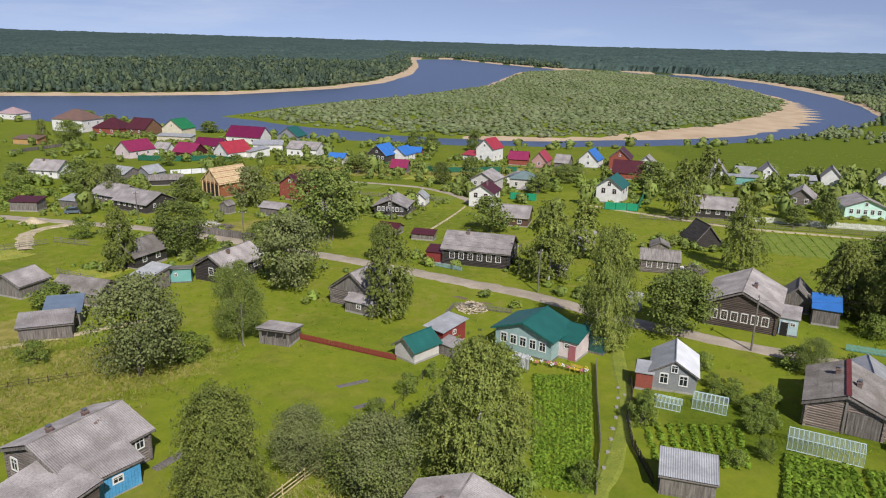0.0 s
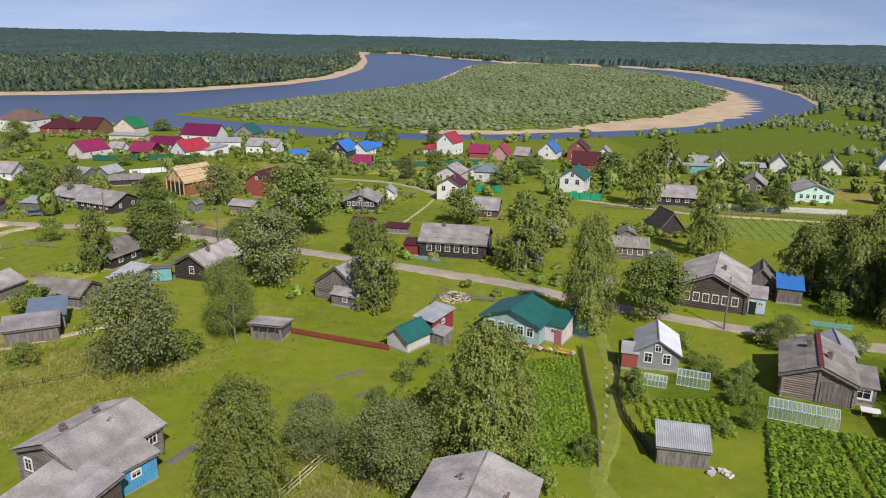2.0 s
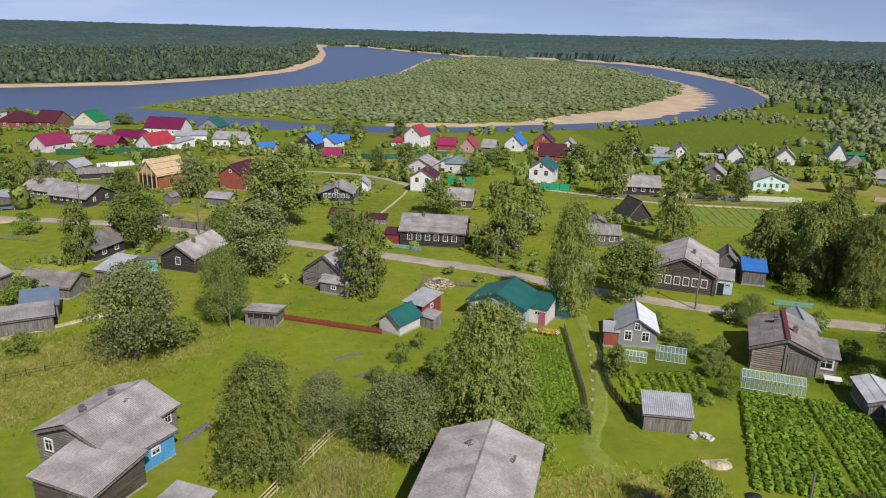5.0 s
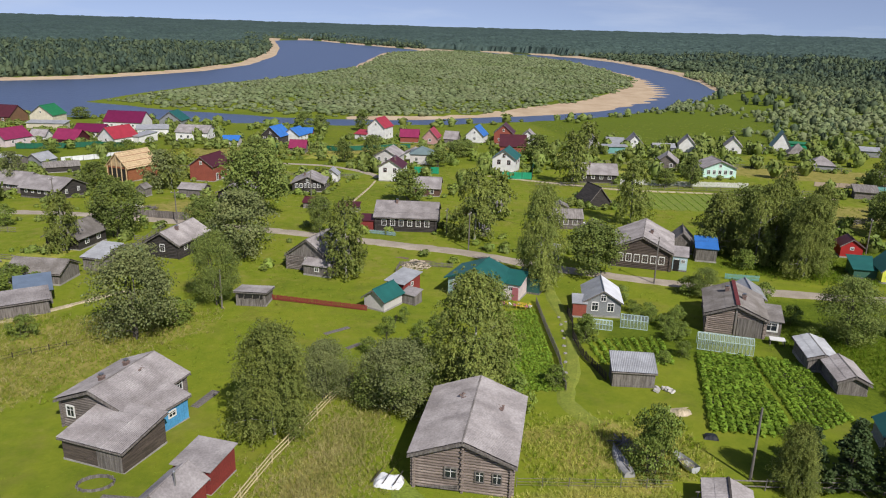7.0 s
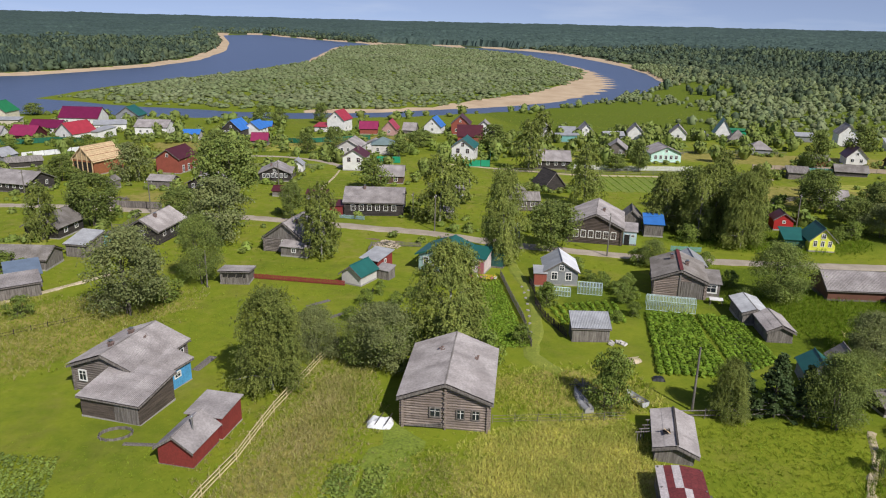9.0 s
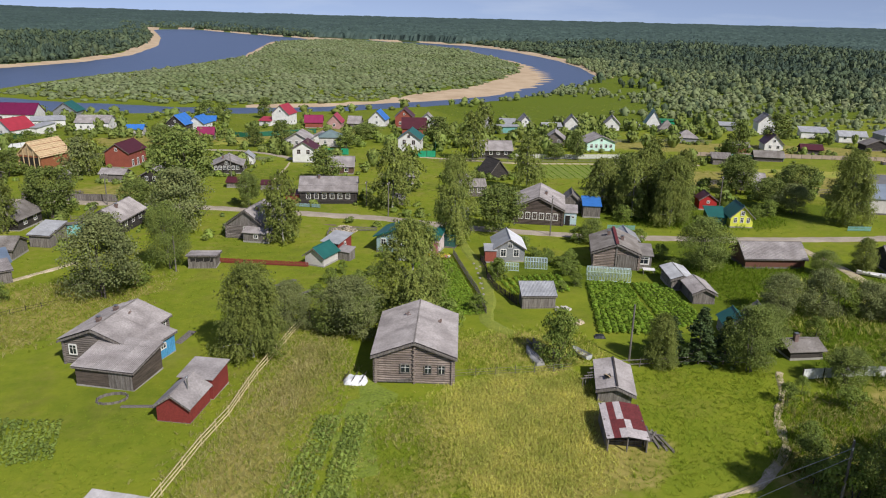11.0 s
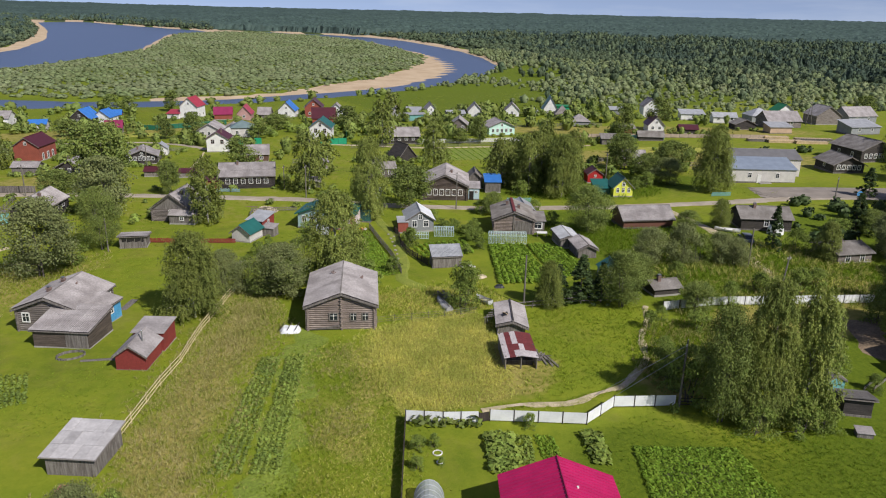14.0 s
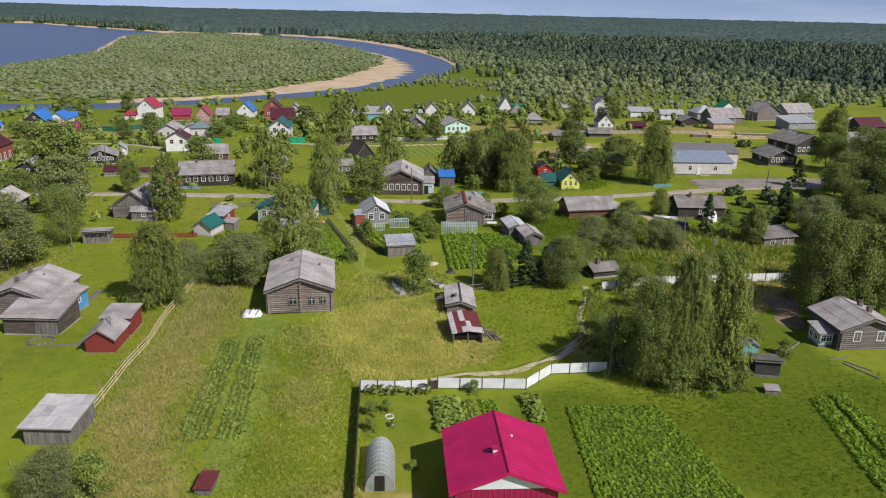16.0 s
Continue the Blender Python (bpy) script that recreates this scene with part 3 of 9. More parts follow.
    for i, f in enumerate(faces):
        b = bmesh.new()
        slab(b, *f, t)
        s = part("roof_slope", b, plank_grey if near else roof, ob)
        if near:
            drop = (Vector(f[3]) - Vector(f[0])).length
            up = Vector((0, 0, 0.15))
            n_rows = max(2, round(drop / 1.25))
            cols = max(1, round((Vector(f[1]) - Vector(f[0])).length / 2.2)) if near > 1 else 1
            P = [Vector(v) + up for v in f]
            for cidx in range(cols):
                a0, a1 = cidx / cols, (cidx + 1) / cols + (0.012 if cidx < cols - 1 else 0)
                me = ribbed(P[0].lerp(P[1], a0), P[0].lerp(P[1], a1), P[3].lerp(P[2], a1), P[3].lerp(P[2], a0), 0.19, 0.027, n_rows, seed=i * 7 + cidx)
                me.materials.append(roof)
                sh = part("roof_sheet", me, None, s)
                sh.location.z += 0.012 * (cidx % 2)
    if ends:
        b = bmesh.new()
        tube(b, Vector(ends[0]) + Vector((0, 0, 0.05 + 0.03 * (near > 0))), Vector(ends[1]) + Vector((0, 0, 0.05 + 0.03 * (near > 0))), 0.11 if near else 0.07, sides=6)
        part("ridge_cap", b, roof if not near else slate_dark, ob)
    if ridge == "f" and gable_end:
        for s in (-1, 1):
            for yy in (-o - 0.03, d + o):
                b = bmesh.new()
                p, q = Vector((0, yy, h + r + 0.1)), Vector((s * (w / 2 + o), yy, h - r / (w / 2) * o + 0.1))
                dn = Vector((0, 0, 0.2))
                vs = [b.verts.new(v) for v in (p, q, q - dn, p - dn)] + [b.verts.new(v + Vector((0, 0.03, 0))) for v in (p, q, q - dn, p - dn)]
                for f in ((0, 1, 2, 3), (7, 6, 5, 4), (0, 4, 5, 1), (1, 5, 6, 2), (2, 6, 7, 3), (3, 7, 4, 0)):
                    b.faces.new([vs[k] for k in f])
                part("barge_board", b, barge or plank_grey, ob)
    # windows
    ww, wh = size
    z = wz or min(h - wh / 2 - 0.25, 1.75)
    prou = 0.06 if logs else 0.0
    for n, place in zip(win, ("f", "r", "l")):
        span = w if place == "f" else d
        for i in range(n):
            u = (i + 0.5) / n * span * 0.86 + span * 0.07
            if place == "f":
                window(ob, -w / 2 + u, -prou - 0.005, z, ww, wh, 0, trim)
            elif place == "r":
                window(ob, w / 2 + prou + 0.005, u, z, ww, wh, 90, trim)
            else:
                window(ob, -w / 2 - prou - 0.005, u, z, ww, wh, -90, trim)
    if attic and ridge == "f":
        window(ob, 0, -0.045, h + r * 0.33, 0.6, 0.75, 0, trim)
    if door is not None:
        b = bmesh.new()
        box(b, -0.45, 0.45, -0.07, 0.05, -0.3, 1.95)
        dd = part("door", b, door[1], ob)
        dd.location = (door[0], -prou, 0)
        b = bmesh.new()
        box(b, 0.3, 0.34, -0.12, -0.07, 0.9, 1.05)
        part("handle", b, steel, dd)
    for i in range(stack):
        if ridge == "f":
            chimney(ob, rng.choice((-1, 1)) * w * 0.14, d * (0.35 + 0.3 * i), h + r * 0.72)
        elif ridge == "p":
            chimney(ob, w * (-0.18 + 0.36 * i), d * 0.42, h + r * 0.85)
        else:
            chimney(ob, w * 0.1, d * 0.5, h + r * 0.6)
    return ob


# ---- ground, river, roads ----
def steps(lo, hi, mid_lo, mid_hi, fine, growth=1.16):
    inner = list(np.arange(mid_lo, mid_hi + 0.01, fine))
    a, s = inner[-1], fine
    while a < hi:
        s *= growth
        a += s
        inner.append(min(a, hi))
    a, s = inner[0], fine
    while a > lo:
        s *= growth
        a -= s
        inner.insert(0, max(a, lo))
    return np.array(inner)


def sheet(name, xs, ys, z, mat, cover=None):
    nx, ny = len(xs), len(ys)
    X, Y = np.meshgrid(xs, ys)
    co = np.stack([X.ravel(), Y.ravel(), z.ravel()], 1)
    i = np.arange((ny - 1) * (nx - 1))
    a = (i // (nx - 1)) * nx + i % (nx - 1)
    me = bpy.data.meshes.new(name)
    me.from_pydata(co.tolist(), [], np.stack([a, a + 1, a + nx + 1, a + nx], 1).tolist())
    me.polygons.foreach_set("use_smooth", np.ones(len(i), bool))
    me.materials.append(mat)
    if cover is not None:
        at = me.color_attributes.new("cover", "FLOAT_COLOR", "POINT")
        at.data.foreach_set("color", cover.ravel())
    return new(name, me)


def blot(X, Y, cx, cy, rx, ry, turn=0):
    a = radians(turn)
    u, v = (X - cx) * math.cos(a) + (Y - cy) * math.sin(a), -(X - cx) * math.sin(a) + (Y - cy) * math.cos(a)
    return np.clip(1.5 - np.sqrt((u / rx) ** 2 + (v / ry) ** 2), 0, 1)


DRY = [(5, 27, 8, 9, -28), (8, 20, 7, 5, 0), (-22, 26, 2.6, 26, -25), (-49, 68, 12, 9, 20), (-40, 78, 10, 6, 0), (2, 25, 7, 8, 0), (-30, 4, 6, 12, -25), (-8, 19, 2.2, 8, -25), (-14, -3, 9, 6, -25),
       (12, 42, 8, 4, -28), (30, 12, 9, 5, 0), (-60, 60, 10, 8, 0), (47, 17, 10, 4, -30), (60, 20, 16, 8, 0), (-40, 150, 12, 8, 0),
       (130, 110, 30, 16, -25), (110, 120, 25, 12, -25), (150, 165, 60, 12, -30), (-58, 84, 8, 6, 0), (-20, 250, 60, 14, 5)]


LUSH = [(50, 66, 12, 11, 0), (46, 51, 10, 8, 0), (64, 52, 12, 9, 0), (31, 36, 9, 4, -20), (76, 92, 14, 11, -25), (60, 100, 10, 10, 0), (28, 66, 7, 7, 0), (96, 90, 12, 9, -25), (34, -14, 16, 14, 0), (12, -4, 9, 11, 0), (58, 34, 18, 20, -30), (74, 20, 18, 14, 0), (40, 2, 8, 8, 0), (56, 12, 12, 8, 0), (74, 108, 14, 14, 0), (100, 40, 20, 14, 0)]


def build_ground():
    xs = steps(-4900, 4900, -320, 460, 5.0)
    ys = np.concatenate([steps(-700, 300, -70, 296, 3.6), steps(301, 4950, 304, 720, 5.5)])
    X, Y = np.meshgrid(xs, ys)
    z, shore = land(X, Y)
    z = z + waves(X, Y, 9) * 0.05 * (shore > 30)
    cover = np.zeros((*X.shape, 4))
    for b in DRY:
        cover[..., 0] = np.maximum(cover[..., 0], blot(X, Y, *b))
    for b in LUSH:
        cover[..., 3] = np.maximum(cover[..., 3], blot(X, Y, *b))
    wild = Y - 0.12 * X
    cover[..., 3] = np.maximum(cover[..., 3], np.where(wild > 205, np.where(X > 90, 0.58, 0.46), np.where(wild > 95, 0.33, np.where(wild > 52, 0.24, 0.0))))
    cover[..., 0] = np.maximum(cover[..., 0], np.where(wild > 205, 0.32, np.where(wild > 95, 0.34, np.where(wild > 52, 0.27, 0.0))))
    isle, scrub, outer = inside(ISLAND, X, Y), inside(SCRUB, X, Y), inside(OUTER, X, Y)
    sandy = ((isle > -25) & (scrub < 2) & (X > 0)) | (inside(BAR, X, Y) > -10)
    far_bank = (outer < 12) & (outer > -15 - np.clip((Y - 900) / 60, 0, 14)) & (Y > 520)
    cover[..., 1] = np.where(sandy | far_bank, 1.0, 0.0)
    cover[..., 2] = np.where((outer < -17) & ((Y > 560) | (X > 420)), 1.0, 0.0) + np.where(scrub > 14, 0.25, 0)
    ob = sheet("ground", xs, ys, z, ground_mat, cover)
    tagged(ob, "green meadow and village ground falling to a sandy river", "ground", kind="structure")
    xs2, ys2 = np.array([-3000, -400, 0, 500.0]), np.array([-300, 300, 900, 2200.0])
    w = sheet("water", xs2, ys2, np.full((4, 4), RIVER), water_mat)
    tagged(w, "wide calm blue river bending round an island", "river", kind="structure")


build_ground()


def ribbon(name, label, category, pts, width, mat, lift=0.05, wobble=0.0, seed=0):
    """A road or path laid on the ground along a line."""
    rng = random.Random(seed)
    pts = [Vector((*p, 0)) for p in pts]
    line = []
    for i in range(len(pts) - 1):
        p0, p1, p2, p3 = pts[max(0, i - 1)], pts[i], pts[i + 1], pts[min(len(pts) - 1, i + 2)]
        n = max(2, int((p2 - p1).length / 1.6))
        for k in range(n):
            u = k / n
            line.append(0.5 * ((2 * p1) + (p2 - p0) * u + (2 * p0 - 5 * p1 + 4 * p2 - p3) * u * u + (3 * p1 - p0 - 3 * p2 + p3) * u ** 3))
    line.append(pts[-1])
    vs, fs = [], []
    for i, p in enumerate(line):
        d = (line[min(i + 1, len(line) - 1)] - line[max(i - 1, 0)]).normalized()
        nrm = Vector((-d.y, d.x, 0))
        for k in (-1, -0.5, 0, 0.5, 1):
            q = p + nrm * (k * width / 2 + (rng.uniform(-wobble, wobble) if abs(k) == 1 else 0))
            vs.append((q.x, q.y, float(land(q.x, q.y)[0]) + (lift + 0.05 if abs(k) < 1 else -0.08)))
    for i in range(len(line) - 1):
        fs += [(i * 5 + k, i * 5 + k + 1, i * 5 + k + 6, i * 5 + k + 5) for k in range(4)]
    me = bpy.data.meshes.new(name)
    me.from_pydata(vs, [], fs)
    me.materials.append(mat)
    return tagged(new(name, me), label, category, kind="structure")


ribbon("road", "pale gravel village road with worn edges", "road",
       [(-190, 175), (-130, 160), (-102, 155), (-67, 147), (-46, 138.5), (-21, 125.5), (-1, 114), (11, 107), (25, 96), (42, 85.5), (66, 75), (87, 68.5), (107, 64), (130, 55), (165, 40)],
       4.6, road_mat, wobble=0.35)
ribbon("road_side", "narrow sandy side road through the bushes", "road", [(75, 68.5), (73.2, 60), (71.2, 52.6), (67.8, 43.3), (64.1, 35.7), (59.9, 28.1), (57.4, 24.5), (57.5, 17)], 2.4, path_mat, wobble=0.4)
ribbon("road_far", "thin gravel road by the far houses", "road", [(-75, 226), (-41, 221.5), (-19, 215), (-9, 208.5), (0, 196), (3, 186)], 3.0, road_mat, wobble=0.3)
ribbon("path", "trodden sandy footpath in the grass", "path", [(36, 29), (33.5, 25.5), (29, 21.5), (26.5, 17.5), (23, 15), (19.4, 13), (15, 12.6), (12, 12.4), (7.7, 13.9), (3.6, 14.6)], 0.95, path_mat, wobble=0.55)
ribbon("path_lane", "mown grass lane between garden fences", "path", [(20.5, 89), (19.2, 82), (18.2, 74), (16.4, 66), (13.4, 57.5), (10.5, 51), (12, 46)], 2.3, track_mat, wobble=0.3)
ribbon("path_left", "worn earth path beside the sheds", "path", [(-82, 62), (-66, 72), (-57, 80.5), (-50, 86), (-42, 93)], 1.3, path_mat, wobble=0.3)


def flat_patch(name, label, category, outline, mat, lift):
    b = bmesh.new()
    f = b.faces.new([b.verts.new((x, y, 0)) for x, y in outline])
    bmesh.ops.triangulate(b, faces=[f])
    for _ in range(4):
        long_ = [e for e in b.edges if e.calc_length() > 4]
        if long_:
            bmesh.ops.subdivide_edges(b, edges=long_, cuts=1, use_grid_fill=True)
    for v in b.verts:
        v.co.z = gz(v.co.x, v.co.y) + (-0.07 if v.is_boundary else lift)
    return tagged(new(name, meshed(name, b, mat)), label, category, kind="structure")


flat_patch("pavement", "dusty asphalt yard in front of the shop", "yard", [(100, 66), (107, 78), (122, 71), (150, 55), (146, 44), (128, 52), (108, 62)], asphalt_mat, 0.11)


# ---- foliage ----
def quads(centres, size, rng, dirs=None, jitter=0.75):
    """Small leaf quads round given centres; each faces its own way, roughly along dirs."""
    n = len(centres)
    nrm = rng.normal(size=(n, 3))
    if dirs is not None:
        nrm = dirs / (np.linalg.norm(dirs, axis=1)[:, None] + 1e-9) + nrm * jitter * 0.6
    nrm /= np.linalg.norm(nrm, axis=1)[:, None] + 1e-9
    a = np.cross(nrm, rng.normal(size=(n, 3)))
    a /= np.linalg.norm(a, axis=1)[:, None] + 1e-9
    b = np.cross(nrm, a)
    s = size * rng.uniform(0.6, 1.35, (n, 1))
    a, b = a * s, b * s * 0.66
    v = np.stack([centres - a, centres - b * 0.9, centres + a, centres + b * 1.1], 1).reshape(-1, 3)
    f = np.arange(n * 4).reshape(-1, 4)
    return v, f


def mesh_of(name, v, f, mat):
    me = bpy.data.meshes.new(name)
    me.from_pydata(v.tolist(), [], f.tolist())
    me.materials.append(mat)
    return me


def leaves(p, nrm, length, width, rng, hang=0.0):
    """Leaf blades at p facing nrm; hang: how far their long axis turns to the ground."""
    n = len(p)
    nrm = nrm / (np.linalg.norm(nrm, axis=1)[:, None] + 1e-9) + rng.normal(size=(n, 3)) * (0.72 - 0.4 * hang)
    nrm /= np.linalg.norm(nrm, axis=1)[:, None] + 1e-9
    axis = rng.normal(size=(n, 3)) * (1 - hang) + np.array([0, 0, -1.0]) * hang * 1.6
    side = np.cross(nrm, axis)
    side /= np.linalg.norm(side, axis=1)[:, None] + 1e-9
    axis = np.cross(side, nrm)
    k = rng.uniform(0.65, 1.35, (n, 1))
    a, b = axis * k * length, side * k * width
    v = np.stack([p - a, p - b + a * 0.1, p + a, p + b + a * 0.1], 1).reshape(-1, 3)
    return v, np.arange(n * 4).reshape(-1, 4)


def outline_of(kind, u):
    """Share of the crown's full radius at the share u of its height."""
    if kind == "birch":
        return min(1, 0.62 + u * 1.3) * max(0.0, 1 - u) ** 0.52 * 1.12 + 0.04
    if kind == "spruce":
        return (1 - u) ** 0.9 + 0.03
    if kind == "shrub":
        return math.sqrt(max(0.02, 1 - (u * 0.98) ** 2))
    return math.sqrt(max(0.03, 1 - ((u - 0.40) / 0.62) ** 2))


def crown_points(kind, h, w, rng, clumps, per):
    """Places and facings of the leaves of one crown, and the ends of the limbs that carry them."""
    out, limbs, faces = [], [], []
    low = {"birch": 0.10, "alder": 0.15, "willow": 0.13, "shrub": 0.0, "spruce": 0.06}[kind]
    ph = rng.uniform(0, math.tau, 4)
    for c_ in range(clumps):
        u = rng.uniform(0, 1) ** (0.9 if kind != "birch" else 0.95)
        th = rng.uniform(0, math.tau)
        lump = 0.84 + 0.18 * math.sin(3 * th + ph[0] + 2.2 * u) + 0.14 * math.sin(5 * th + ph[1] - 5 * u) + 0.13 * math.sin(9 * u + ph[2])
        rad = w / 2 * outline_of(kind, u) * lump
        rr = rad * math.sqrt(rng.uniform(0.34, 1)) * (0.9 if kind == "birch" else 0.94)
        c = np.array([rr * math.cos(th), rr * math.sin(th), h * (low + (0.97 - low) * u)])
        limbs.append(c)
        out_dir = np.array([math.cos(th), math.sin(th), 0.0])
        if kind == "birch":
            # hanging twigs: a short spray, then leaves strung below one another
            strings = max(4, per // 12)
            for _ in range(strings):
                n = per // strings
                top = c + rng.normal(size=3) * np.array([0.062, 0.062, 0.050]) * w
                drop = rng.uniform(0.4, 1.2) * 0.082 * h * (0.55 + 0.45 * (1 - u))
                v = rng.uniform(0, 1, n) ** 0.85
                sway = out_dir * 0.05 * w
                p = top + np.outer(np.sqrt(v), sway) - np.outer(v * drop, (0, 0, 1)) + rng.normal(size=(n, 3)) * 0.010 * w
                out.append(p)
                faces.append(np.tile(out_dir * 0.9 + np.array([0, 0, 0.55]), (n, 1)) + rng.normal(size=(n, 3)) * 0.35)
        else:
            k = w * {"spruce": 0.085, "shrub": 0.14}.get(kind, 0.155) * rng.uniform(0.7, 1.25)
            d = rng.normal(size=(per, 3)) + np.array([0, 0, 0.35])
            d /= np.linalg.norm(d, axis=1)[:, None]
            squash = np.array([k, k, k * 0.72])
            out.append(c + d * rng.uniform(0.40, 1.08, (per, 1)) * squash)
            away = c - np.array([0, 0, h * 0.42])
            faces.append(0.75 * d + 0.6 * away / (np.linalg.norm(away) + 0.1) + np.array([0, 0, 0.40]))
    p = np.concatenate(out)
    p[:, 2] = np.clip(p[:, 2], 0.05 * h if kind != "shrub" else 0.05, h)
    return p, limbs, np.concatenate(faces)


def make_tree(kind, h, w, seed, clumps, per, leaf, mat, label):
    """A tree at the origin: tapered trunk with limbs, and a crown of many leaves."""
    rng = np.random.default_rng(seed)
    ob = new({"birch": "birch_tree", "alder": "alder_tree", "willow": "willow_tree", "spruce": "spruce_tree", "shrub": "shrub"}[kind])
    ob.empty_display_size = 0.5
    p, limbs, faces = crown_points(kind, h, w, rng, clumps, per)
    bm = bmesh.new()
    r = max(0.05, h * 0.012)
    stems = 1 if kind in ("birch", "spruce") else 3
    for s in range(stems):
        lean = rng.normal(size=2) * (0.03 if stems == 1 else 0.10) * h
        pts = [Vector((0.25 * s * math.cos(2 * s), 0.25 * s * math.sin(2 * s), -0.3))]
        top = h * (0.9 if kind != "shrub" else 0.6)
        for k in range(1, 6):
            u = k / 5
            pts.append(Vector((pts[0].x + lean[0] * u + rng.normal() * 0.012 * h, pts[0].y + lean[1] * u + rng.normal() * 0.012 * h, top * u)))
        for k in range(5):
            tube(bm, pts[k], pts[k + 1], r * (1 - k * 0.18), r * (1 - (k + 1) * 0.18) + 0.01, 6)
        for c in limbs[s::stems * max(1, clumps // 30)]:
            u = min(0.82, max(0.12, c[2] / top * 0.70))
            k = int(u * 5)
            base = pts[k].lerp(pts[min(5, k + 1)], u * 5 - k)
            knee = base.lerp(Vector(c), 0.55) + Vector((0, 0, 0.03 * h))
            tube(bm, base, knee, r * 0.36 * (1.1 - u), r * 0.2 * (1.1 - u), 4)
            tube(bm, knee, Vector(c), r * 0.2 * (1.1 - u), 0.012, 4)
    part("trunk", bm, birch_bark if kind == "birch" else bark, ob)
    v, f = leaves(p, faces, leaf * (1.3 if kind == "birch" else 1.0), leaf * (0.52 if kind == "birch" else 0.68), rng, 0.5 if kind == "birch" else 0.15)
    part("crown", mesh_of("crown", v, f, mat), None, ob)
    return tagged(ob, label, "shrub" if kind == "shrub" else "tree")


FORMS = {}
PROTO = {"birch": [(12, 8, 230, 190, 0.092), (14, 9, 270, 210, 0.094), (11, 6.5, 200, 170, 0.09)],
         "alder": [(9, 8, 120, 190, 0.090), (11, 10, 130, 200, 0.102), (7, 6, 100, 165, 0.08)],
         "willow": [(8, 8, 115, 180, 0.092), (6, 6, 95, 160, 0.082)],
         "spruce": [(8, 4, 110, 60, 0.12)],
         "shrub": [(3.6, 4.4, 54, 88, 0.080), (2.6, 3.2, 42, 76, 0.070)]}
DISTANT = {"birch": [(12, 8, 110, 54, 0.21), (13, 7.5, 105, 54, 0.21)], "alder": [(9, 8, 84, 46, 0.215), (8, 7, 76, 44, 0.2)], "willow": [(8, 8, 80, 44, 0.2)]}
MIDDLE = {"birch": [(12, 8, 140, 96, 0.135), (13, 7.5, 140, 96, 0.135)], "alder": [(9, 8, 105, 92, 0.15), (8, 7, 95, 88, 0.14)], "willow": [(8, 8, 105, 92, 0.14)],
          "spruce": [(8, 4, 80, 40, 0.15)], "shrub": [(3.6, 4.4, 45, 52, 0.115)]}
LEAVES = {"birch": leaf_birch, "alder": leaf_alder, "willow": leaf_willow, "spruce": leaf_spruce, "shrub": leaf_garden}
TREE_LABEL = {"birch": "tall birch with pale trunk and hanging green crown", "alder": "broad dark green leafy tree in rough grass",
              "willow": "grey-green spreading willow with several stems", "spruce": "small dark green spruce among bushes", "shrub": "bushy green shrub beside a garden"}
PLACED = []


def plant(kind, x, y, h, w, form=None):
    """A tree of that height and crown width, grown from one of the kind's forms."""
    n = len(PLACED)
    PLACED.append((x, y, w))
    away = 2 if y > 128 and w < 11 and kind in DISTANT else 1 if y > (48 if kind == "shrub" else 90) else 0
    forms = (PROTO, MIDDLE, DISTANT)[away][kind]
    i = n % len(forms)
    ph, pw, clumps, per, leaf = forms[i]
    i = (i, away)
    m = pose(x, y, gz(x, y) - 0.05, 0, 0, (n * 137) % 360) @ Matrix.Diagonal((w / pw, w / pw, h / ph, 1))
    if (kind, i) not in FORMS:
        FORMS[kind, i] = make_tree(kind, ph, pw, 11 * i[0] + len(kind) + 5 * int(away > 1) + 3 * int(away == 1), clumps, per, leaf, LEAVES[kind], TREE_LABEL[kind])
        FORMS[kind, i].matrix_basis = m
        return FORMS[kind, i]
    src = FORMS[kind, i]
    keep = src.scale.copy()
    src.scale = (w / pw, w / pw, h / ph)
    ob = copy_thing(src, pose(x, y, gz(x, y) - 0.05, 0, 0, (n * 137) % 360))
    src.scale = keep
    return ob


def birch(x, y, h, w): return plant("birch", x, y, h, w)
def alder(x, y, h, w): return plant("alder", x, y, h, w)
def willow(x, y, h, w): return plant("willow", x, y, h, w)
def spruce(x, y, h, w): return plant("spruce", x, y, h, w)
def shrub(x, y, h, w): return plant("shrub", x, y, h, w)


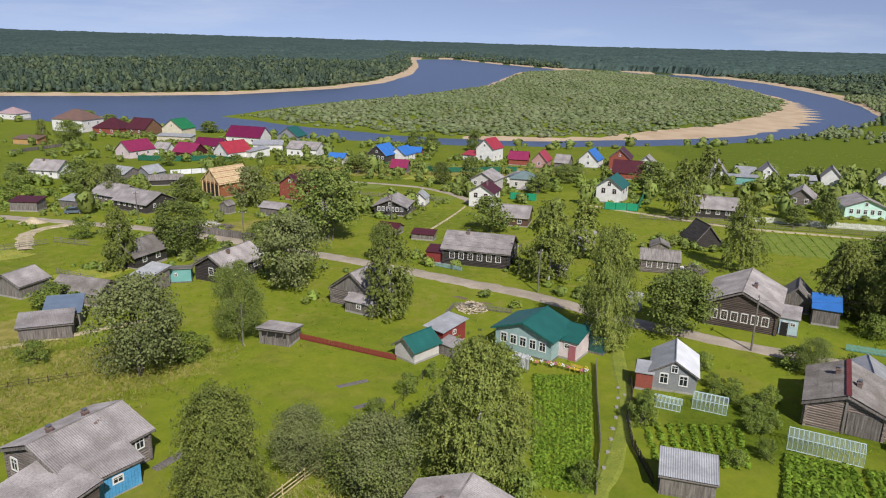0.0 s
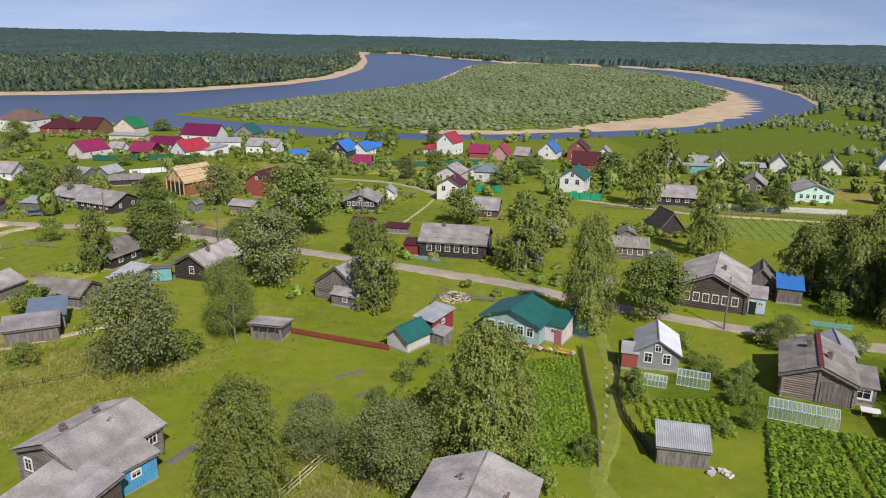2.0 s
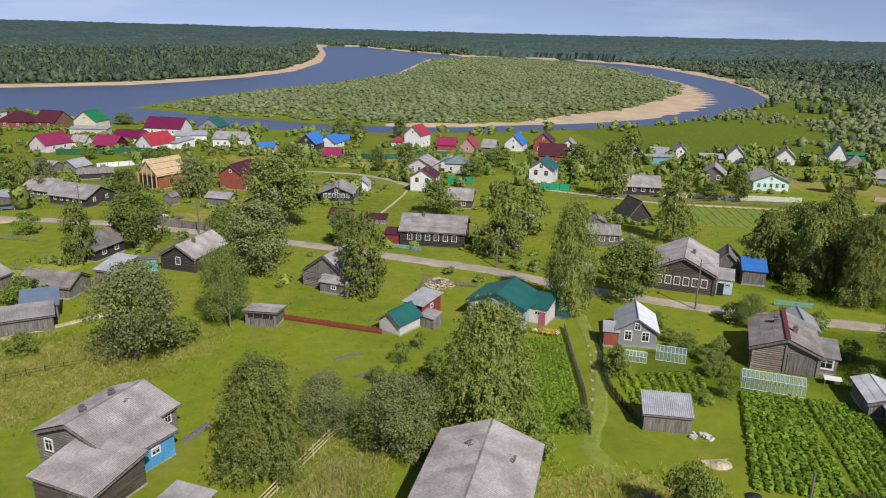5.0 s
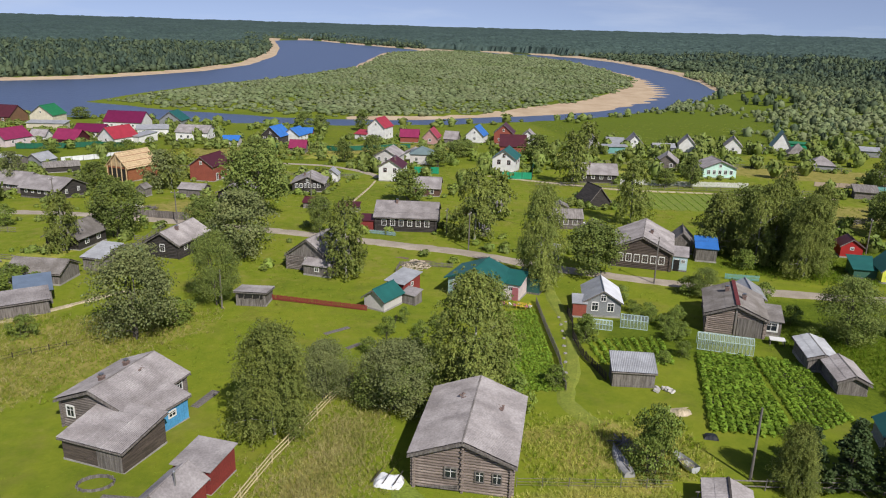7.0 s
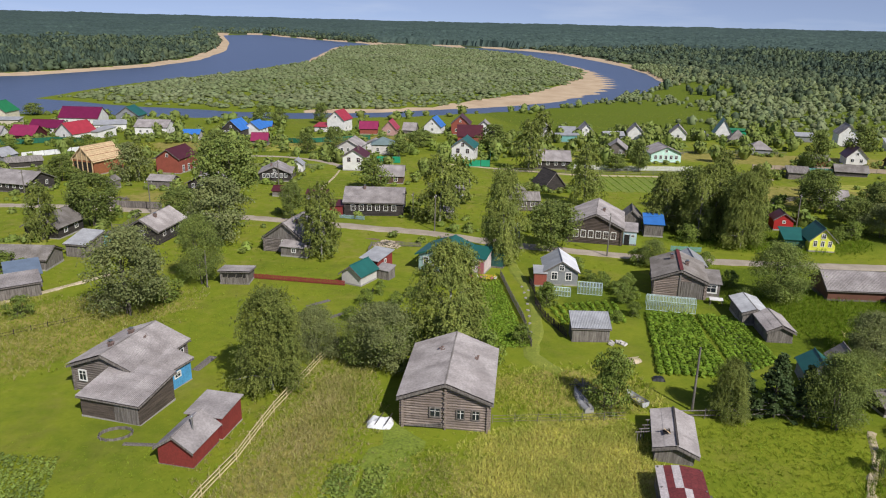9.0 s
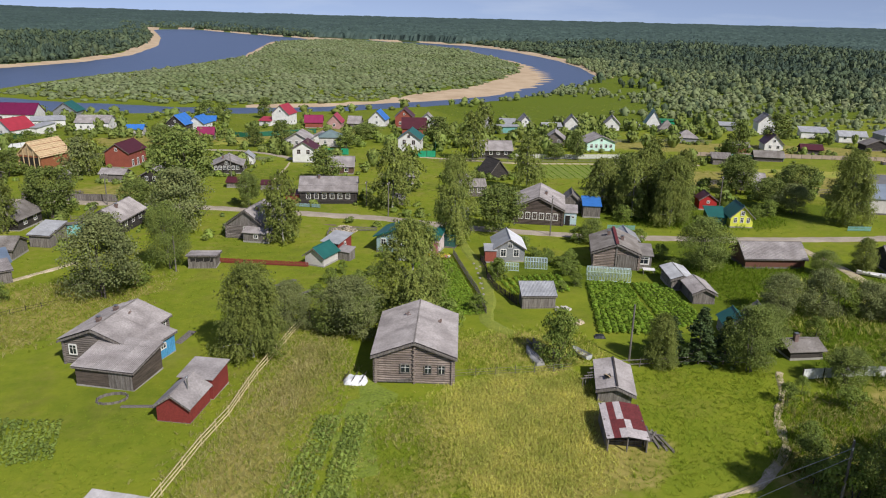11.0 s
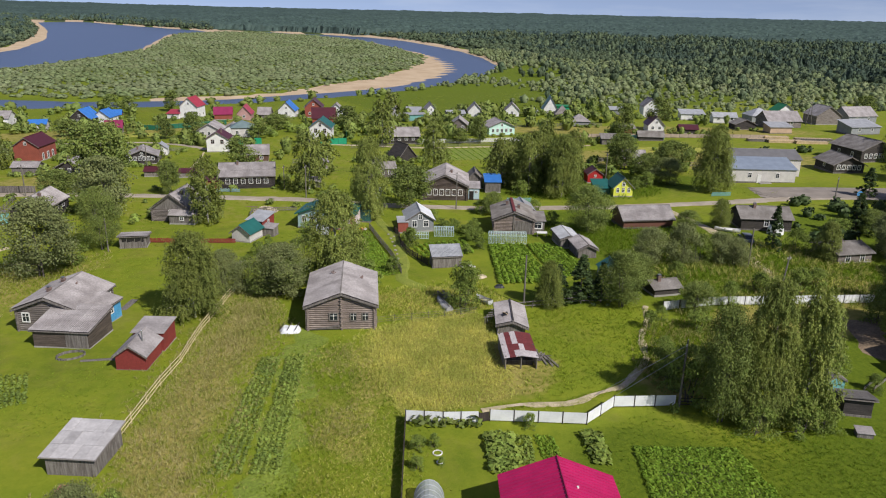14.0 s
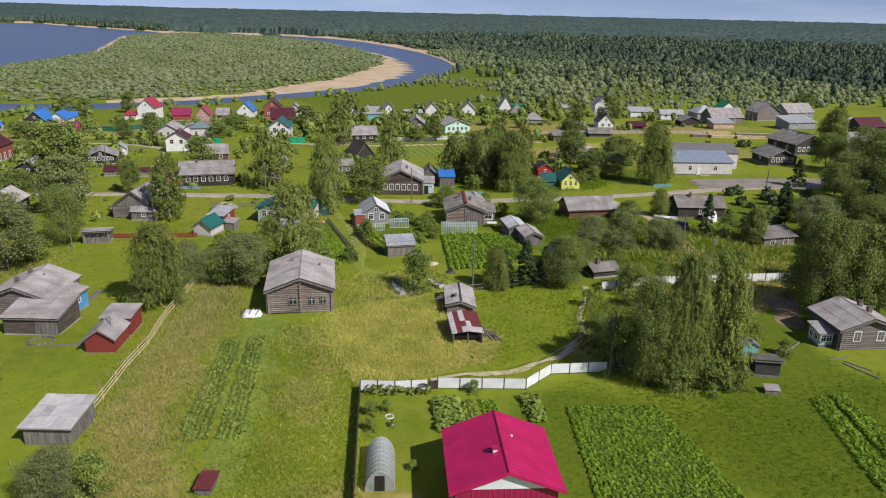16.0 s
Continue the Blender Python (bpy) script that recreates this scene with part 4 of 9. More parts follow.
def scatter(name, label, category, x, y, z, size, tall, forms, mat, seed):
    """One mesh of many small plants: forms are leaf clouds of unit size."""
    rng = np.random.default_rng(seed)
    vs, fs, base = [], [], 0
    pick = rng.integers(0, len(forms), len(x))
    for k, (fv, ff) in enumerate(forms):
        m = pick == k
        n = int(m.sum())
        if not n:
            continue
        a = rng.uniform(0, math.tau, n)
        c, s = np.cos(a)[:, None], np.sin(a)[:, None]
        sz, tl = size[m][:, None], tall[m][:, None]
        px = (fv[None, :, 0] * c - fv[None, :, 1] * s) * sz + x[m][:, None]
        py = (fv[None, :, 0] * s + fv[None, :, 1] * c) * sz + y[m][:, None]
        pz = fv[None, :, 2] * tl + z[m][:, None]
        vs.append(np.stack([px, py, pz], 2).reshape(-1, 3))
        fs.append((ff[None] + (np.arange(n) * len(fv))[:, None, None]).reshape(-1, ff.shape[1]) + base)
        base += n * len(fv)
    me = bpy.data.meshes.new(name)
    v, f = np.concatenate(vs), np.concatenate(fs)
    me.vertices.add(len(v)), me.vertices.foreach_set("co", v.astype(np.float32).ravel())
    k = f.shape[1]
    me.loops.add(f.size), me.loops.foreach_set("vertex_index", f.astype(np.int32).ravel())
    me.polygons.add(len(f)), me.polygons.foreach_set("loop_start", np.arange(0, f.size, k, dtype=np.int32))
    me.update(calc_edges=True)
    me.validate()
    me.polygons.foreach_set("use_smooth", np.ones(len(me.polygons), bool))
    me.materials.append(mat)
    return tagged(new(name, me), label, category, kind="stuff")


RINGS = {"round": ((0.0, 0.34), (0.22, 0.49), (0.52, 0.46), (0.78, 0.29), (0.93, 0.04)),
         "tall": ((0.05, 0.25), (0.32, 0.47), (0.62, 0.44), (0.85, 0.26), (0.98, 0.03)),
         "spire": ((0.05, 0.44), (0.36, 0.33), (0.66, 0.19), (1.0, 0.01))}


def cloud(n, leaf, seed, shape="round", core=0):
    """A unit leaf cloud, one wide and one high, with a lumpy core of so many sides."""
    rng = np.random.default_rng(seed)
    d = rng.normal(size=(n, 3))
    d /= np.linalg.norm(d, axis=1)[:, None]
    if shape == "spire":
        u = rng.uniform(0, 1, n) ** 1.2
        r = 0.5 * (1 - u) ** 0.8 * rng.uniform(0.7, 1, n)
        p = np.stack([d[:, 0] * r, d[:, 1] * r, u], 1)
        d = d * np.array([1, 1, 0.2]) + np.array([0, 0, 0.45])
    elif shape == "tall":
        d[:, 2] = np.abs(d[:, 2]) * np.where(rng.uniform(0, 1, n) < 0.25, -1, 1)
        p = d * rng.uniform(0.8, 1.05, (n, 1)) * np.array([0.5, 0.5, 0.42]) + np.array([0, 0, 0.56])
    else:
        d[:, 2] = np.abs(d[:, 2]) * np.where(rng.uniform(0, 1, n) < 0.2, -1, 1)
        p = d * rng.uniform(0.8, 1.05, (n, 1)) * np.array([0.5, 0.5, 0.5]) + np.array([0, 0, 0.46])
    v, f = quads(p, leaf, rng, d + np.array([0, 0, 0.25]))
    if core:
        rings = RINGS[shape]
        a = np.arange(core) * math.tau / core
        cv, cf = [], []
        for z, r in rings:
            rr = 0.9 * r * rng.uniform(0.62, 1.18, core)
            cv.append(np.stack([rr * np.cos(a), rr * np.sin(a), np.clip(z + rng.uniform(-0.07, 0.07, core), 0, 1)], 1))
        for k in range(len(rings) - 1):
            cf += [(k * core + i, k * core + (i + 1) % core, (k + 1) * core + (i + 1) % core, (k + 1) * core + i) for i in range(core)]
        f = np.concatenate([np.array(cf), f + core * len(rings)])
        v = np.concatenate(cv + [v])
    return v, f


def spread(x0, x1, y0, y1, gap, seed):
    rng = np.random.default_rng(seed)
    xs, ys = np.meshgrid(np.arange(x0, x1, gap), np.arange(y0, y1, gap))
    x, y = xs.ravel() + rng.uniform(-0.48, 0.48, xs.size) * gap, ys.ravel() + rng.uniform(-0.48, 0.48, xs.size) * gap
    return x, y, rng


SCRUBS = [cloud(11, 0.155, s, "round", 5) for s in (1, 2, 3)]
SAPLINGS = [cloud(44, 0.14, s, "tall", 6) for s in (31, 32, 33)]
BUSHES = [cloud(40, 0.15, s, "round", 6) for s in (1, 2, 3)]
LEAFY = [cloud(17, 0.17, s, "tall", 5) for s in (4, 5, 9)] + [cloud(15, 0.18, 8, "round", 5)]
SPIRES = [cloud(15, 0.12, s, "spire", 5) for s in (6, 7)] + [cloud(16, 0.15, 10, "tall", 5)]


def build_woods():
    # scrub on the island: small bushes in drifts, larger ones between
    x, y, rng = spread(-150, 370, 370, 1330, 4.3, 1)
    drift = waves(x, y, 40) + 0.6 * waves(x, 2.2 * y, 17)
    keep = (inside(SCRUB, x, y) > rng.uniform(-2, 9, len(x))) & (rng.uniform(0, 1, len(x)) < np.where(y > 800, 0.6, 0.86) + 0.16 * drift)
    x, y, drift = x[keep], y[keep], drift[keep]
    rng = np.random.default_rng(3)
    s = rng.uniform(3.4, 6.4, len(x)) * (1 + 0.22 * drift) * np.where(y > 800, 1.3, 1.0)
    scatter("island_scrub", "dense grey-green willow scrub covering the river island", "scrub", x, y, land(x, y)[0] - 0.3, s, s * rng.uniform(0.26, 0.54, len(x)), SCRUBS, scrub_leaf, 4)
    # woods over the river, tree by tree
    x, y, rng = spread(-800, 1250, 330, 2150, 7.3, 5)
    out, far = -inside(OUTER, x, y), np.hypot(x, y)
    edge_x = np.interp(y, (60, 150, 227, 320, 400, 500, 600, 715, 1200), (440, 410, 415, 470, 495, 470, 428, 424, 440))
    keep = np.where(x < 200, (out > 17) & (y > 540), (x > edge_x + waves(x, y, 25) * 34) & (out > 14)) & (x > -0.62 * y - 240) & (x < 1.9 * y + 500)
    keep &= np.where(far < 1340, rng.uniform(0, 1, len(x)) < np.where(far > 850, 0.5, 0.95), (out < 70) & (x < 700))
    x, y, out = x[keep], y[keep], out[keep]
    rng = np.random.default_rng(6)
    rise = np.where(x > 200, np.clip((x - np.interp(y, (60, 150, 227, 320, 400, 500, 600, 715, 1200), (440, 410, 415, 470, 495, 470, 428, 424, 440))) / 160, 0, 1), np.clip((out - 10) / 34, 0, 1))
    s = rng.uniform(5.8, 10.4, len(x)) * np.where(np.hypot(x, y) > 850, 1.3, 1.0)
    h = rng.uniform(6.0, 14.5, len(x)) * (0.42 + 0.58 * rise) * (1 + 0.25 * waves(x, y, 60))
    grove = rng.uniform(0, 1, len(x)) < 0.36 + 0.4 * waves(x, y, 45) + 0.5 * (rise < 0.35)
    for mask, name, label, forms, mat, seed in ((~grove, "far_woods", "dark green conifer forest beyond the river", SPIRES, wood_leaf, 7), (grove, "far_grove", "light green leafy trees in the forest beyond the river", LEAFY, grove_leaf, 27)):
        scatter(name, label, "forest", x[mask], y[mask], land(x[mask], y[mask])[0] - 0.5, s[mask], h[mask], forms, mat, seed)
    x, y, rng = spread(380, 1250, 60, 340, 7.8, 15)
    keep = (x > np.interp(y, (60, 150, 227, 340), (440, 410, 415, 478)) + waves(x, y, 25) * 34) & (x < 1290)
    x, y = x[keep], y[keep]
    rng = np.random.default_rng(16)
    h = rng.uniform(6.0, 14.5, len(x)) * (0.5 + 0.5 * np.clip((x - 400) / 160, 0, 1)) * (1 + 0.25 * waves(x, y, 60))
    s = rng.uniform(6.2, 10.4, len(x))
    grove = rng.uniform(0, 1, len(x)) < 0.36 + 0.4 * waves(x, y, 45)
    for mask, name, label, forms, mat, seed in ((~grove, "side_woods", "dark green conifer forest beside the meadows", SPIRES, wood_leaf, 17), (grove, "side_grove", "light green leafy trees in the forest beside the meadows", LEAFY, grove_leaf, 37)):
        scatter(name, label, "forest", x[mask], y[mask], land(x[mask], y[mask])[0] - 0.5, s[mask], h[mask], forms, mat, seed)
    # the roof of the woods further off, peak by peak
    rng = np.random.default_rng(8)
    rs = [1290.0]
    while rs[-1] < 4900:
        rs.append(rs[-1] + 6.5 + (rs[-1] - 1290) * 0.011)
    ys = np.array(rs)
    us = np.radians(np.linspace(-46, 84, 560))
    U, R = np.meshgrid(us, ys)
    R = R + rng.uniform(-2.5, 2.5, U.shape)
    U = U + rng.uniform(-0.001, 0.001, U.shape)
    X, Y = R * np.sin(U), R * np.cos(U)
    z, shore = land(X, Y)
    out = -inside(OUTER, X, Y)
    H = np.where(out > 30, rng.uniform(6.5, 12.5, U.shape) * (1 + 0.25 * waves(X, Y, 140)), -4)
    H[0, :] = -1.5
    i = np.arange((len(ys) - 1) * (len(us) - 1))
    n = len(us)
    a = (i // (n - 1)) * n + i % (n - 1)
    # far_leaf has the bluish haze of distance put into its base colour
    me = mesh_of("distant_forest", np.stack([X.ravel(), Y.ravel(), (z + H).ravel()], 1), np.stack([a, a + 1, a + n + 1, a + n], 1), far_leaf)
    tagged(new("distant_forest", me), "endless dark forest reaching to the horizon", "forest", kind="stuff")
    # bushes on the meadows by the river bend
    x, y, rng = spread(50, 600, 110, 760, 5.2, 9)
    out = -inside(OUTER, x, y)
    thick = np.clip((x - 90) / 130, 0, 1) * 0.5 + np.clip((x - 200) / 160, 0, 1) * 0.34 + (out < 16) * 0.3 + 0.5 * waves(x, y, 34)
    open_ = blot(x, y, 285, 460, 38, 60, -30) + blot(x, y, 140, 330, 70, 40, 20) + blot(x, y, 120, 250, 70, 40, -20)
    edge_x = np.interp(y, (60, 150, 227, 320, 400, 500, 600, 715, 1200), (440, 410, 415, 470, 495, 470, 428, 424, 440))
    keep = (out > 4) & (y - 0.12 * x > 232 - 0.28 * np.clip(x - 60, 0, 120) - 0.55 * np.clip(x - 180, 0, 400)) & (x < edge_x + 6) & (rng.uniform(0, 1, len(x)) < thick - open_ * 0.8)
    x, y = x[keep], y[keep]
    rng = np.random.default_rng(10)
    s = rng.uniform(2.6, 6.6, len(x)) * (1 + 0.3 * waves(x, y, 50)) * (0.5 + 0.5 * np.clip((np.hypot(x, y) - 230) / 260, 0, 1))
    scatter("meadow_bushes", "rounded willow bushes dotted over the river meadow", "bushes", x, y, land(x, y)[0] - 0.2, s, s * rng.uniform(0.5, 0.9, len(x)), SCRUBS, scrub_leaf, 11)
    # young trees among them
    x, y, rng = spread(200, 560, 105, 640, 8.5, 19)
    keep = (-inside(OUTER, x, y) > 12) & (y - 0.12 * x > 224 - 0.28 * np.clip(x - 60, 0, 120) - 0.55 * np.clip(x - 180, 0, 400)) & (rng.uniform(0, 1, len(x)) < np.clip((x - 250) / 330, 0, 0.5) + 0.36 * waves(x, y, 40)) & (x < np.interp(y, (60, 150, 227, 320, 400, 500, 600, 715), (440, 410, 415, 470, 495, 470, 428, 424)))
    x, y = x[keep], y[keep]
    rng = np.random.default_rng(20)
    h = rng.uniform(3.4, 8.5, len(x)) * (0.5 + 0.5 * np.clip((np.hypot(x, y) - 260) / 260, 0, 1))
    scatter("young_woods", "young trees spreading over the meadow by the forest", "trees", x, y, land(x, y)[0] - 0.3, h * rng.uniform(0.6, 0.95, len(x)), h, LEAFY + BUSHES[:1], grove_leaf, 21)
    # bank bushes behind the far houses
    x, y, rng = spread(-300, 160, 290, 400, 7.5, 12)
    out = -inside(OUTER, x, y)
    keep = (out > 2) & (out < 22) & (rng.uniform(0, 1, len(x)) < 0.42 + 0.3 * waves(x, y, 25))
    x, y = x[keep], y[keep]
    rng = np.random.default_rng(13)
    s = rng.uniform(3, 6.5, len(x))
    scatter("bank_bushes", "green bushes along the near river bank", "bushes", x, y, land(x, y)[0] - 0.2, s, s * rng.uniform(0.5, 0.8, len(x)), SCRUBS, leaf_alder, 14)


build_woods()


# ---- houses of the near village ----
L = building("log_house", "big weathered log house with grey slate gable roof", -3.0, 37.6, -20, 7.9, 10.5, 3.15, 1.5, "f", log_warm, slate, (0, 0, 0), near=2, logs=True, stack=0, over=0.5)
A = building("log_house", "long grey log house with slate roof and blue lean-to", -34.45, 51.45, -28, 7.4, 7.9, 2.8, 1.45, "f", log_grey, slate, (0, 0, 0), near=2, logs=True, stack=0, over=0.5)
WING = building("shed_wing", "grey plank wing with sloping slate roof against the log house", -33.1, 45.5, -29, 6.4, 5.2, 2.0, 0.75, "s", log_brown, slate, (0, 0, 0), near=2, stack=0, over=0.3, category="outbuilding", plinth=0.15)
LEAN = building("lean_to", "sky blue boarded lean-to with slate roof", -27.9, 51.1, 55, 4.6, 2.3, 2.2, 0.55, "s", blue_wall, slate, (0, 0, 0), near=1, stack=0, over=0.3, category="outbuilding", plinth=0.1)
building("bathhouse", "small oxide red bathhouse with tin gable roof", -26.4, 36.5, -26, 3.2, 4.2, 1.7, 1.1, "f", red_boards, slate, (0, 0, 0), near=0, stack=0, over=0.28, category="outbuilding", plinth=0.05)
building("shed", "red shed with flat patched slate roof", -24.3, 40.6, -26, 3.3, 3.6, 2.2, 0.2, "s", red_boards, slate, (0, 0, 0), near=0, stack=0, over=0.22, category="outbuilding", plinth=0.05)
FLAT = building("shed", "grey plank shed with pale patched flat roof", -32.0, 19.2, -29, 4.1, 4.6, 1.7, 0.35, "s", plank_grey, slate, (0, 0, 0), near=0, stack=0, over=0.35, category="outbuilding", plinth=0.0)
CRIMSON = building("crimson_house", "house with bright crimson metal roof and white gable", -2.0, -8.2, -25, 7.8, 7.6, 3.5, 1.55, "f", paint("crimson siding", (0.32, 0.014, 0.07), 0.45), pink_roof, (2, 2, 2), gable=white_sheet, over=0.5, stack=0, near=0, barge=pink_roof)
building("tin_shed", "low grey log shed with tin roof sloping to the garden", 18.7, 53.2, -15, 4.4, 2.6, 1.6, 0.9, "s", plank_grey, tin, (0, 0, 0), near=1, stack=0, over=0.2, category="outbuilding")
PORCH_HOUSE = building("log_house", "log house with slate gable roof and plank porch", 37.6, 65.3, -27, 6.8, 8.5, 2.6, 1.4, "f", log_warm, slate_dark, (0, 2, 1), near=1, logs=True, stack=2, over=0.5)
building("veranda", "grey glazed veranda with slate roof", 41.9, 64.2, -27, 2.4, 4, 2.1, 0.6, "s", plank_grey, slate_dark, (1, 1, 0), stack=0, over=0.25, category="outbuilding", size=(1.3, 1.0))
cottage = building("cottage", "blue-grey cottage with white attic side and tin roof", 23.4, 73.8, -17, 4.8, 6.0, 2.3, 1.5, "f", grey_boards, tin, (2, 1, 0), stack=0, over=0.3, attic=True)
for o_ in [c for c in cottage.children if c.name.startswith("roof_slope")][1:]:
    o_.data.materials[0] = white_sheet
building("porch_shed", "small brick-red porch with tin roof", 20.3, 74.2, -18, 1.8, 2.6, 2.0, 0.3, "s", brick_red, tin, (0, 0, 0), stack=0, over=0.15, category="outbuilding")
building("turquoise_house", "pale turquoise boarded house with dark teal metal roof", 7.7, 83.6, -33, 7.8, 6.0, 2.9, 1.45, "f", teal_wall, teal_roof, (5, 0, 2), stack=0, over=0.5, trim=white_paint, barge=teal_roof)
building("porch_house", "pale pink boarded annex with teal roof and pink door", 13.0, 82.6, -33, 2.6, 3.6, 2.4, 0.8, "s", pale_pink, teal_roof, (1, 0, 0), stack=0, over=0.25, category="outbuilding", size=(0.6, 0.5), door=(0.7, paint("dusty pink door", (0.42, 0.14, 0.16))))
building("shed", "dark teal boarded woodshed with teal roof", 16.2, 85.0, -33, 3.6, 3.4, 2.2, 0.4, "s", paint("dark teal boards", (0.03, 0.11, 0.10)), teal_roof, (0, 0, 0), stack=0, over=0.2, category="outbuilding")
building("garden_shed", "garden shed with teal metal roof and white gable", -6.7, 80.9, -42, 3.4, 4.2, 1.7, 1.25, "f", pale_brick, teal_roof, (0, 0, 0), stack=0, over=0.35, category="outbuilding")
building("garden_shed", "red boarded shed with pale blue tin roof", -3.3, 85.9, -42, 3.0, 4.2, 2.2, 0.6, "s", red_boards, tin, (0, 1, 0), stack=0, over=0.3, category="outbuilding", size=(0.5, 0.5))
building("shed", "little grey plank shed with slate lean-to roof", -1.8, 82.6, -42, 2.2, 1.8, 1.4, 0.4, "s", plank_grey, slate, (0, 0, 0), stack=0, over=0.15, category="outbuilding")
building("old_house", "old grey log house with steep slate gable in the grass", -15.8, 99.6, -30, 7.4, 7.6, 2.4, 2.7, "f", log_grey, slate, (1, 0, 1), near=1, logs=True, stack=1, over=0.4, gable=plank_grey)
building("plank_porch", "grey plank porch room with low slate roof", -14.4, 96.6, -28, 4.6, 2.6, 1.7, 0.7, "s", plank_grey, slate, (1, 0, 0), stack=0, over=0.25, category="outbuilding", size=(0.6, 0.6))
FSHED = building("fence_shed", "grey plank shed with sagging slate roof by the fence", -23.4, 84.6, -14, 4.2, 3.2, 1.5, 0.35, "b", plank_grey, slate, (0, 0, 0), near=1, stack=0, over=0.3, category="outbuilding")
building("log_house", "small dark log house with grey slate roof", -39.7, 109.8, -23, 6.0, 9.0, 2.5, 1.8, "f", log_dark, slate, (1, 3, 0), logs=True, stack=1, over=0.5, near=1)
building("long_house", "long dark log house with tin roof and white windows", 2.6, 122.6, -14, 11.6, 8.2, 2.8, 2.1, "p", log_dark, slate, (6, 3, 0), stack=1, over=0.5, logs=True, near=1)
building("red_shed", "small red shed with red roof beside the log house", -4.8, 124.3, -14, 2.6, 3, 2.0, 0.5, "s", red_boards, maroon_roof, (0, 0, 0), stack=0, over=0.2, category="outbuilding")
building("window_house", "dark log house with a row of white windows", -16.4, 166, -8, 7.6, 7.6, 2.3, 1.6, "f", log_dark, slate, (6, 2, 0), stack=1, over=0.5, size=(0.6, 0.85), attic=True)
building("white_shed", "small white gabled shed", -10.5, 180, -12, 3.6, 4, 2.0, 1.4, "f", white_paint, tin, (1, 0, 0), stack=0, over=0.2, category="outbuilding", size=(0.5, 0.5))
building("street_house", "brown log house with white windows and slate roof", 38.3, 94.6, -27, 9.2, 11.5, 3.2, 2.2, "f", log_brown, slate, (6, 2, 2), near=2, logs=True, stack=1, over=0.5, size=(0.75, 1.15))
building("veranda", "pale blue boarded porch with slate roof", 44.1, 92.4, -27, 2.3, 3.2, 2.5, 0.7, "s", paint("pale blue boards", (0.45, 0.58, 0.63)), slate, (2, 0, 0), stack=0, over=0.2, category="outbuilding", size=(0.5, 0.4), door=(-0.5, dark_void))
building("blue_shed", "dark plank shed with bright blue metal roof", 51.2, 96.7, -24, 3.4, 4.0, 2.4, 0.9, "s", plank_grey, blue_roof, (0, 0, 0), stack=0, over=0.25, category="outbuilding")
building("shed", "grey plank barn with slate gable roof", 49.4, 102.0, -26, 3.6, 5.4, 2.2, 1.7, "f", plank_grey, slate_dark, (0, 0, 0), stack=0, over=0.3, category="outbuilding")
building("ruined_house", "half-collapsed grey log house with broken roof", 34.6, 121.3, -14, 6.2, 6.0, 2.3, 1.0, "p", log_grey, wood_roof, (3, 0, 0), stack=0, over=0.4, logs=True)
building("steep_barn", "dark steep-roofed plank barn", 49.5, 141, 8, 5.4, 6, 1.2, 3.2, "f", log_dark, log_dark, (0, 0, 0), stack=0, over=0.3, category="barn", plinth=0)
building("barn", "long low red-brown barn with slate roof", 61.8, 58.2, -17, 9.4, 5.6, 1.6, 1.75, "p", paint("red brown boards", (0.15, 0.065, 0.045)), slate, (0, 0, 0), near=1, stack=0, over=0.4, category="barn")
building("shed", "grey plank shed with tin gable roof", 44.6, 73.2, -22, 3.8, 5.0, 2.0, 1.1, "f", plank_grey, tin, (0, 0, 0), stack=0, over=0.3, category="outbuilding")
building("shed", "narrow shed with shining tin roof", 41.3, 53.6, -19, 3.0, 5.4, 1.6, 0.5, "f", plank_grey, tin, (0, 0, 0), stack=0, over=0.3, category="outbuilding", near=1)
building("shed", "grey shed with slate roof at the garden end", 40.8, 48.1, -19, 2.9, 5.0, 1.4, 0.7, "f", plank_grey, slate, (0, 0, 0), stack=0, over=0.3, category="outbuilding", near=1)
building("teal_shed", "small shed with teal roof among the trees", 37.4, 37.3, -25, 3.2, 3.4, 1.7, 1.1, "f", grey_boards, teal_roof, (0, 0, 0), stack=0, over=0.25, category="outbuilding")
building("ruined_shed", "fallen-in grey shed with bare board roof", 42.4, 38.6, -25, 3.0, 3.6, 1.1, 1.3, "f", plank_grey, wood_roof, (0, 0, 0), stack=0, over=0.3, category="outbuilding", plinth=0)
building("low_shed", "low dark shed with mossy slate roof", 41.4, 30.6, -11, 4.0, 3.4, 1.1, 0.65, "p", log_dark, slate_dark, (0, 0, 0), stack=1, over=0.3, category="outbuilding")
lean_shed = building("leaning_shed", "collapsing grey plank shed with warped slate roof", 15.0, 28.2, -27, 3.3, 6.0, 1.2, 0.55, "f", plank_grey, slate, (0, 0, 0), near=2, stack=0, over=0.35, category="outbuilding", plinth=0)
lean_shed.matrix_basis = lean_shed.matrix_basis @ pose(0, 0, 0, 0, 4.5, 0)
building("yellow_house", "lemon yellow cottage with teal roof", 74.9, 81.4, -22, 4.2, 5.0, 2.2, 2.0, "f", yellow_wall, teal_roof, (3, 1, 0), stack=0, over=0.4, attic=True, size=(0.5, 0.9))
building("wing", "teal roofed wing of the yellow cottage", 72.0, 84.6, -22, 3.4, 4.0, 1.6, 1.0, "s", paint("green boards", (0.05, 0.14, 0.10)), teal_roof, (0, 0, 0), stack=0, over=0.3, category="outbuilding")
building("red_shed", "bright red shed among the trees", 78.5, 96, -22, 3.6, 3.6, 2.2, 1.2, "f", red_wall, maroon_roof, (1, 0, 0), stack=0, over=0.25, category="outbuilding", size=(0.5, 0.4))
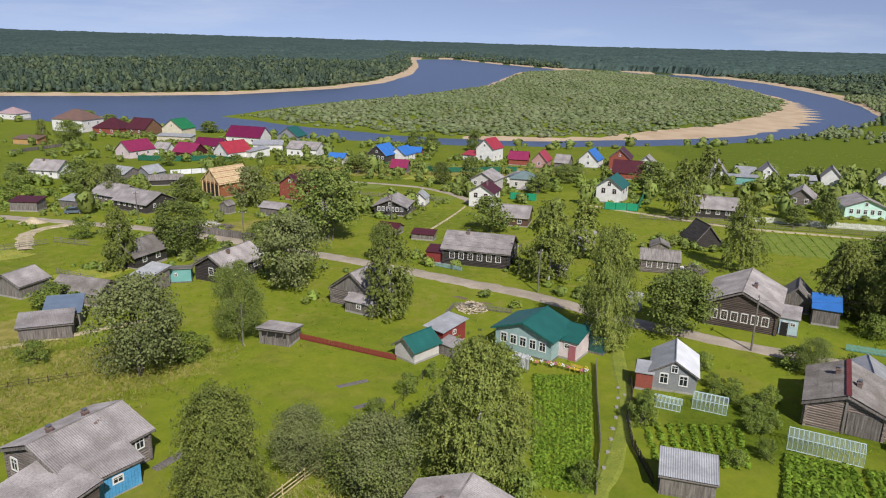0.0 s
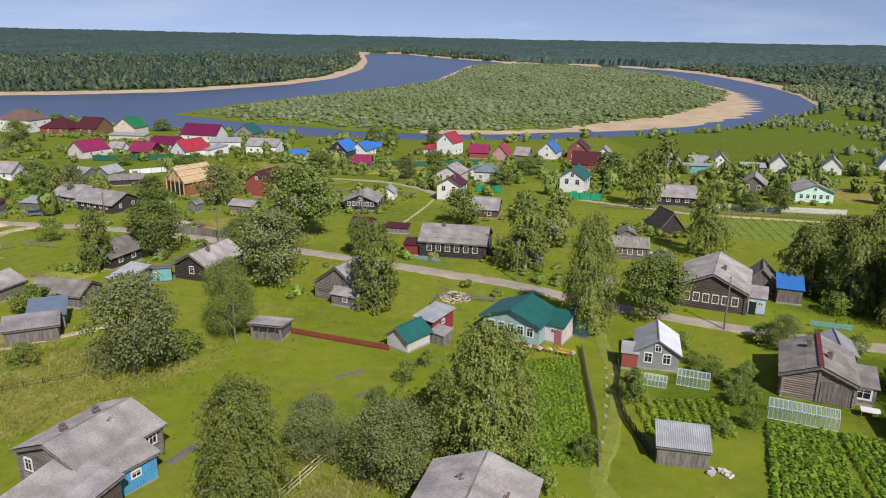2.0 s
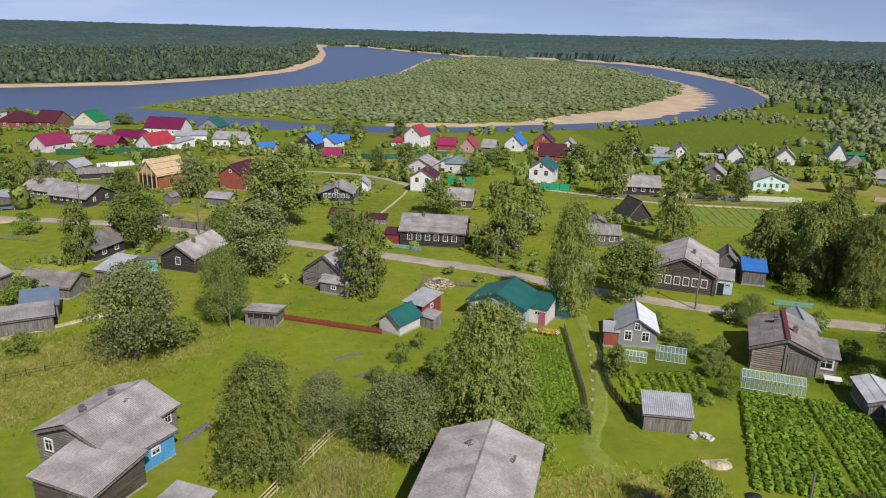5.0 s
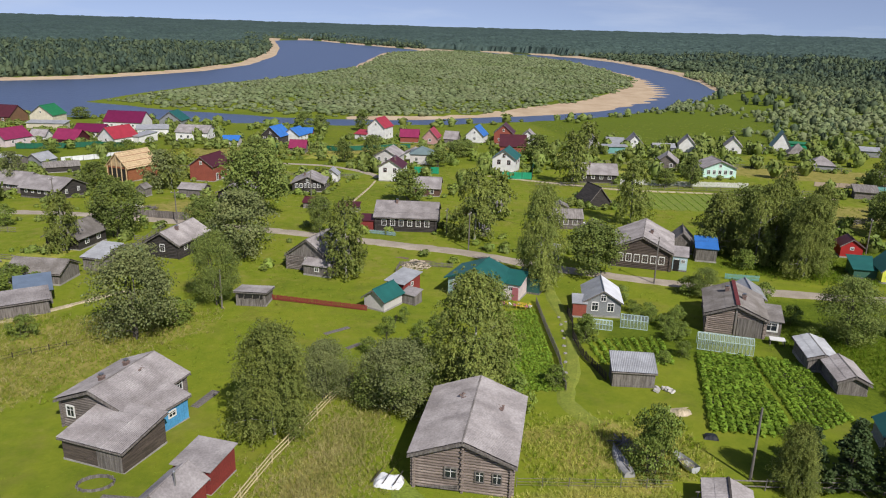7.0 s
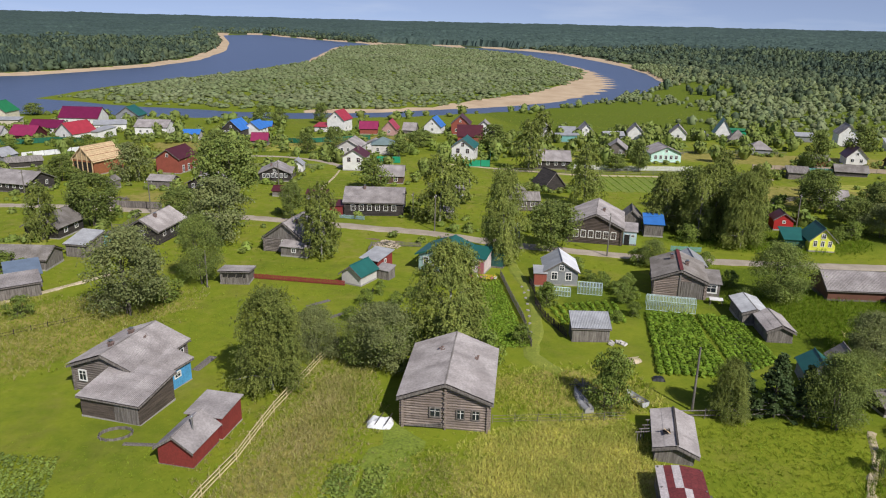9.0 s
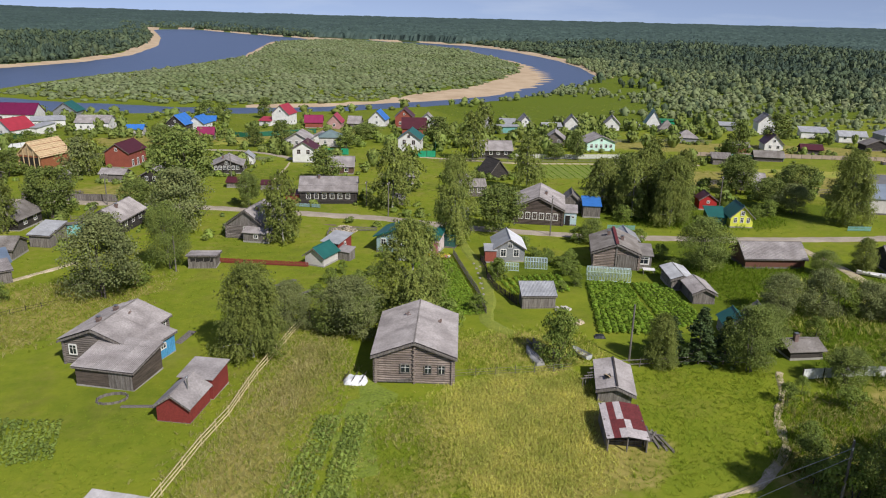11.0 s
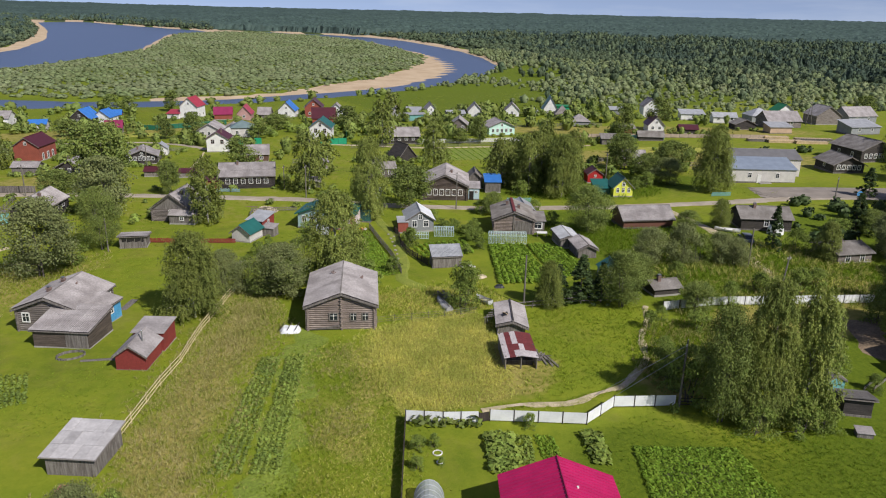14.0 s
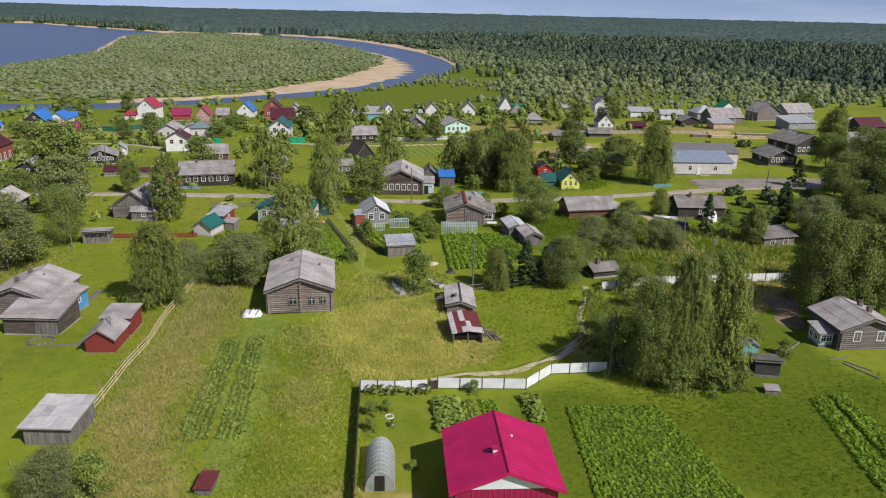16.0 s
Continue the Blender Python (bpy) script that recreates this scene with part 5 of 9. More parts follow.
building("shop", "whitewashed brick shop with blue-grey metal roof", 115.0, 79.4, -26, 15.2, 6.5, 3.2, 1.6, "s", pale_brick, paint("blue grey metal", (0.23, 0.27, 0.33), 0.35), (2, 0, 0), stack=0, over=0.3, category="shop", door=(-1.0, white_paint))
building("shop_hall", "pale brick hall with grey gable roof behind the shop", 121.3, 85.0, -26, 18, 9, 4.4, 1.6, "p", pale_brick, paint("grey metal roof", (0.17, 0.165, 0.165), 0.5), (0, 0, 0), stack=0, over=0.3, category="shop")
building("street_house", "tall dark log house with white windows", 167, 86.5, -14, 10.5, 12, 3.4, 2.4, "f", log_dark, slate_dark, (6, 0, 2), stack=0, over=0.6, trim=white_paint)
building("street_house", "dark log house with broad slate roof", 144.3, 78.6, -24, 7.8, 9, 2.3, 1.9, "f", log_dark, slate_dark, (5, 0, 1), stack=0, over=0.6)
building("ruined_house", "old grey house with torn slate roof", 80.3, 48.2, -28, 9.0, 6.0, 2.2, 1.5, "p", log_dark, slate_dark, (1, 0, 0), stack=1, over=0.35)
building("old_house", "grey cottage with slate roof among bushes", 79.0, 29.8, -13, 6.2, 6.0, 1.6, 0.95, "p", log_grey, slate_dark, (2, 0, 0), stack=1, over=0.4)
building("log_house", "grey-lilac log house with slate gable roof", 53.3, -1.8, -24, 6.8, 6.0, 2.65, 1.3, "f", log_grey, slate, (2, 0, 0), stack=2, over=0.6, near=1, logs=True)
building("glazed_porch", "pale turquoise glazed porch with slate roof", 49.5, 0.9, -24, 1.7, 2.3, 1.7, 0.4, "s", teal_wall, slate, (2, 0, 2), stack=0, over=0.25, category="outbuilding", size=(0.6, 0.7))
building("dark_shed", "dark plank shed at the edge of the garden", 36.6, -1.1, -35, 2.6, 2.2, 1.4, 0.4, "b", log_dark, slate_dark, (0, 0, 0), stack=0, over=0.3, category="outbuilding", near=1)
building("cold_frame", "turquoise wooden box shed beside the trees", 39.2, 3.2, -24, 1.8, 1.6, 1.3, 0.5, "f", turq_fence, slate_dark, (0, 0, 0), stack=0, over=0.15, category="outbuilding")

# middle distance
building("long_house", "long brown house with slate roof and open porch", 60.7, 171.3, -14, 10.4, 7.4, 2.5, 2.1, "p", log_dark, slate, (4, 1, 0), stack=1, over=0.5)
building("mint_house", "mint green boarded house with white corners", 98.9, 175, -12, 9.2, 8.5, 3.0, 1.9, "f", mint_wall, slate, (5, 2, 0), stack=0, over=0.5, attic=True)
building("grey_house", "weathered grey gabled house", 91, 192, -28, 6.4, 8, 2.2, 2.4, "f", log_grey, slate, (2, 1, 0), stack=0, over=0.4)
building("shed", "grey shed behind the ruined house", 24.5, 139, -12, 4.2, 3.2, 1.8, 0.7, "s", plank_grey, slate, (0, 0, 0), stack=0, over=0.2, category="outbuilding")
building("shed", "small grey roadside shed", 16.6, 117.5, -14, 2.6, 2.6, 1.4, 0.7, "p", plank_grey, slate, (0, 0, 0), stack=0, over=0.25, category="outbuilding")
building("shed", "pale tin shed by the road", 25.4, 101.0, -20, 2.0, 2.2, 1.8, 0.3, "s", paint("pale tin boards", (0.45, 0.48, 0.5)), tin, (0, 0, 0), stack=0, over=0.1, category="outbuilding")
building("shed", "low mossy shed roof in the meadow", 39.5, 139, -12, 3.4, 3, 0.6, 0.8, "f", plank_grey, slate_dark, (0, 0, 0), stack=0, over=0.3, category="outbuilding")
building("brown_house", "brown house with grey slate roof", 11.8, 157.2, -14, 6.4, 7, 2.1, 1.9, "p", paint("brown boards", (0.11, 0.06, 0.045)), slate, (2, 0, 0), stack=0, over=0.4)
building("white_house", "white two-storey house with dark maroon roof", 5.2, 179.4, -20, 6.2, 6.4, 4.0, 1.9, "f", white_paint, maroon_roof, (2, 2, 0), stack=1, over=0.4, wz=3.1, size=(0.7, 0.9), trim=maroon_roof)
building("grey_white_house", "two-storey pale house with grey slate roof", 6.2, 202, -22, 7.0, 8, 4.0, 2.0, "f", pale_brick, slate, (3, 0, 0), stack=0, over=0.4, wz=3.0)
building("teal_roof_house", "white two-storey house with teal metal roof", 39.6, 190.8, -24, 6.8, 8.5, 4.3, 2.4, "f", white_paint, teal_roof, (2, 2, 0), stack=0, over=0.45, attic=True, wz=3.2, trim=maroon_roof)
building("grey_roof_house", "house with grey-teal hipped roof", 18.0, 210, -14, 7.0, 7, 3.4, 2.0, "h", pale_brick, paint("grey teal metal", (0.16, 0.22, 0.22), 0.5), (2, 0, 0), stack=0)
building("brick_house", "red brick house with maroon metal roof", -44.3, 185.2, -24, 6.8, 9.5, 4.2, 2.3, "f", brick_red, maroon_roof, (0, 3, 0), stack=0, over=0.4, attic=True, size=(0.8, 1.6), wz=1.2)
building("new_log_house", "unfinished pine log house with bare board roof", -65.8, 187.8, -35, 7.4, 10.0, 4.0, 3.4, "f", log_new, plank_new, (0, 0, 0), stack=0, over=0.5, gable=plank_new, barge=plank_new)
building("yard_house", "dark log house with white windows by the road", -33.5, 155.5, -22, 6.6, 7, 2.2, 1.8, "f", log_dark, slate, (3, 2, 0), stack=1, over=0.5, size=(0.6, 0.85))
building("yard_shed", "grey shed with slate roof in a cluttered yard", -43.5, 162, -20, 6.0, 4, 2.0, 0.9, "p", plank_grey, slate, (0, 0, 0), stack=0, over=0.3, category="outbuilding")
building("yard_shed", "small wooden outhouse in the yard", -55, 164, -25, 2.4, 2.4, 2.0, 0.9, "f", plank_grey, slate_dark, (0, 0, 0), stack=0, over=0.2, category="outbuilding")
building("road_house", "dark log house half hidden by trees", -57.5, 116.8, -22, 6.6, 7, 2.3, 1.7, "f", log_dark, slate_dark, (1, 2, 0), stack=0, over=0.5)
building("long_log_house", "long grey log house with broad slate roof", -77.3, 164.5, -27, 11.0, 8.5, 2.3, 2.0, "p", log_dark, slate, (5, 2, 0), stack=0, over=0.5, size=(0.6, 0.8))
building("long_log_house", "grey log house adjoining with patched slate roof", -88.2, 174, -27, 9.0, 8.5, 2.3, 2.0, "p", log_grey, slate, (4, 0, 0), stack=1, over=0.5, size=(0.6, 0.8))
building("shed", "grey boarded shed with maroon roof by the road", -101, 161.8, 0, 6.4, 4, 2.2, 0.5, "s", plank_grey, maroon_roof, (0, 0, 0), stack=0, over=0.25, category="outbuilding")
building("shed", "grey plank garage with tin roof", -92.5, 166, -14, 5, 4, 2.0, 0.6, "s", plank_grey, tin, (0, 0, 0), stack=0, over=0.25, category="outbuilding")
building("metal_shed", "shed with pale tin gable roof", -103, 212, -25, 7, 7, 2.2, 1.6, "p", plank_grey, tin, (0, 0, 0), stack=0, over=0.3, category="outbuilding")
building("metal_shed", "shed with pale blue tin roof", -96, 215, -25, 5.6, 6, 2.2, 1.8, "f", grey_boards, tin, (0, 0, 0), stack=0, over=0.3, category="outbuilding")
building("broken_shed", "long shed with broken striped roof", -85, 205, 20, 9, 4, 1.6, 0.8, "s", log_dark, wood_roof, (0, 0, 0), stack=0, over=0.3, category="outbuilding")
building("white_cottage", "white rendered cottage with grey slate roof", -126, 214, -8, 9.5, 8, 2.6, 2.4, "p", white_paint, slate, (3, 1, 0), stack=1, over=0.45)
building("grey_shed", "grey slate-roofed shed with plank walls", -67, 100, -20, 6.0, 5, 1.9, 1.4, "f", plank_grey, slate, (0, 0, 0), stack=0, over=0.3, category="outbuilding", near=1)
building("long_shed", "long grey plank shed with slate lean-to roof", -52.2, 84.2, 22, 6.0, 3.0, 1.8, 0.7, "s", plank_grey, slate, (0, 0, 0), stack=0, over=0.3, category="outbuilding", near=1)
building("blue_tin_shed", "grey shed with faded blue tin roof", -52.3, 88.4, 20, 4.2, 4.4, 2.0, 0.9, "s", plank_grey, paint("faded blue tin", (0.15, 0.20, 0.27), 0.5), (1, 0, 0), stack=0, over=0.3, category="outbuilding", size=(0.4, 0.6))
building("grey_barn", "low grey barn with dark slate roof", -55.6, 97.6, -14, 8.0, 5.2, 1.8, 1.3, "p", plank_grey, slate_dark, (0, 0, 0), stack=0, over=0.35, category="barn", near=1)
building("tin_roof_shed", "grey plank shed with tin gable roof", -49.0, 103.5, -25, 3.6, 4.8, 2.0, 1.0, "s", plank_grey, tin, (0, 0, 0), stack=0, over=0.3, category="outbuilding", near=1)
building("turquoise_shed", "small turquoise boarded shed with tin roof", -45.0, 108.6, 15, 4.6, 2.8, 1.9, 0.4, "b", turq_fence, slate_dark, (1, 0, 0), stack=0, over=0.25, category="outbuilding", size=(0.4, 0.4))

# far rows towards the river
F = dict(over=0.4, stack=0, size=(0.8, 0.9))
building("red_white_house", "tall white house with steep red roof", 9.6, 281, -30, 7.4, 8.5, 5.2, 3.4, "f", white_paint, red_roof, (2, 2, 0), attic=True, **F)
building("red_white_wing", "low white wing with red roof", 3.4, 283, -30, 5, 5, 2.2, 1.0, "s", white_paint, red_roof, (1, 0, 0), **F)
building("blue_house", "dark log house with bright blue metal roof", -31.5, 273, -25, 8.0, 9, 2.8, 3.4, "f", log_dark, blue_roof, (4, 0, 0), attic=True, **F)
building("blue_wing", "white wing with blue metal roof", -24.0, 277, -25, 7.0, 8, 2.6, 2.6, "f", white_paint, blue_roof, (0, 2, 0), **F)
building("magenta_shed", "grey shed with magenta metal roof", -20.7, 242, -10, 5.4, 5, 2.0, 2.2, "p", plank_grey, magenta_roof, (0, 0, 0), **F)
building("blue_shed", "brick shed with small blue roof", -18.8, 293, -10, 5.6, 5, 1.8, 1.6, "p", brick_red, blue_roof, (0, 0, 0), **F)
building("blue_shed", "grey garage with blue metal roof", -45.5, 263, -8, 5.8, 6, 2.4, 1.2, "p", pale_brick, blue_roof, (0, 0, 0), **F)
building("white_villa", "white villa with pale grey roof", -62, 281.5, -14, 12.5, 9, 3.4, 2.2, "p", white_paint, slate, (4, 2, 0), **F)
building("teal_house", "grey house with teal gable roof", -78, 327, -14, 10, 9, 3.4, 3.6, "f", grey_boards, teal_roof, (2, 0, 0), **F)
building("white_garage", "long white garage with pale tin roof", -80, 300, 10, 12, 6, 2.6, 1.0, "s", white_paint, tin, (0, 0, 0), **F)
building("red_roof_house", "white house with bright red gable roof", -91, 273, -35, 8.6, 11, 2.6, 3.6, "f", white_paint, red_roof, (1, 0, 0), **F)
building("white_shed", "long white shed beside the red roof", -82, 277, -35, 5, 9, 2.6, 0.8, "s", white_paint, tin, (0, 0, 0), **F)
building("cherry_house", "white house with broad cherry metal roof", -97, 322, -16, 17, 10, 3.2, 4.0, "p", white_paint, purple_roof, (3, 0, 0), **F)
building("cherry_shed", "white shed with cherry roof", -102, 290, -16, 12, 7, 3.0, 2.4, "p", white_paint, purple_roof, (2, 0, 0), **F)
building("magenta_house", "house with magenta metal roof", -105.5, 273, -20, 9.5, 8, 2.2, 3.0, "p", maroon_roof, magenta_roof, (0, 0, 0), **F)
building("white_shed", "white shed with pale slate roof", -117.4, 281, -14, 6, 5, 2.4, 2.0, "p", white_paint, slate, (1, 0, 0), **F)
building("pink_house", "pale house with cherry pink roof", -126.6, 268.5, -30, 8.5, 11, 3.0, 3.2, "f", pale_pink, magenta_roof, (1, 2, 0), **F)
building("gambrel_house", "cream house with green gambrel roof", -134, 336, -16, 11, 10, 4.4, 4.0, "f", paint("cream render", (0.66, 0.60, 0.46)), green_roof, (2, 0, 0), attic=True, **F)
building("cream_fence_house", "cream rendered low building", -128, 322, -8, 16, 5, 2.6, 0.6, "s", paint("cream wall", (0.60, 0.54, 0.42)), tin, (0, 0, 0), **F)
building("maroon_house", "house with maroon hipped roof", -168, 342, -14, 15, 12, 3.0, 4.2, "h", brick_red, maroon_roof, (2, 0, 0), **F)
building("maroon_house", "brown house with dark maroon gable roof", -154, 342, -20, 11, 12, 3.0, 4.4, "p", paint("brown logs", (0.22, 0.12, 0.07)), maroon_roof, (2, 0, 0), **F)
building("brown_villa", "white villa with brown hipped roof", -189, 347, -16, 18, 14, 6.0, 4.4, "h", white_paint, brown_roof, (4, 2, 0), wz=4.2, **F)
building("pink_roof_house", "house with pale pink roof", -246, 392, -14, 12, 10, 3.2, 3.0, "h", white_paint, paint("pink metal", (0.42, 0.30, 0.30)), (2, 0, 0), **F)
building("ochre_shed", "long ochre boarded shed with brown roof", -184, 303, -5, 11, 6, 2.4, 0.8, "s", paint("ochre boards", (0.50, 0.30, 0.12)), brown_roof, (0, 0, 0), **F)
building("gambrel_house", "maroon house with gambrel roof", 57.8, 262.5, -20, 7.4, 8, 4.4, 3.2, "f", brick_red, maroon_roof, (2, 0, 0), attic=True, **F)
building("maroon_house", "low house with maroon metal roof", 55.0, 238, -16, 9, 9, 2.2, 3.4, "p", brick_red, maroon_roof, (0, 0, 0), **F)
building("white_house", "white house with grey gable roof", 66.4, 258, -20, 6.4, 7, 2.8, 2.8, "f", white_paint, slate, (1, 0, 0), **F)
building("magenta_shed", "shed with magenta roof", 21.8, 270.5, -12, 7, 6, 2.4, 2.4, "p", brick_red, magenta_roof, (0, 0, 0), **F)
building("red_house", "rose house with red gable roof", 28.9, 263.4, -20, 5.6, 8, 2.8, 3.0, "f", paint("rose boards", (0.5, 0.3, 0.28)), red_roof, (1, 0, 0), **F)
building("grey_house", "pale house with light slate roof", 37.0, 264, -24, 5.0, 6, 2.2, 2.4, "p", plank_grey, slate, (0, 0, 0), **F)
building("blue_house", "white house with blue metal roof", 47.5, 268, -26, 7, 8, 3.0, 3.4, "f", white_paint, blue_roof, (1, 0, 0), attic=True, **F)
building("shed", "grey sheds by the far road", 17.0, 222, -16, 6, 5, 2.0, 1.4, "f", white_paint, slate, (1, 0, 0), **F)
building("summer_house", "white summer house with steep grey roof", 86.5, 244, -20, 6.0, 7, 2.2, 3.8, "f", white_paint, slate, (1, 0, 0), attic=True, **F)
building("container", "turquoise metal container shed", 90.4, 230, -8, 8.6, 3, 2.6, 0.3, "s", turq_fence, tin, (0, 0, 0), **F)
building("white_house", "white gabled house with pale tin roof", 100.5, 236, -18, 6.6, 8, 2.6, 3.4, "f", white_paint, slate, (2, 0, 0), attic=True, **F)
building("white_wing", "white wing with tin roof", 94.2, 238.5, -18, 6, 6, 2.6, 1.4, "s", white_paint, tin, (1, 0, 0), **F)
building("grey_shed", "grey shed with tin roof", 109, 229.5, -12, 7.4, 5, 2.2, 1.0, "p", grey_boards, tin, (0, 0, 0), **F)
building("white_house", "white house with dark slate gable", 119, 232, -24, 5.8, 7, 2.8, 3.0, "f", white_paint, slate, (0, 0, 0), **F)
building("white_house", "white house with grey gable roof", 134.2, 227, -28, 5.8, 7, 2.8, 2.8, "f", white_paint, slate, (1, 0, 0), **F)
building("grey_shed", "small white shed with arched roof", 144.5, 227, -28, 4, 4, 2.0, 1.2, "f", white_paint, tin, (0, 0, 0), **F)
building("brown_house", "brown house with pyramid roof", 151, 214, -28, 6, 6, 1.4, 3.4, "h", log_grey, slate_dark, (0, 0, 0), **F)
building("green_house", "white house with steep green roof", 157, 232, -28, 6.6, 8, 1.6, 5.4, "f", white_paint, green_roof, (1, 0, 0), **F)
building("green_fence_house", "low building with green sheet wall", 165, 232, -28, 8, 3, 2.6, 0.3, "s", teal_fence, green_roof, (0, 0, 0), **F)
building("shed", "low grey shed with tin roof", 178, 212, -28, 6, 4, 2.2, 0.8, "s", grey_boards, tin, (0, 0, 0), **F)
building("white_house", "tall white house with grey roof", 183, 196.5, -28, 6.4, 8, 4.6, 3.0, "f", white_paint, slate, (1, 0, 0), **F)
building("white_house", "white house with dark maroon gable roof", 151.5, 157.8, -28, 5.6, 7, 2.8, 2.8, "f", white_paint, maroon_roof, (2, 0, 0), attic=True, **F)
building("long_shed", "long low slate-roofed shed", 136.5, 143, -28, 8.0, 4, 1.4, 1.4, "p", log_dark, slate_dark, (0, 0, 0), **F)
building("shed", "rusty brown shed with maroon roof", 160.3, 151, -28, 6.2, 4, 1.6, 1.2, "p", log_dark, maroon_roof, (0, 0, 0), **F)
building("white_shed", "long white shed with tin roof", 192, 182, -28, 9.4, 5, 2.4, 1.2, "s", white_paint, tin, (0, 0, 0), **F)
building("white_shed", "white garage with tin roof", 195.6, 168.5, -28, 9.0, 5, 2.4, 1.4, "p", white_paint, tin, (3, 0, 0), **F)
building("grey_house", "grey house with tin hipped roof", 211, 164, -20, 9.0, 8, 2.6, 2.6, "h", grey_boards, tin, (1, 0, 0), **F)
building("grey_house", "broad grey house with slate roof", 204, 148, -20, 13, 9, 2.6, 3.0, "p", log_grey, slate, (2, 0, 0), **F)
building("grey_shed", "dark shed with slate roof", 187, 150.5, -20, 8, 5, 2.0, 1.6, "f", log_dark, slate_dark, (0, 0, 0), **F)
building("grey_shed", "pale shed with tin roof and timber stacks", 190.5, 138, -20, 8, 5, 2.2, 1.0, "s", paint("tan boards", (0.5, 0.36, 0.25)), tin, (0, 0, 0), **F)
building("green_roof_house", "house with small bright green roof", 222, 163, -20, 7, 6, 4, 2.6, "f", white_paint, green_roof, (0, 0, 0), **F)
building("grey_house", "large grey timber house with pitched roof", 228, 148, -20, 10, 9, 3.4, 3.4, "f", log_grey, slate, (0, 0, 0), **F)
building("grey_house", "grey slate-roofed house in the far row", 245, 146, -12, 13, 9, 2.8, 3.0, "p", grey_boards, slate, (2, 0, 0), **F)
building("white_shed", "white sheet-roofed shed in the far row", 216.5, 124.6, -12, 12, 7, 2.6, 1.6, "s", grey_boards, tin, (2, 0, 0), **F)
building("street_house", "dark house with slate roof at the village end", 189, 84, -14, 12, 9, 2.6, 2.2, "p", log_dark, slate, (3, 0, 0), **F)
building("maroon_house", "house with maroon roof among trees", 228, 105, -12, 11, 8, 2.8, 2.6, "p", log_dark, maroon_roof, (1, 0, 0), **F)
building("white_shed", "small white house by the trees", 234, 115, -12, 7.5, 6, 2.8, 1.2, "p", white_paint, tin, (1, 0, 0), **F)
building("grey_gable_house", "grey log house on the sunny slope", 102, 110, -26, 6.0, 6, 2.0, 1.6, "p", log_grey, slate, (2, 0, 0), **F)
building("shed", "striped slate shed on the meadow", 119, 142, -28, 5, 4, 1.8, 0.9, "s", log_grey, wood_roof, (0, 0, 0), **F)
building("shed", "rusty red lean-to shed with board roof", 140, 160, -28, 6, 4, 2.0, 0.8, "s", brick_red, wood_roof, (0, 0, 0), **F)
building("grey_house", "grey house with hipped tin roof", 138, 184, -28, 7, 6, 2.0, 2.2, "h", grey_boards, slate, (0, 0, 0), **F)

# ---- trees ----
birch(1.3, 53.6, 13.8, 10.2)
birch(-18.3, 48.8, 11.2, 8.2)
willow(-13.6, 55.0, 6.4, 5.8)
willow(-36.2, 75.2, 11.5, 10.7)
alder(-28.1, 85.7, 10.3, 6.9)
birch(-9.8, 95.7, 12.8, 7.9)
alder(-26.4, 140.0, 15.1, 13.9)
willow(-26.6, 108.3, 11.4, 11.4)
alder(-35.2, 126.8, 6.6, 8.3)
birch(-57.1, 115.7, 10.8, 6.4)
alder(-50.8, 125.3, 10.3, 9.9)
birch(14.6, 114.9, 13.6, 9.6)
birch(18.5, 86.7, 16.2, 8.1)
birch(23.0, 131.2, 11.2, 8.8)
alder(29.1, 91.8, 9.0, 9.3)
birch(49.2, 123.0, 14.0, 8.3)
birch(53.2, 170.2, 15.1, 9.2)
alder(6.3, 150.9, 7.6, 9.0)
birch(56.1, 101.6, 11.6, 8.6)
alder(67.6, 112.1, 7.0, 7.9)
willow(-6.6, 52.0, 7.2, 8.0)
willow(-52.2, 174.5, 9.7, 9.0)
alder(-13.7, 123.9, 7.4, 4.9)
alder(-34.3, 240.4, 5.7, 9.5)
alder(-5.6, 219.1, 6.7, 7.4)
alder(85.1, 165.8, 7.0, 5.3)
alder(-18.9, 309.1, 8.9, 8.7)
alder(-12.1, 309.3, 7.7, 7.3)
alder(6.3, 314.0, 9.3, 7.4)
alder(56.9, 215.7, 8.5, 10.6)
alder(34.2, 228.8, 5.6, 11.1)
alder(22.5, 204.8, 5.9, 7.5)
willow(-88.3, 179.4, 9.1, 7.0)
alder(76.9, 163.8, 4.9, 6.2)
shrub(18.3, 66.1, 3.3, 3.1)
shrub(29.0, 64.8, 2.2, 3.0)
shrub(40.2, 81.9, 2.7, 4.5)
alder(41.4, 79.8, 4.6, 4.4)
shrub(-57.6, 95.8, 3.7, 7.1)
shrub(-32.5, 79.9, 3.3, 5.5)
shrub(-8.5, 66.3, 2.0, 2.4)
shrub(-5.7, 71.9, 2.4, 2.6)
shrub(4.6, 49.6, 4.3, 4.3)
birch(62.6, 86.7, 13.8, 8.2)
birch(59.5, 95.0, 12.7, 7.9)
birch(58.1, 103.7, 10.7, 7.8)
alder(102.2, 116.0, 7.7, 6.4)
shrub(14.0, 38.2, 6.1, 4.5)
alder(23.4, 3.8, 11.6, 5.6)
birch(26.9, 2.2, 14.6, 6.2)
birch(30.8, 0.6, 13.8, 6.0)
shrub(23.4, 8.0, 6.0, 5.6)
alder(56.7, 7.4, 13.9, 8.2)
alder(61.7, 6.0, 12.5, 8.3)
alder(64.3, 3.7, 12.4, 7.5)
birch(96.2, 77.3, 14.6, 9.7)
birch(67.2, 104.0, 13.2, 7.0)
birch(72.4, 108.4, 14.2, 7.4)
birch(77.2, 103.6, 12.4, 6.8)
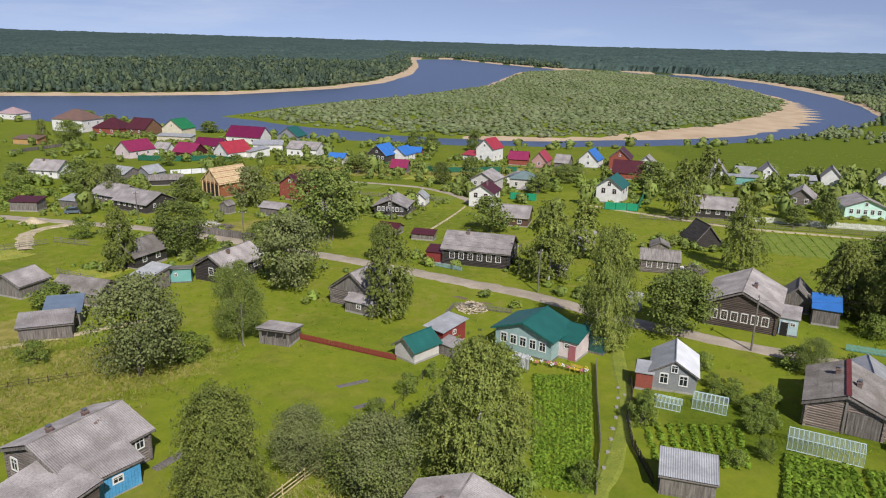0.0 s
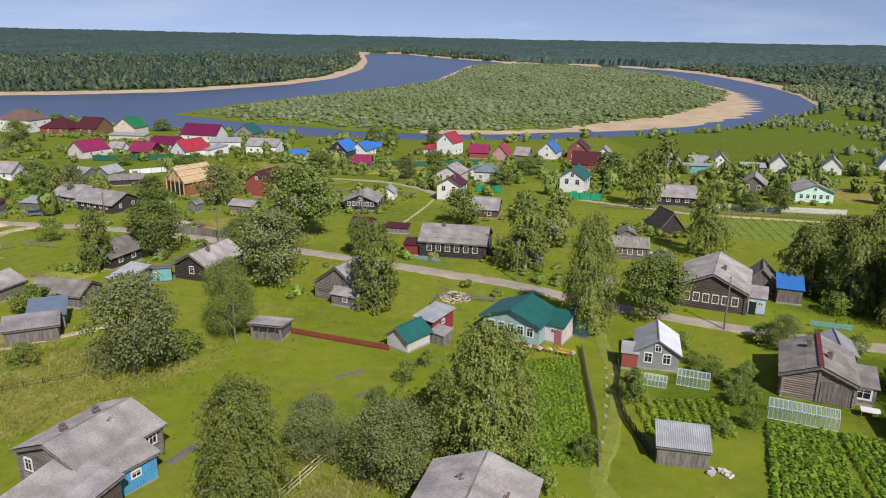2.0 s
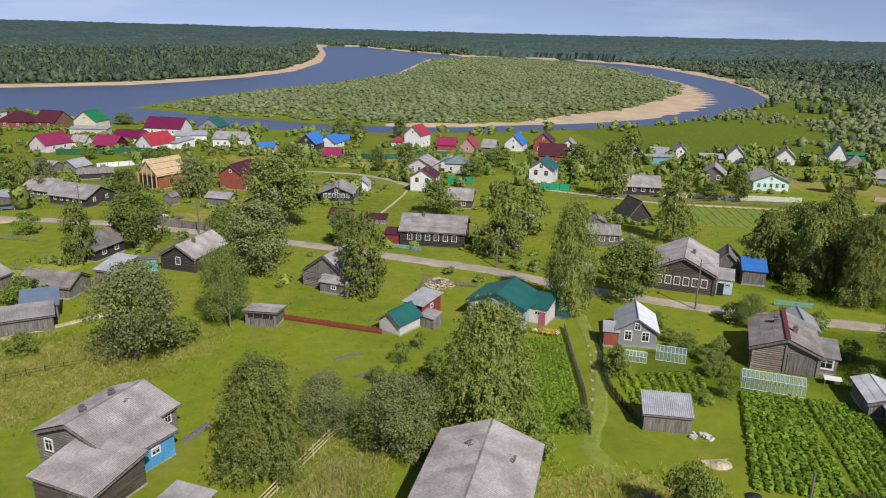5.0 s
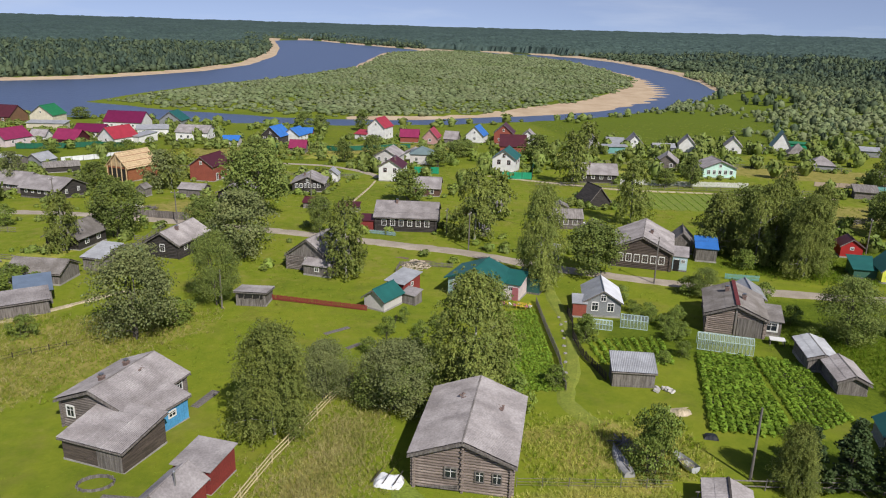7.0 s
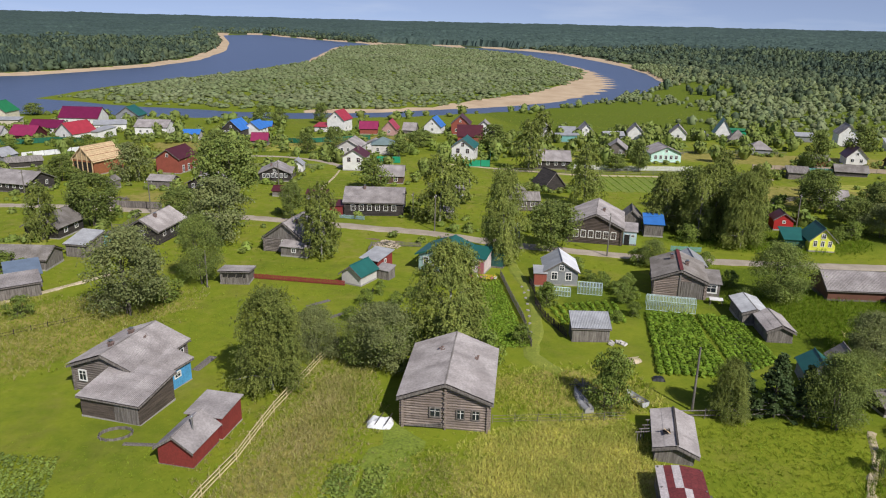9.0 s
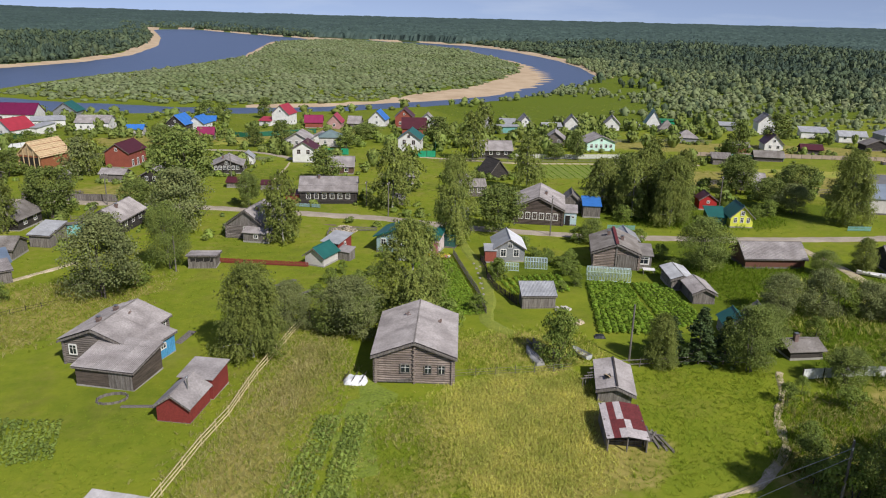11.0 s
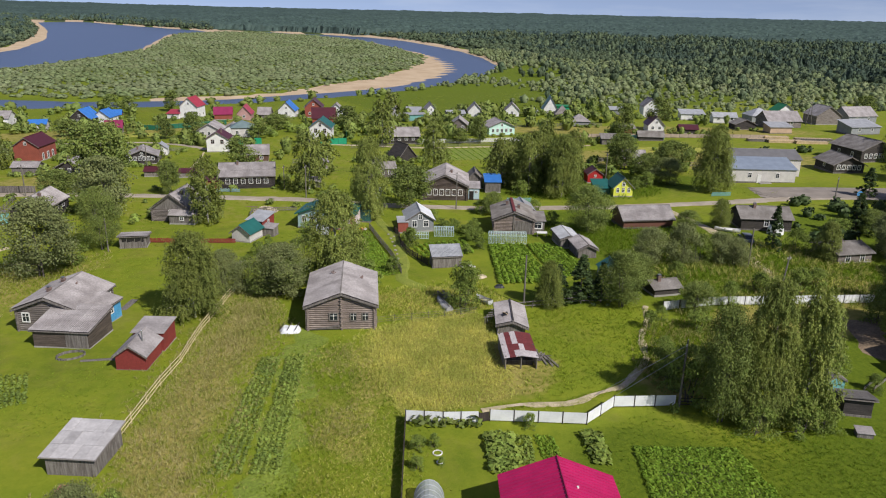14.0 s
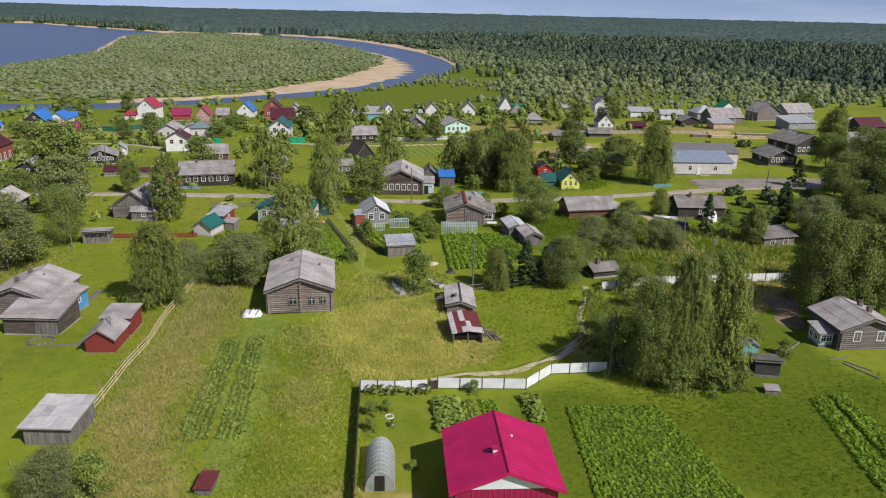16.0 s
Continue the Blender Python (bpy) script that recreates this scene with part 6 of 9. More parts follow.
alder(75.0, 112.4, 10.5, 7.5)
alder(68.9, 112.2, 10.3, 8.8)
alder(95.9, 107.8, 9.2, 9.2)
willow(89.5, 30.5, 7.6, 7.1)
alder(83.1, 19.9, 6.5, 7.4)
willow(-31.7, 10.2, 4.7, 4.8)
shrub(-29.1, 9.3, 4.2, 3.5)
shrub(13.6, 38.1, 4.2, 4.7)
birch(172.0, 83.2, 13.7, 9.9)
alder(129.0, 50.0, 8.9, 10.2)
alder(115.6, 35.2, 14.5, 12.5)
alder(151.0, 59.8, 11.9, 12.8)
alder(-6.7, 52.4, 5.9, 8.1)
alder(131.4, 151.0, 11.5, 7.8)
alder(157.7, 163.8, 11.5, 9.6)
alder(267.9, 161.4, 8.6, 10.1)
alder(3.3, 217.3, 8.6, 7.7)
birch(70.3, 204.7, 14.3, 10.4)
alder(83.0, 162.0, 8.3, 5.6)
alder(101.6, 96.1, 8.9, 8.9)
spruce(123.3, 58.8, 6.5, 5.3)
alder(149.3, 69.4, 9.5, 8.9)
alder(74.6, 12.6, 8.5, 7.6)
willow(62.2, 7.9, 9.0, 6.1)
alder(65.8, 98.0, 6.3, 7.5)
alder(92.8, 94.6, 6.5, 7.8)
willow(93.3, 88.0, 6.3, 6.9)
birch(64.1, 97.1, 11.9, 7.9)
alder(64.7, 92.0, 11.8, 7.5)
shrub(55.8, 92.4, 3.4, 4.2)
shrub(28.9, 80.5, 2.3, 2.9)
shrub(4.9, 81.8, 2.3, 2.2)
shrub(-74.5, 136.8, 4.4, 5.4)
shrub(-49.8, 77.5, 2.8, 3.9)
alder(-106.1, 197.3, 7.6, 9.2)
shrub(-61.2, 196.3, 4.7, 7.0)
alder(-69.1, 178.9, 6.4, 7.7)
alder(49.8, 60.3, 8.6, 8.6)
birch(24.1, 33.9, 6.3, 4.2)
spruce(28.7, 33.2, 6.9, 5.0)
alder(33.0, 29.9, 7.8, 6.4)
willow(47.5, 41.6, 6.0, 5.7)
willow(52.0, 39.5, 6.7, 5.6)
shrub(55.7, 39.3, 4.7, 4.2)
willow(58.7, 38.3, 4.9, 5.3)
willow(59.9, 36.3, 4.5, 4.8)
birch(73.9, 52.9, 5.6, 4.3)
shrub(46.9, 34.9, 2.9, 3.2)
alder(40.7, 24.4, 4.3, 4.9)
shrub(46.2, 24.2, 3.7, 3.6)
spruce(72.2, 39.7, 7.7, 4.0)
shrub(75.9, 38.2, 3.8, 4.5)
birch(75.9, 32.5, 6.6, 4.6)
spruce(93.6, 40.3, 7.8, 5.4)
shrub(90.2, 41.1, 3.2, 5.8)
willow(86.5, 28.5, 7.9, 7.8)
alder(95.0, 38.7, 5.1, 5.0)
shrub(63.5, 24.5, 3.0, 4.4)
shrub(58.9, 23.9, 4.0, 3.9)
shrub(60.7, 13.2, 4.9, 4.5)
shrub(56.0, 24.4, 3.0, 3.5)
shrub(54.3, 26.5, 3.0, 4.1)
shrub(31.7, 23.1, 2.5, 2.2)
shrub(34.9, 24.6, 2.0, 1.9)
alder(66.4, 53.2, 4.0, 4.8)
alder(104.0, 33.5, 8.5, 8.0)
alder(116.5, 37.5, 9.0, 8.5)
alder(122.0, 48.5, 7.5, 7.5)
alder(97.0, 25.5, 8.0, 8.0)
willow(88.5, 28.5, 5.0, 6.0)
alder(108.0, 27.0, 9.5, 8.5)
alder(100.0, 18.0, 9.0, 9.0)
alder(72.0, 2.0, 11.0, 8.5)
alder(68.5, 12.5, 9.0, 7.5)
shrub(-102.6, 249.4, 3.8, 7.1)
shrub(-86.1, 244.3, 3.7, 6.4)
shrub(-82.2, 246.3, 4.2, 6.5)
shrub(-78.2, 250.5, 4.4, 7.3)
shrub(-74.2, 267.2, 3.6, 4.6)
alder(-98.7, 186.1, 7.0, 8.0)
birch(-94.0, 183.2, 9.7, 5.6)
birch(-50.0, 174.5, 10.2, 7.0)
alder(-163.4, 300.8, 10.9, 12.0)
birch(-181.6, 312.0, 10.5, 5.9)
alder(-122.0, 195.3, 7.0, 7.6)
shrub(-108.5, 172.0, 5.6, 9.0)
shrub(-103.1, 169.9, 3.8, 6.4)
alder(-97.5, 196.0, 5.4, 6.6)
alder(-191.5, 372.8, 7.9, 9.1)
alder(-181.2, 374.5, 6.0, 9.2)
alder(-171.1, 367.6, 4.9, 5.5)
alder(-124.4, 358.8, 5.4, 10.4)


# ---- details on the near houses ----
def local_part(name, bm, mat, parent, m, label=""):
    ob = part(name, bm, mat, parent, label)
    ob.matrix_local = m
    return ob


def brick_hole(parent, x, y, z, seed, n=9):
    """A fallen chimney: loose bricks on a soot-dark hole in the sheets."""
    rng = random.Random(seed)
    b = bmesh.new()
    box(b, x - 0.35, x + 0.35, y - 0.3, y + 0.3, z - 0.25, z + 0.10)
    hole = part("chimney_stump", b, brick_stack, parent, "broken brick chimney stump")
    for i in range(n):
        b = bmesh.new()
        box(b, -0.125, 0.125, -0.06, 0.06, -0.033, 0.033)
        o = part("brick", b, brick_stack, hole)
        o.matrix_local = pose(x + rng.uniform(-0.5, 0.5), y + rng.uniform(-0.45, 0.45), z + rng.uniform(0.12, 0.2), rng.uniform(-20, 20), rng.uniform(-20, 20), rng.uniform(0, 180))


window(L, -0.9, -0.18, 1.75, 0.85, 0.8, 0, plank_grey)
window(L, 1.45, -0.17, 1.7, 0.6, 0.85, 0, plank_grey)
window(L, 2.85, -0.17, 1.7, 0.6, 0.85, 0, plank_grey)
for k, zz in enumerate(np.arange(0.15, 4.4, 0.25)):
    b = bmesh.new()
    tube(b, (0, 0, 0), (0, -0.32, 0), 0.12, 0.115, 7)
    local_part("log_end", b, log_warm, L, pose(0.05 * (-1) ** k, 0.0, zz))
b = bmesh.new()
box(b, -0.14, 0.14, -0.5, 11.0, 4.75, 4.87)
part("ridge_board", b, log_dark, L, "dark split ridge board")
brick_hole(L, -0.9, 7.4, 4.45, 5)
brick_hole(L, 2.2, 6.9, 3.95, 6, 12)
b = bmesh.new()
for i in range(3):
    tube(b, (-3.6 + i * 0.7, -0.28, 0.25 + i * 0.06), (-0.2, -0.28, 0.3 + i * 0.2), 0.06, 0.05, 5)
part("leaning_pole", b, plank_grey, L)

window(A, -2.6, -0.17, 1.75, 0.75, 1.0, 0, white_paint)
window(A, 3.88, 6.9, 2.1, 0.7, 0.9, 90, white_paint)
chimney(A, -0.6, 1.9, 4.0, 0.42, 0.8)
chimney(A, -0.7, 5.2, 4.0, 0.42, 0.75)
brick_hole(A, 0.7, 5.3, 4.08, 9)
b = bmesh.new()
box(b, -0.12, 0.12, -0.5, 8.4, 4.38, 4.47)
part("ridge_board", b, log_dark, A, "dark ridge board")
stove = thing("stove_pipe", -25.0, 37.9, -26, "thin dark metal stove pipe on the bathhouse roof", "pipe", dz=2.2)
b = bmesh.new()
tube(b, (0, 0, 0), (0, 0, 1.5), 0.07, sides=8)
part("pipe", b, steel, stove)
b = bmesh.new()
tube(b, (0, 0, 1.5), (0, 0, 1.62), 0.12, 0.02, sides=8)
part("pipe_cap", b, steel, stove)

vent = thing("roof_vent", -1.5, -5.6, -25, "white pipe vent on the crimson roof", "vent", dz=4.75)
b = bmesh.new()
box(b, -0.16, 0.16, -0.16, 0.16, -0.1, 0.55)
part("stack", b, white_paint, vent)
b = bmesh.new()
box(b, -0.26, 0.26, -0.26, 0.26, 0.55, 0.62)
part("cap", b, pink_roof, vent)
ladder = thing("roof_ladder", 0.5, -3.9, -25, "pale metal roof ladder with white pipe", "ladder", dz=4.45)
b = bmesh.new()
tube(b, (-0.7, 0, 0.3), (0.5, -0.1, -0.1), 0.05, sides=6)
part("rail", b, white_paint, ladder)
b = bmesh.new()
tube(b, (0.55, -0.1, -0.2), (0.55, -0.1, 0.45), 0.09, sides=8)
part("pipe", b, white_paint, ladder)


# ---- fences ----
def run(pts, step):
    """Places along a line, evenly spaced: x, y, heading in degrees, length of the bay."""
    out = []
    for (ax, ay), (bx, by) in zip(pts, pts[1:]):
        n = max(1, round(math.hypot(bx - ax, by - ay) / step))
        for i in range(n):
            u = i / n
            out.append((ax + (bx - ax) * u, ay + (by - ay) * u, math.degrees(math.atan2(by - ay, bx - ax)), math.hypot(bx - ax, by - ay) / n))
    return out


def fence_base(name, pts, label):
    ob = new(name)
    ob.empty_display_size = 0.4
    ob.location = (*pts[0], gz(*pts[0]))
    return tagged(ob, label, "fence")


def at(parent, ob, x, y, z, rot=0.0, tilt=0.0):
    ob.parent = parent
    ob.matrix_local = pose(x - parent.location.x, y - parent.location.y, z - parent.location.z, tilt, 0, rot)
    return ob


def panel_fence(name, label, pts, height, bay, mat, post_mat, gap=0.12, post=True, wave=0.0, gate=()):
    f = fence_base(name, pts, label)
    meshes = {}
    bays = run(pts, bay)
    for i, (x, y, rot, ln) in enumerate(bays):
        nx, ny = x + ln * math.cos(radians(rot)), y + ln * math.sin(radians(rot))
        z = (gz(x, y) + gz(nx, ny)) / 2
        key = round(ln, 2)
        if key not in meshes:
            b = bmesh.new()
            n = max(4, int(ln / 0.12))
            if wave:
                vs = []
                for k in range(n + 1):
                    yy = wave * (1 if k % 4 < 2 else -1)
                    xx = 0.03 + (ln - 0.06) * k / n
                    vs.append([b.verts.new((xx, yy + s, zz)) for s in (0, 0.02) for zz in (gap, height)])
                for k in range(n):
                    a, c = vs[k], vs[k + 1]
                    for q in ((a[0], c[0], c[1], a[1]), (a[3], c[3], c[2], a[2]), (a[1], c[1], c[3], a[3]), (a[2], c[2], c[0], a[0])):
                        b.faces.new(q)
            else:
                box(b, 0.03, ln - 0.03, -0.015, 0.015, gap, height)
            b2 = bmesh.new()
            for zz in (height * 0.25, height * 0.8):
                box(b2, 0, ln, 0.02, 0.06, zz, zz + 0.05)
            meshes[key] = meshed("panel", b, mat), meshed("rail", b2, post_mat)
        if i not in gate:
            at(f, part("panel", meshes[key][0], None, f), x, y, z, rot)
            at(f, part("rail", meshes[key][1], None, f), x, y, z, rot)
        if post:
            if "post" not in meshes:
                b = bmesh.new()
                box(b, -0.05, 0.05, -0.04, 0.06, -0.3, height + 0.08)
                meshes["post"] = meshed("post", b, post_mat)
            at(f, part("post", meshes["post"], None, f), x, y, gz(x, y), rot)
    return f


def rail_fence(name, label, pts, height, bay, rails, mat, thick=0.05, sag=0.04, seed=1, r_post=0.06):
    rng = random.Random(seed)
    f = fence_base(name, pts, label)
    b = bmesh.new()
    tube(b, (0, 0, -0.4), (0, 0, height + 0.1), r_post, r_post * 0.85, 6)
    pm = meshed("post", b, mat)
    for x, y, rot, ln in run(pts, bay):
        at(f, part("post", pm, None, f), x, y, gz(x, y), rng.uniform(0, 90), rng.uniform(-3, 3))
        nx, ny = x + ln * math.cos(radians(rot)), y + ln * math.sin(radians(rot))
        for k in range(rails):
            z = height * (k + 1) / rails - 0.1
            b = bmesh.new()
            tube(b, (0, 0, z + rng.uniform(-sag, sag)), (nx - x, ny - y, z + gz(nx, ny) - gz(x, y) + rng.uniform(-sag, sag)), thick, thick * 0.85, 5)
            at(f, part("rail", b, mat, f), x, y, gz(x, y))
    return f


def picket_fence(name, label, pts, height, step, mat, seed=1, width=0.09, lean=3.0, rails=True, limit=290):
    rng = random.Random(seed)
    f = fence_base(name, pts, label)
    forms = []
    for k in range(3):
        b = bmesh.new()
        h = height * (0.94 + 0.05 * k)
        prism(b, [(-width / 2, 0.04), (width / 2, 0.04), (width / 2, h - 0.06), (0, h), (-width / 2, h - 0.06)], -0.012, 0.012)
        forms.append(meshed("picket", b, mat))
    for x, y, rot, ln in run(pts, step)[:limit]:
        at(f, part("picket", rng.choice(forms), None, f), x, y, gz(x, y), rot + rng.uniform(-4, 4), rng.uniform(-lean, lean))
    for x, y, rot, ln in run(pts, 2.4) if rails else ():
        nx, ny = x + ln * math.cos(radians(rot)), y + ln * math.sin(radians(rot))
        for z in (height * 0.3, height * 0.75):
            b = bmesh.new()
            tube(b, (0, 0, z), (nx - x, ny - y, z + gz(nx, ny) - gz(x, y)), 0.035, sides=4)
            at(f, part("rail", b, mat, f), x, y, gz(x, y))
    return f


dark_post = material("tarred posts", (0.05, 0.04, 0.035), vary=0.2, rough=0.8)
dark_fence = material("dark brown fence boards", (0.055, 0.042, 0.035), vary=0.3, stretch=(4, 4, 0.5), rough=0.9, per=0.2)
panel_fence("white_fence", "white profiled sheet fence with dark posts", [(-3.9, 15.7), (-0.8, 14.0), (2.3, 12.75)], 1.25, 1.75, white_sheet, dark_post)
panel_fence("white_fence", "white profiled sheet fence bending along the path", [(3.4, 12.6), (11.5, 8.4), (15.8, 9.9), (21.6, 7.6)], 1.25, 2.3, white_sheet, dark_post)
gate = panel_fence("garden_gate", "narrow dark garden gate between white panels", [(2.35, 12.72), (3.35, 12.62)], 1.05, 1.0, dark_fence, dark_post)
panel_fence("board_fence", "dark brown board fence beside the vegetable garden", [(-3.95, 15.6), (-7.4, 8.0), (-10.9, 0.2), (-14, -7)], 1.2, 2.0, dark_fence, dark_post)
panel_fence("white_fence", "white sheet fence behind the tall trees", [(37.2, 26.8), (44.4, 25.6), (53.1, 22.3), (59.8, 19.8), (66, 17.5)], 1.3, 2.3, white_sheet, dark_post, wave=0.012)
rail_fence("rail_fence", "pale wooden three-rail fence down the meadow", [(-10.7, 58.5), (-13.2, 54.2), (-18.3, 43.9), (-21.5, 36.1), (-24.0, 31.7), (-28.6, 22.4)], 1.15, 3.2, 3, rail_wood, thick=0.065)
picket_fence("red_fence", "low oxide red picket fence across the lawn", [(-21.3, 87.1), (-15.5, 84.4), (-7.6, 80.7)], 0.85, 0.145, red_boards, seed=2, width=0.11)
picket_fence("picket_fence", "dark grey leaning picket fence along the lane", [(16.3, 80.9), (14.5, 70.4), (13.1, 61.2), (11.2, 53.0)], 1.05, 0.17, plank_grey, seed=3)
picket_fence("picket_fence", "dark grey picket fence round the cottage garden", [(19.4, 76.5), (18.6, 72), (16.9, 67.2), (16.1, 61.4), (16.4, 54.9)], 1.1, 0.16, dark_fence, seed=4)
rail_fence("wire_fence", "thin grey fence line in the tall grass", [(1.6, 37.6), (8, 36.6), (14.3, 35.6)], 0.9, 2.0, 3, plank_grey, thick=0.018, r_post=0.035)
rail_fence("pole_fence", "grey pole fence below the trees", [(19.2, 34.8), (24.6, 33.8), (28.7, 33.1), (36.5, 30.5)], 1.0, 3.6, 2, plank_grey, thick=0.06)
rail_fence("pole_fence", "dark rail fence under the tall trees", [(22.0, 7.4), (26, 5.6), (30, 3.6)], 1.0, 2.2, 3, dark_fence)
picket_fence("white_picket_fence", "white picket fence in front of the mint house", [(66.7, 169.3), (83, 164), (98.4, 159.5)], 1.4, 0.22, white_paint, seed=5, width=0.14)
rail_fence("rail_fence", "dark grey rail fence along the far field", [(42.9, 169.2), (67.6, 161), (94.6, 153.4), (112, 146)], 1.2, 3.4, 3, plank_grey)
panel_fence("green_fence", "bright green sheet fence round the white house", [(36.6, 180.5), (44.5, 178.3), (52.7, 204)], 2.0, 2.5, teal_fence, dark_post, wave=0.012)
panel_fence("green_fence", "bright green sheet fence by the far road", [(13.6, 193), (20.5, 191)], 2.0, 2.5, teal_fence, dark_post, wave=0.012)
far_green = paint("dark green sheet", (0.015, 0.13, 0.075), 0.5)
panel_fence("green_fence", "dark green sheet fence round the blue-roofed house", [(-34, 260), (-22.8, 255.1), (-6.4, 246), (7.2, 249), (20, 252)], 1.8, 3.0, far_green, dark_post)
panel_fence("green_fence", "dark green sheet fence by the red-roofed houses", [(-118, 262), (-106, 262), (-92, 266), (-82, 262)], 2.0, 3.0, far_green, dark_post)
panel_fence("white_fence", "long pale fence by the far white shed", [(-92, 226), (-84, 232), (-76, 240)], 1.7, 3.0, white_sheet, dark_post)
picket_fence("turquoise_fence", "low turquoise picket fence by the road", [(49.7, 87.9), (54.3, 85.7)], 1.0, 0.14, turq_fence, seed=7)
picket_fence("turquoise_fence", "pale turquoise picket fence at the bus stop", [(92.5, 73.2), (96.5, 71.6)], 1.0, 0.16, turq_fence, seed=8)
picket_fence("blue_fence", "low blue-grey picket fence before the log house", [(-5.6, 123.0), (0.4, 119.2)], 0.8, 0.16, paint("blue grey pickets", (0.28, 0.42, 0.46)), seed=9)
panel_fence("board_fence", "weathered board fence of the cluttered yard", [(-60, 146.8), (-52, 142.6), (-40, 137.5)], 1.6, 2.4, plank_grey, plank_grey)
panel_fence("turquoise_fence", "turquoise sheet fence on the far meadow", [(128, 150), (142, 143)], 1.6, 2.4, turq_fence, dark_post)
rail_fence("rail_fence", "grey timber railing by the village road", [(-78, 133), (-70, 130.5)], 1.1, 1.6, 3, plank_grey)
rail_fence("wire_fence", "rough dark fence in the weeds", [(-62, 63), (-55, 66), (-47, 71.5), (-42, 74)], 0.7, 2.0, 2, dark_fence, thick=0.025)
rail_fence("rail_fence", "grey fence between the grassy gardens", [(-47, 122), (-40, 118.5), (-34, 117)], 1.0, 2.4, 3, plank_grey)
panel_fence("board_fence", "pale board fence along the sandy yard", [(118, 160), (140, 150), (160, 139), (176, 131)], 1.3, 3.0, paint("tan fence boards", (0.45, 0.35, 0.27)), plank_grey)


# ---- poles ----
def utility_pole(x, y, h, lean=0.0, rot=0.0, arm=True, label="grey wooden utility pole with insulators"):
    p = thing("utility_pole", x, y, rot, label, "pole", "utility poles")
    p.matrix_world = p.matrix_world @ pose(0, 0, 0, 0, lean, 0)
    b = bmesh.new()
    tube(b, (0, 0, -0.6), (0, 0, h), 0.13, 0.09, 8)
    part("shaft", b, pole_wood, p)
    if arm:
        b = bmesh.new()
        box(b, -0.75, 0.75, -0.05, 0.05, h - 0.5, h - 0.4)
        part("crossarm", b, pole_wood, p)
        for k in (-0.65, 0.65):
            b = bmesh.new()
            tube(b, (k, 0, h - 0.4), (k, 0, h - 0.2), 0.04, 0.055, 6)
            part("insulator", b, white_paint, p)
    return p


utility_pole(-27.2, 84.1, 5.6, arm=False)
utility_pole(21.5, 35.8, 6.8, 1, 60, arm=False)
utility_pole(-41.8, 134.7, 6.8)
utility_pole(37.1, 86.8, 7.5, 2, 60)
utility_pole(21.9, 7.4, 7.2, 1, 40)
utility_pole(53.4, 22.6, 6.7, 14, 20)
utility_pole(61.6, 35.1, 6.2, 0, 40, arm=False)
utility_pole(107.3, 54.9, 6.4, 0, 30)
utility_pole(10.0, 118.6, 5.4, 0, 60)
utility_pole(83.1, 97.9, 6.6, 3, 60)
utility_pole(-39.6, 89.2, 5.4, 0, 10, arm=False)
utility_pole(-15.6, 161, 6.0, 0, 40)
utility_pole(12.2, 108.6, 7.0, 2, 60)
utility_pole(-70, 152, 7.0, 0, 60)
utility_pole(140, 60, 7, 0, 30)
utility_pole(218, 150, 9, 8, 0)
utility_pole(221, 150, 9, -8, 0)
for (ax, ay, az), (bx, by, bz) in (((21.9, 7.4, 7.4), (15.4, 12.4, 0.8)), ((21.9, 7.4, 6.6), (17.0, 11.4, 0.8))):
    b = bmesh.new()
    tube(b, (0, 0, 0), (bx - ax, by - ay, bz - az), 0.02, sides=4)
    w_ = thing("guy_wire", ax, ay, 0, "taut steel guy wire of the utility pole", "wire", z=az)
    part("strand", b, steel, w_)


def wire(a, b_, sag, r=0.012):
    """A hanging cable between two poles."""
    w_ = thing("power_line", a[0], a[1], 0, "thin dark power line hanging between poles", "wire", z=a[2])
    bm = bmesh.new()
    n = 10
    d = Vector(b_) - Vector(a)
    pts = [d * (k / n) - Vector((0, 0, sag * 4 * (k / n) * (1 - k / n))) for k in range(n + 1)]
    for k in range(n):
        tube(bm, pts[k], pts[k + 1], r, sides=4)
    bmesh.ops.remove_doubles(bm, verts=bm.verts, dist=r * 0.9)
    part("strand", bm, dark_post, w_)


wire((37.1, 86.8, 6.3), (12.2, 108.6, 5.4), 0.8)
wire((12.2, 108.6, 5.3), (-41.8, 134.7, 4.2), 1.2)
wire((37.1, 86.8, 6.1), (83.1, 97.9, 5.3), 1.2)


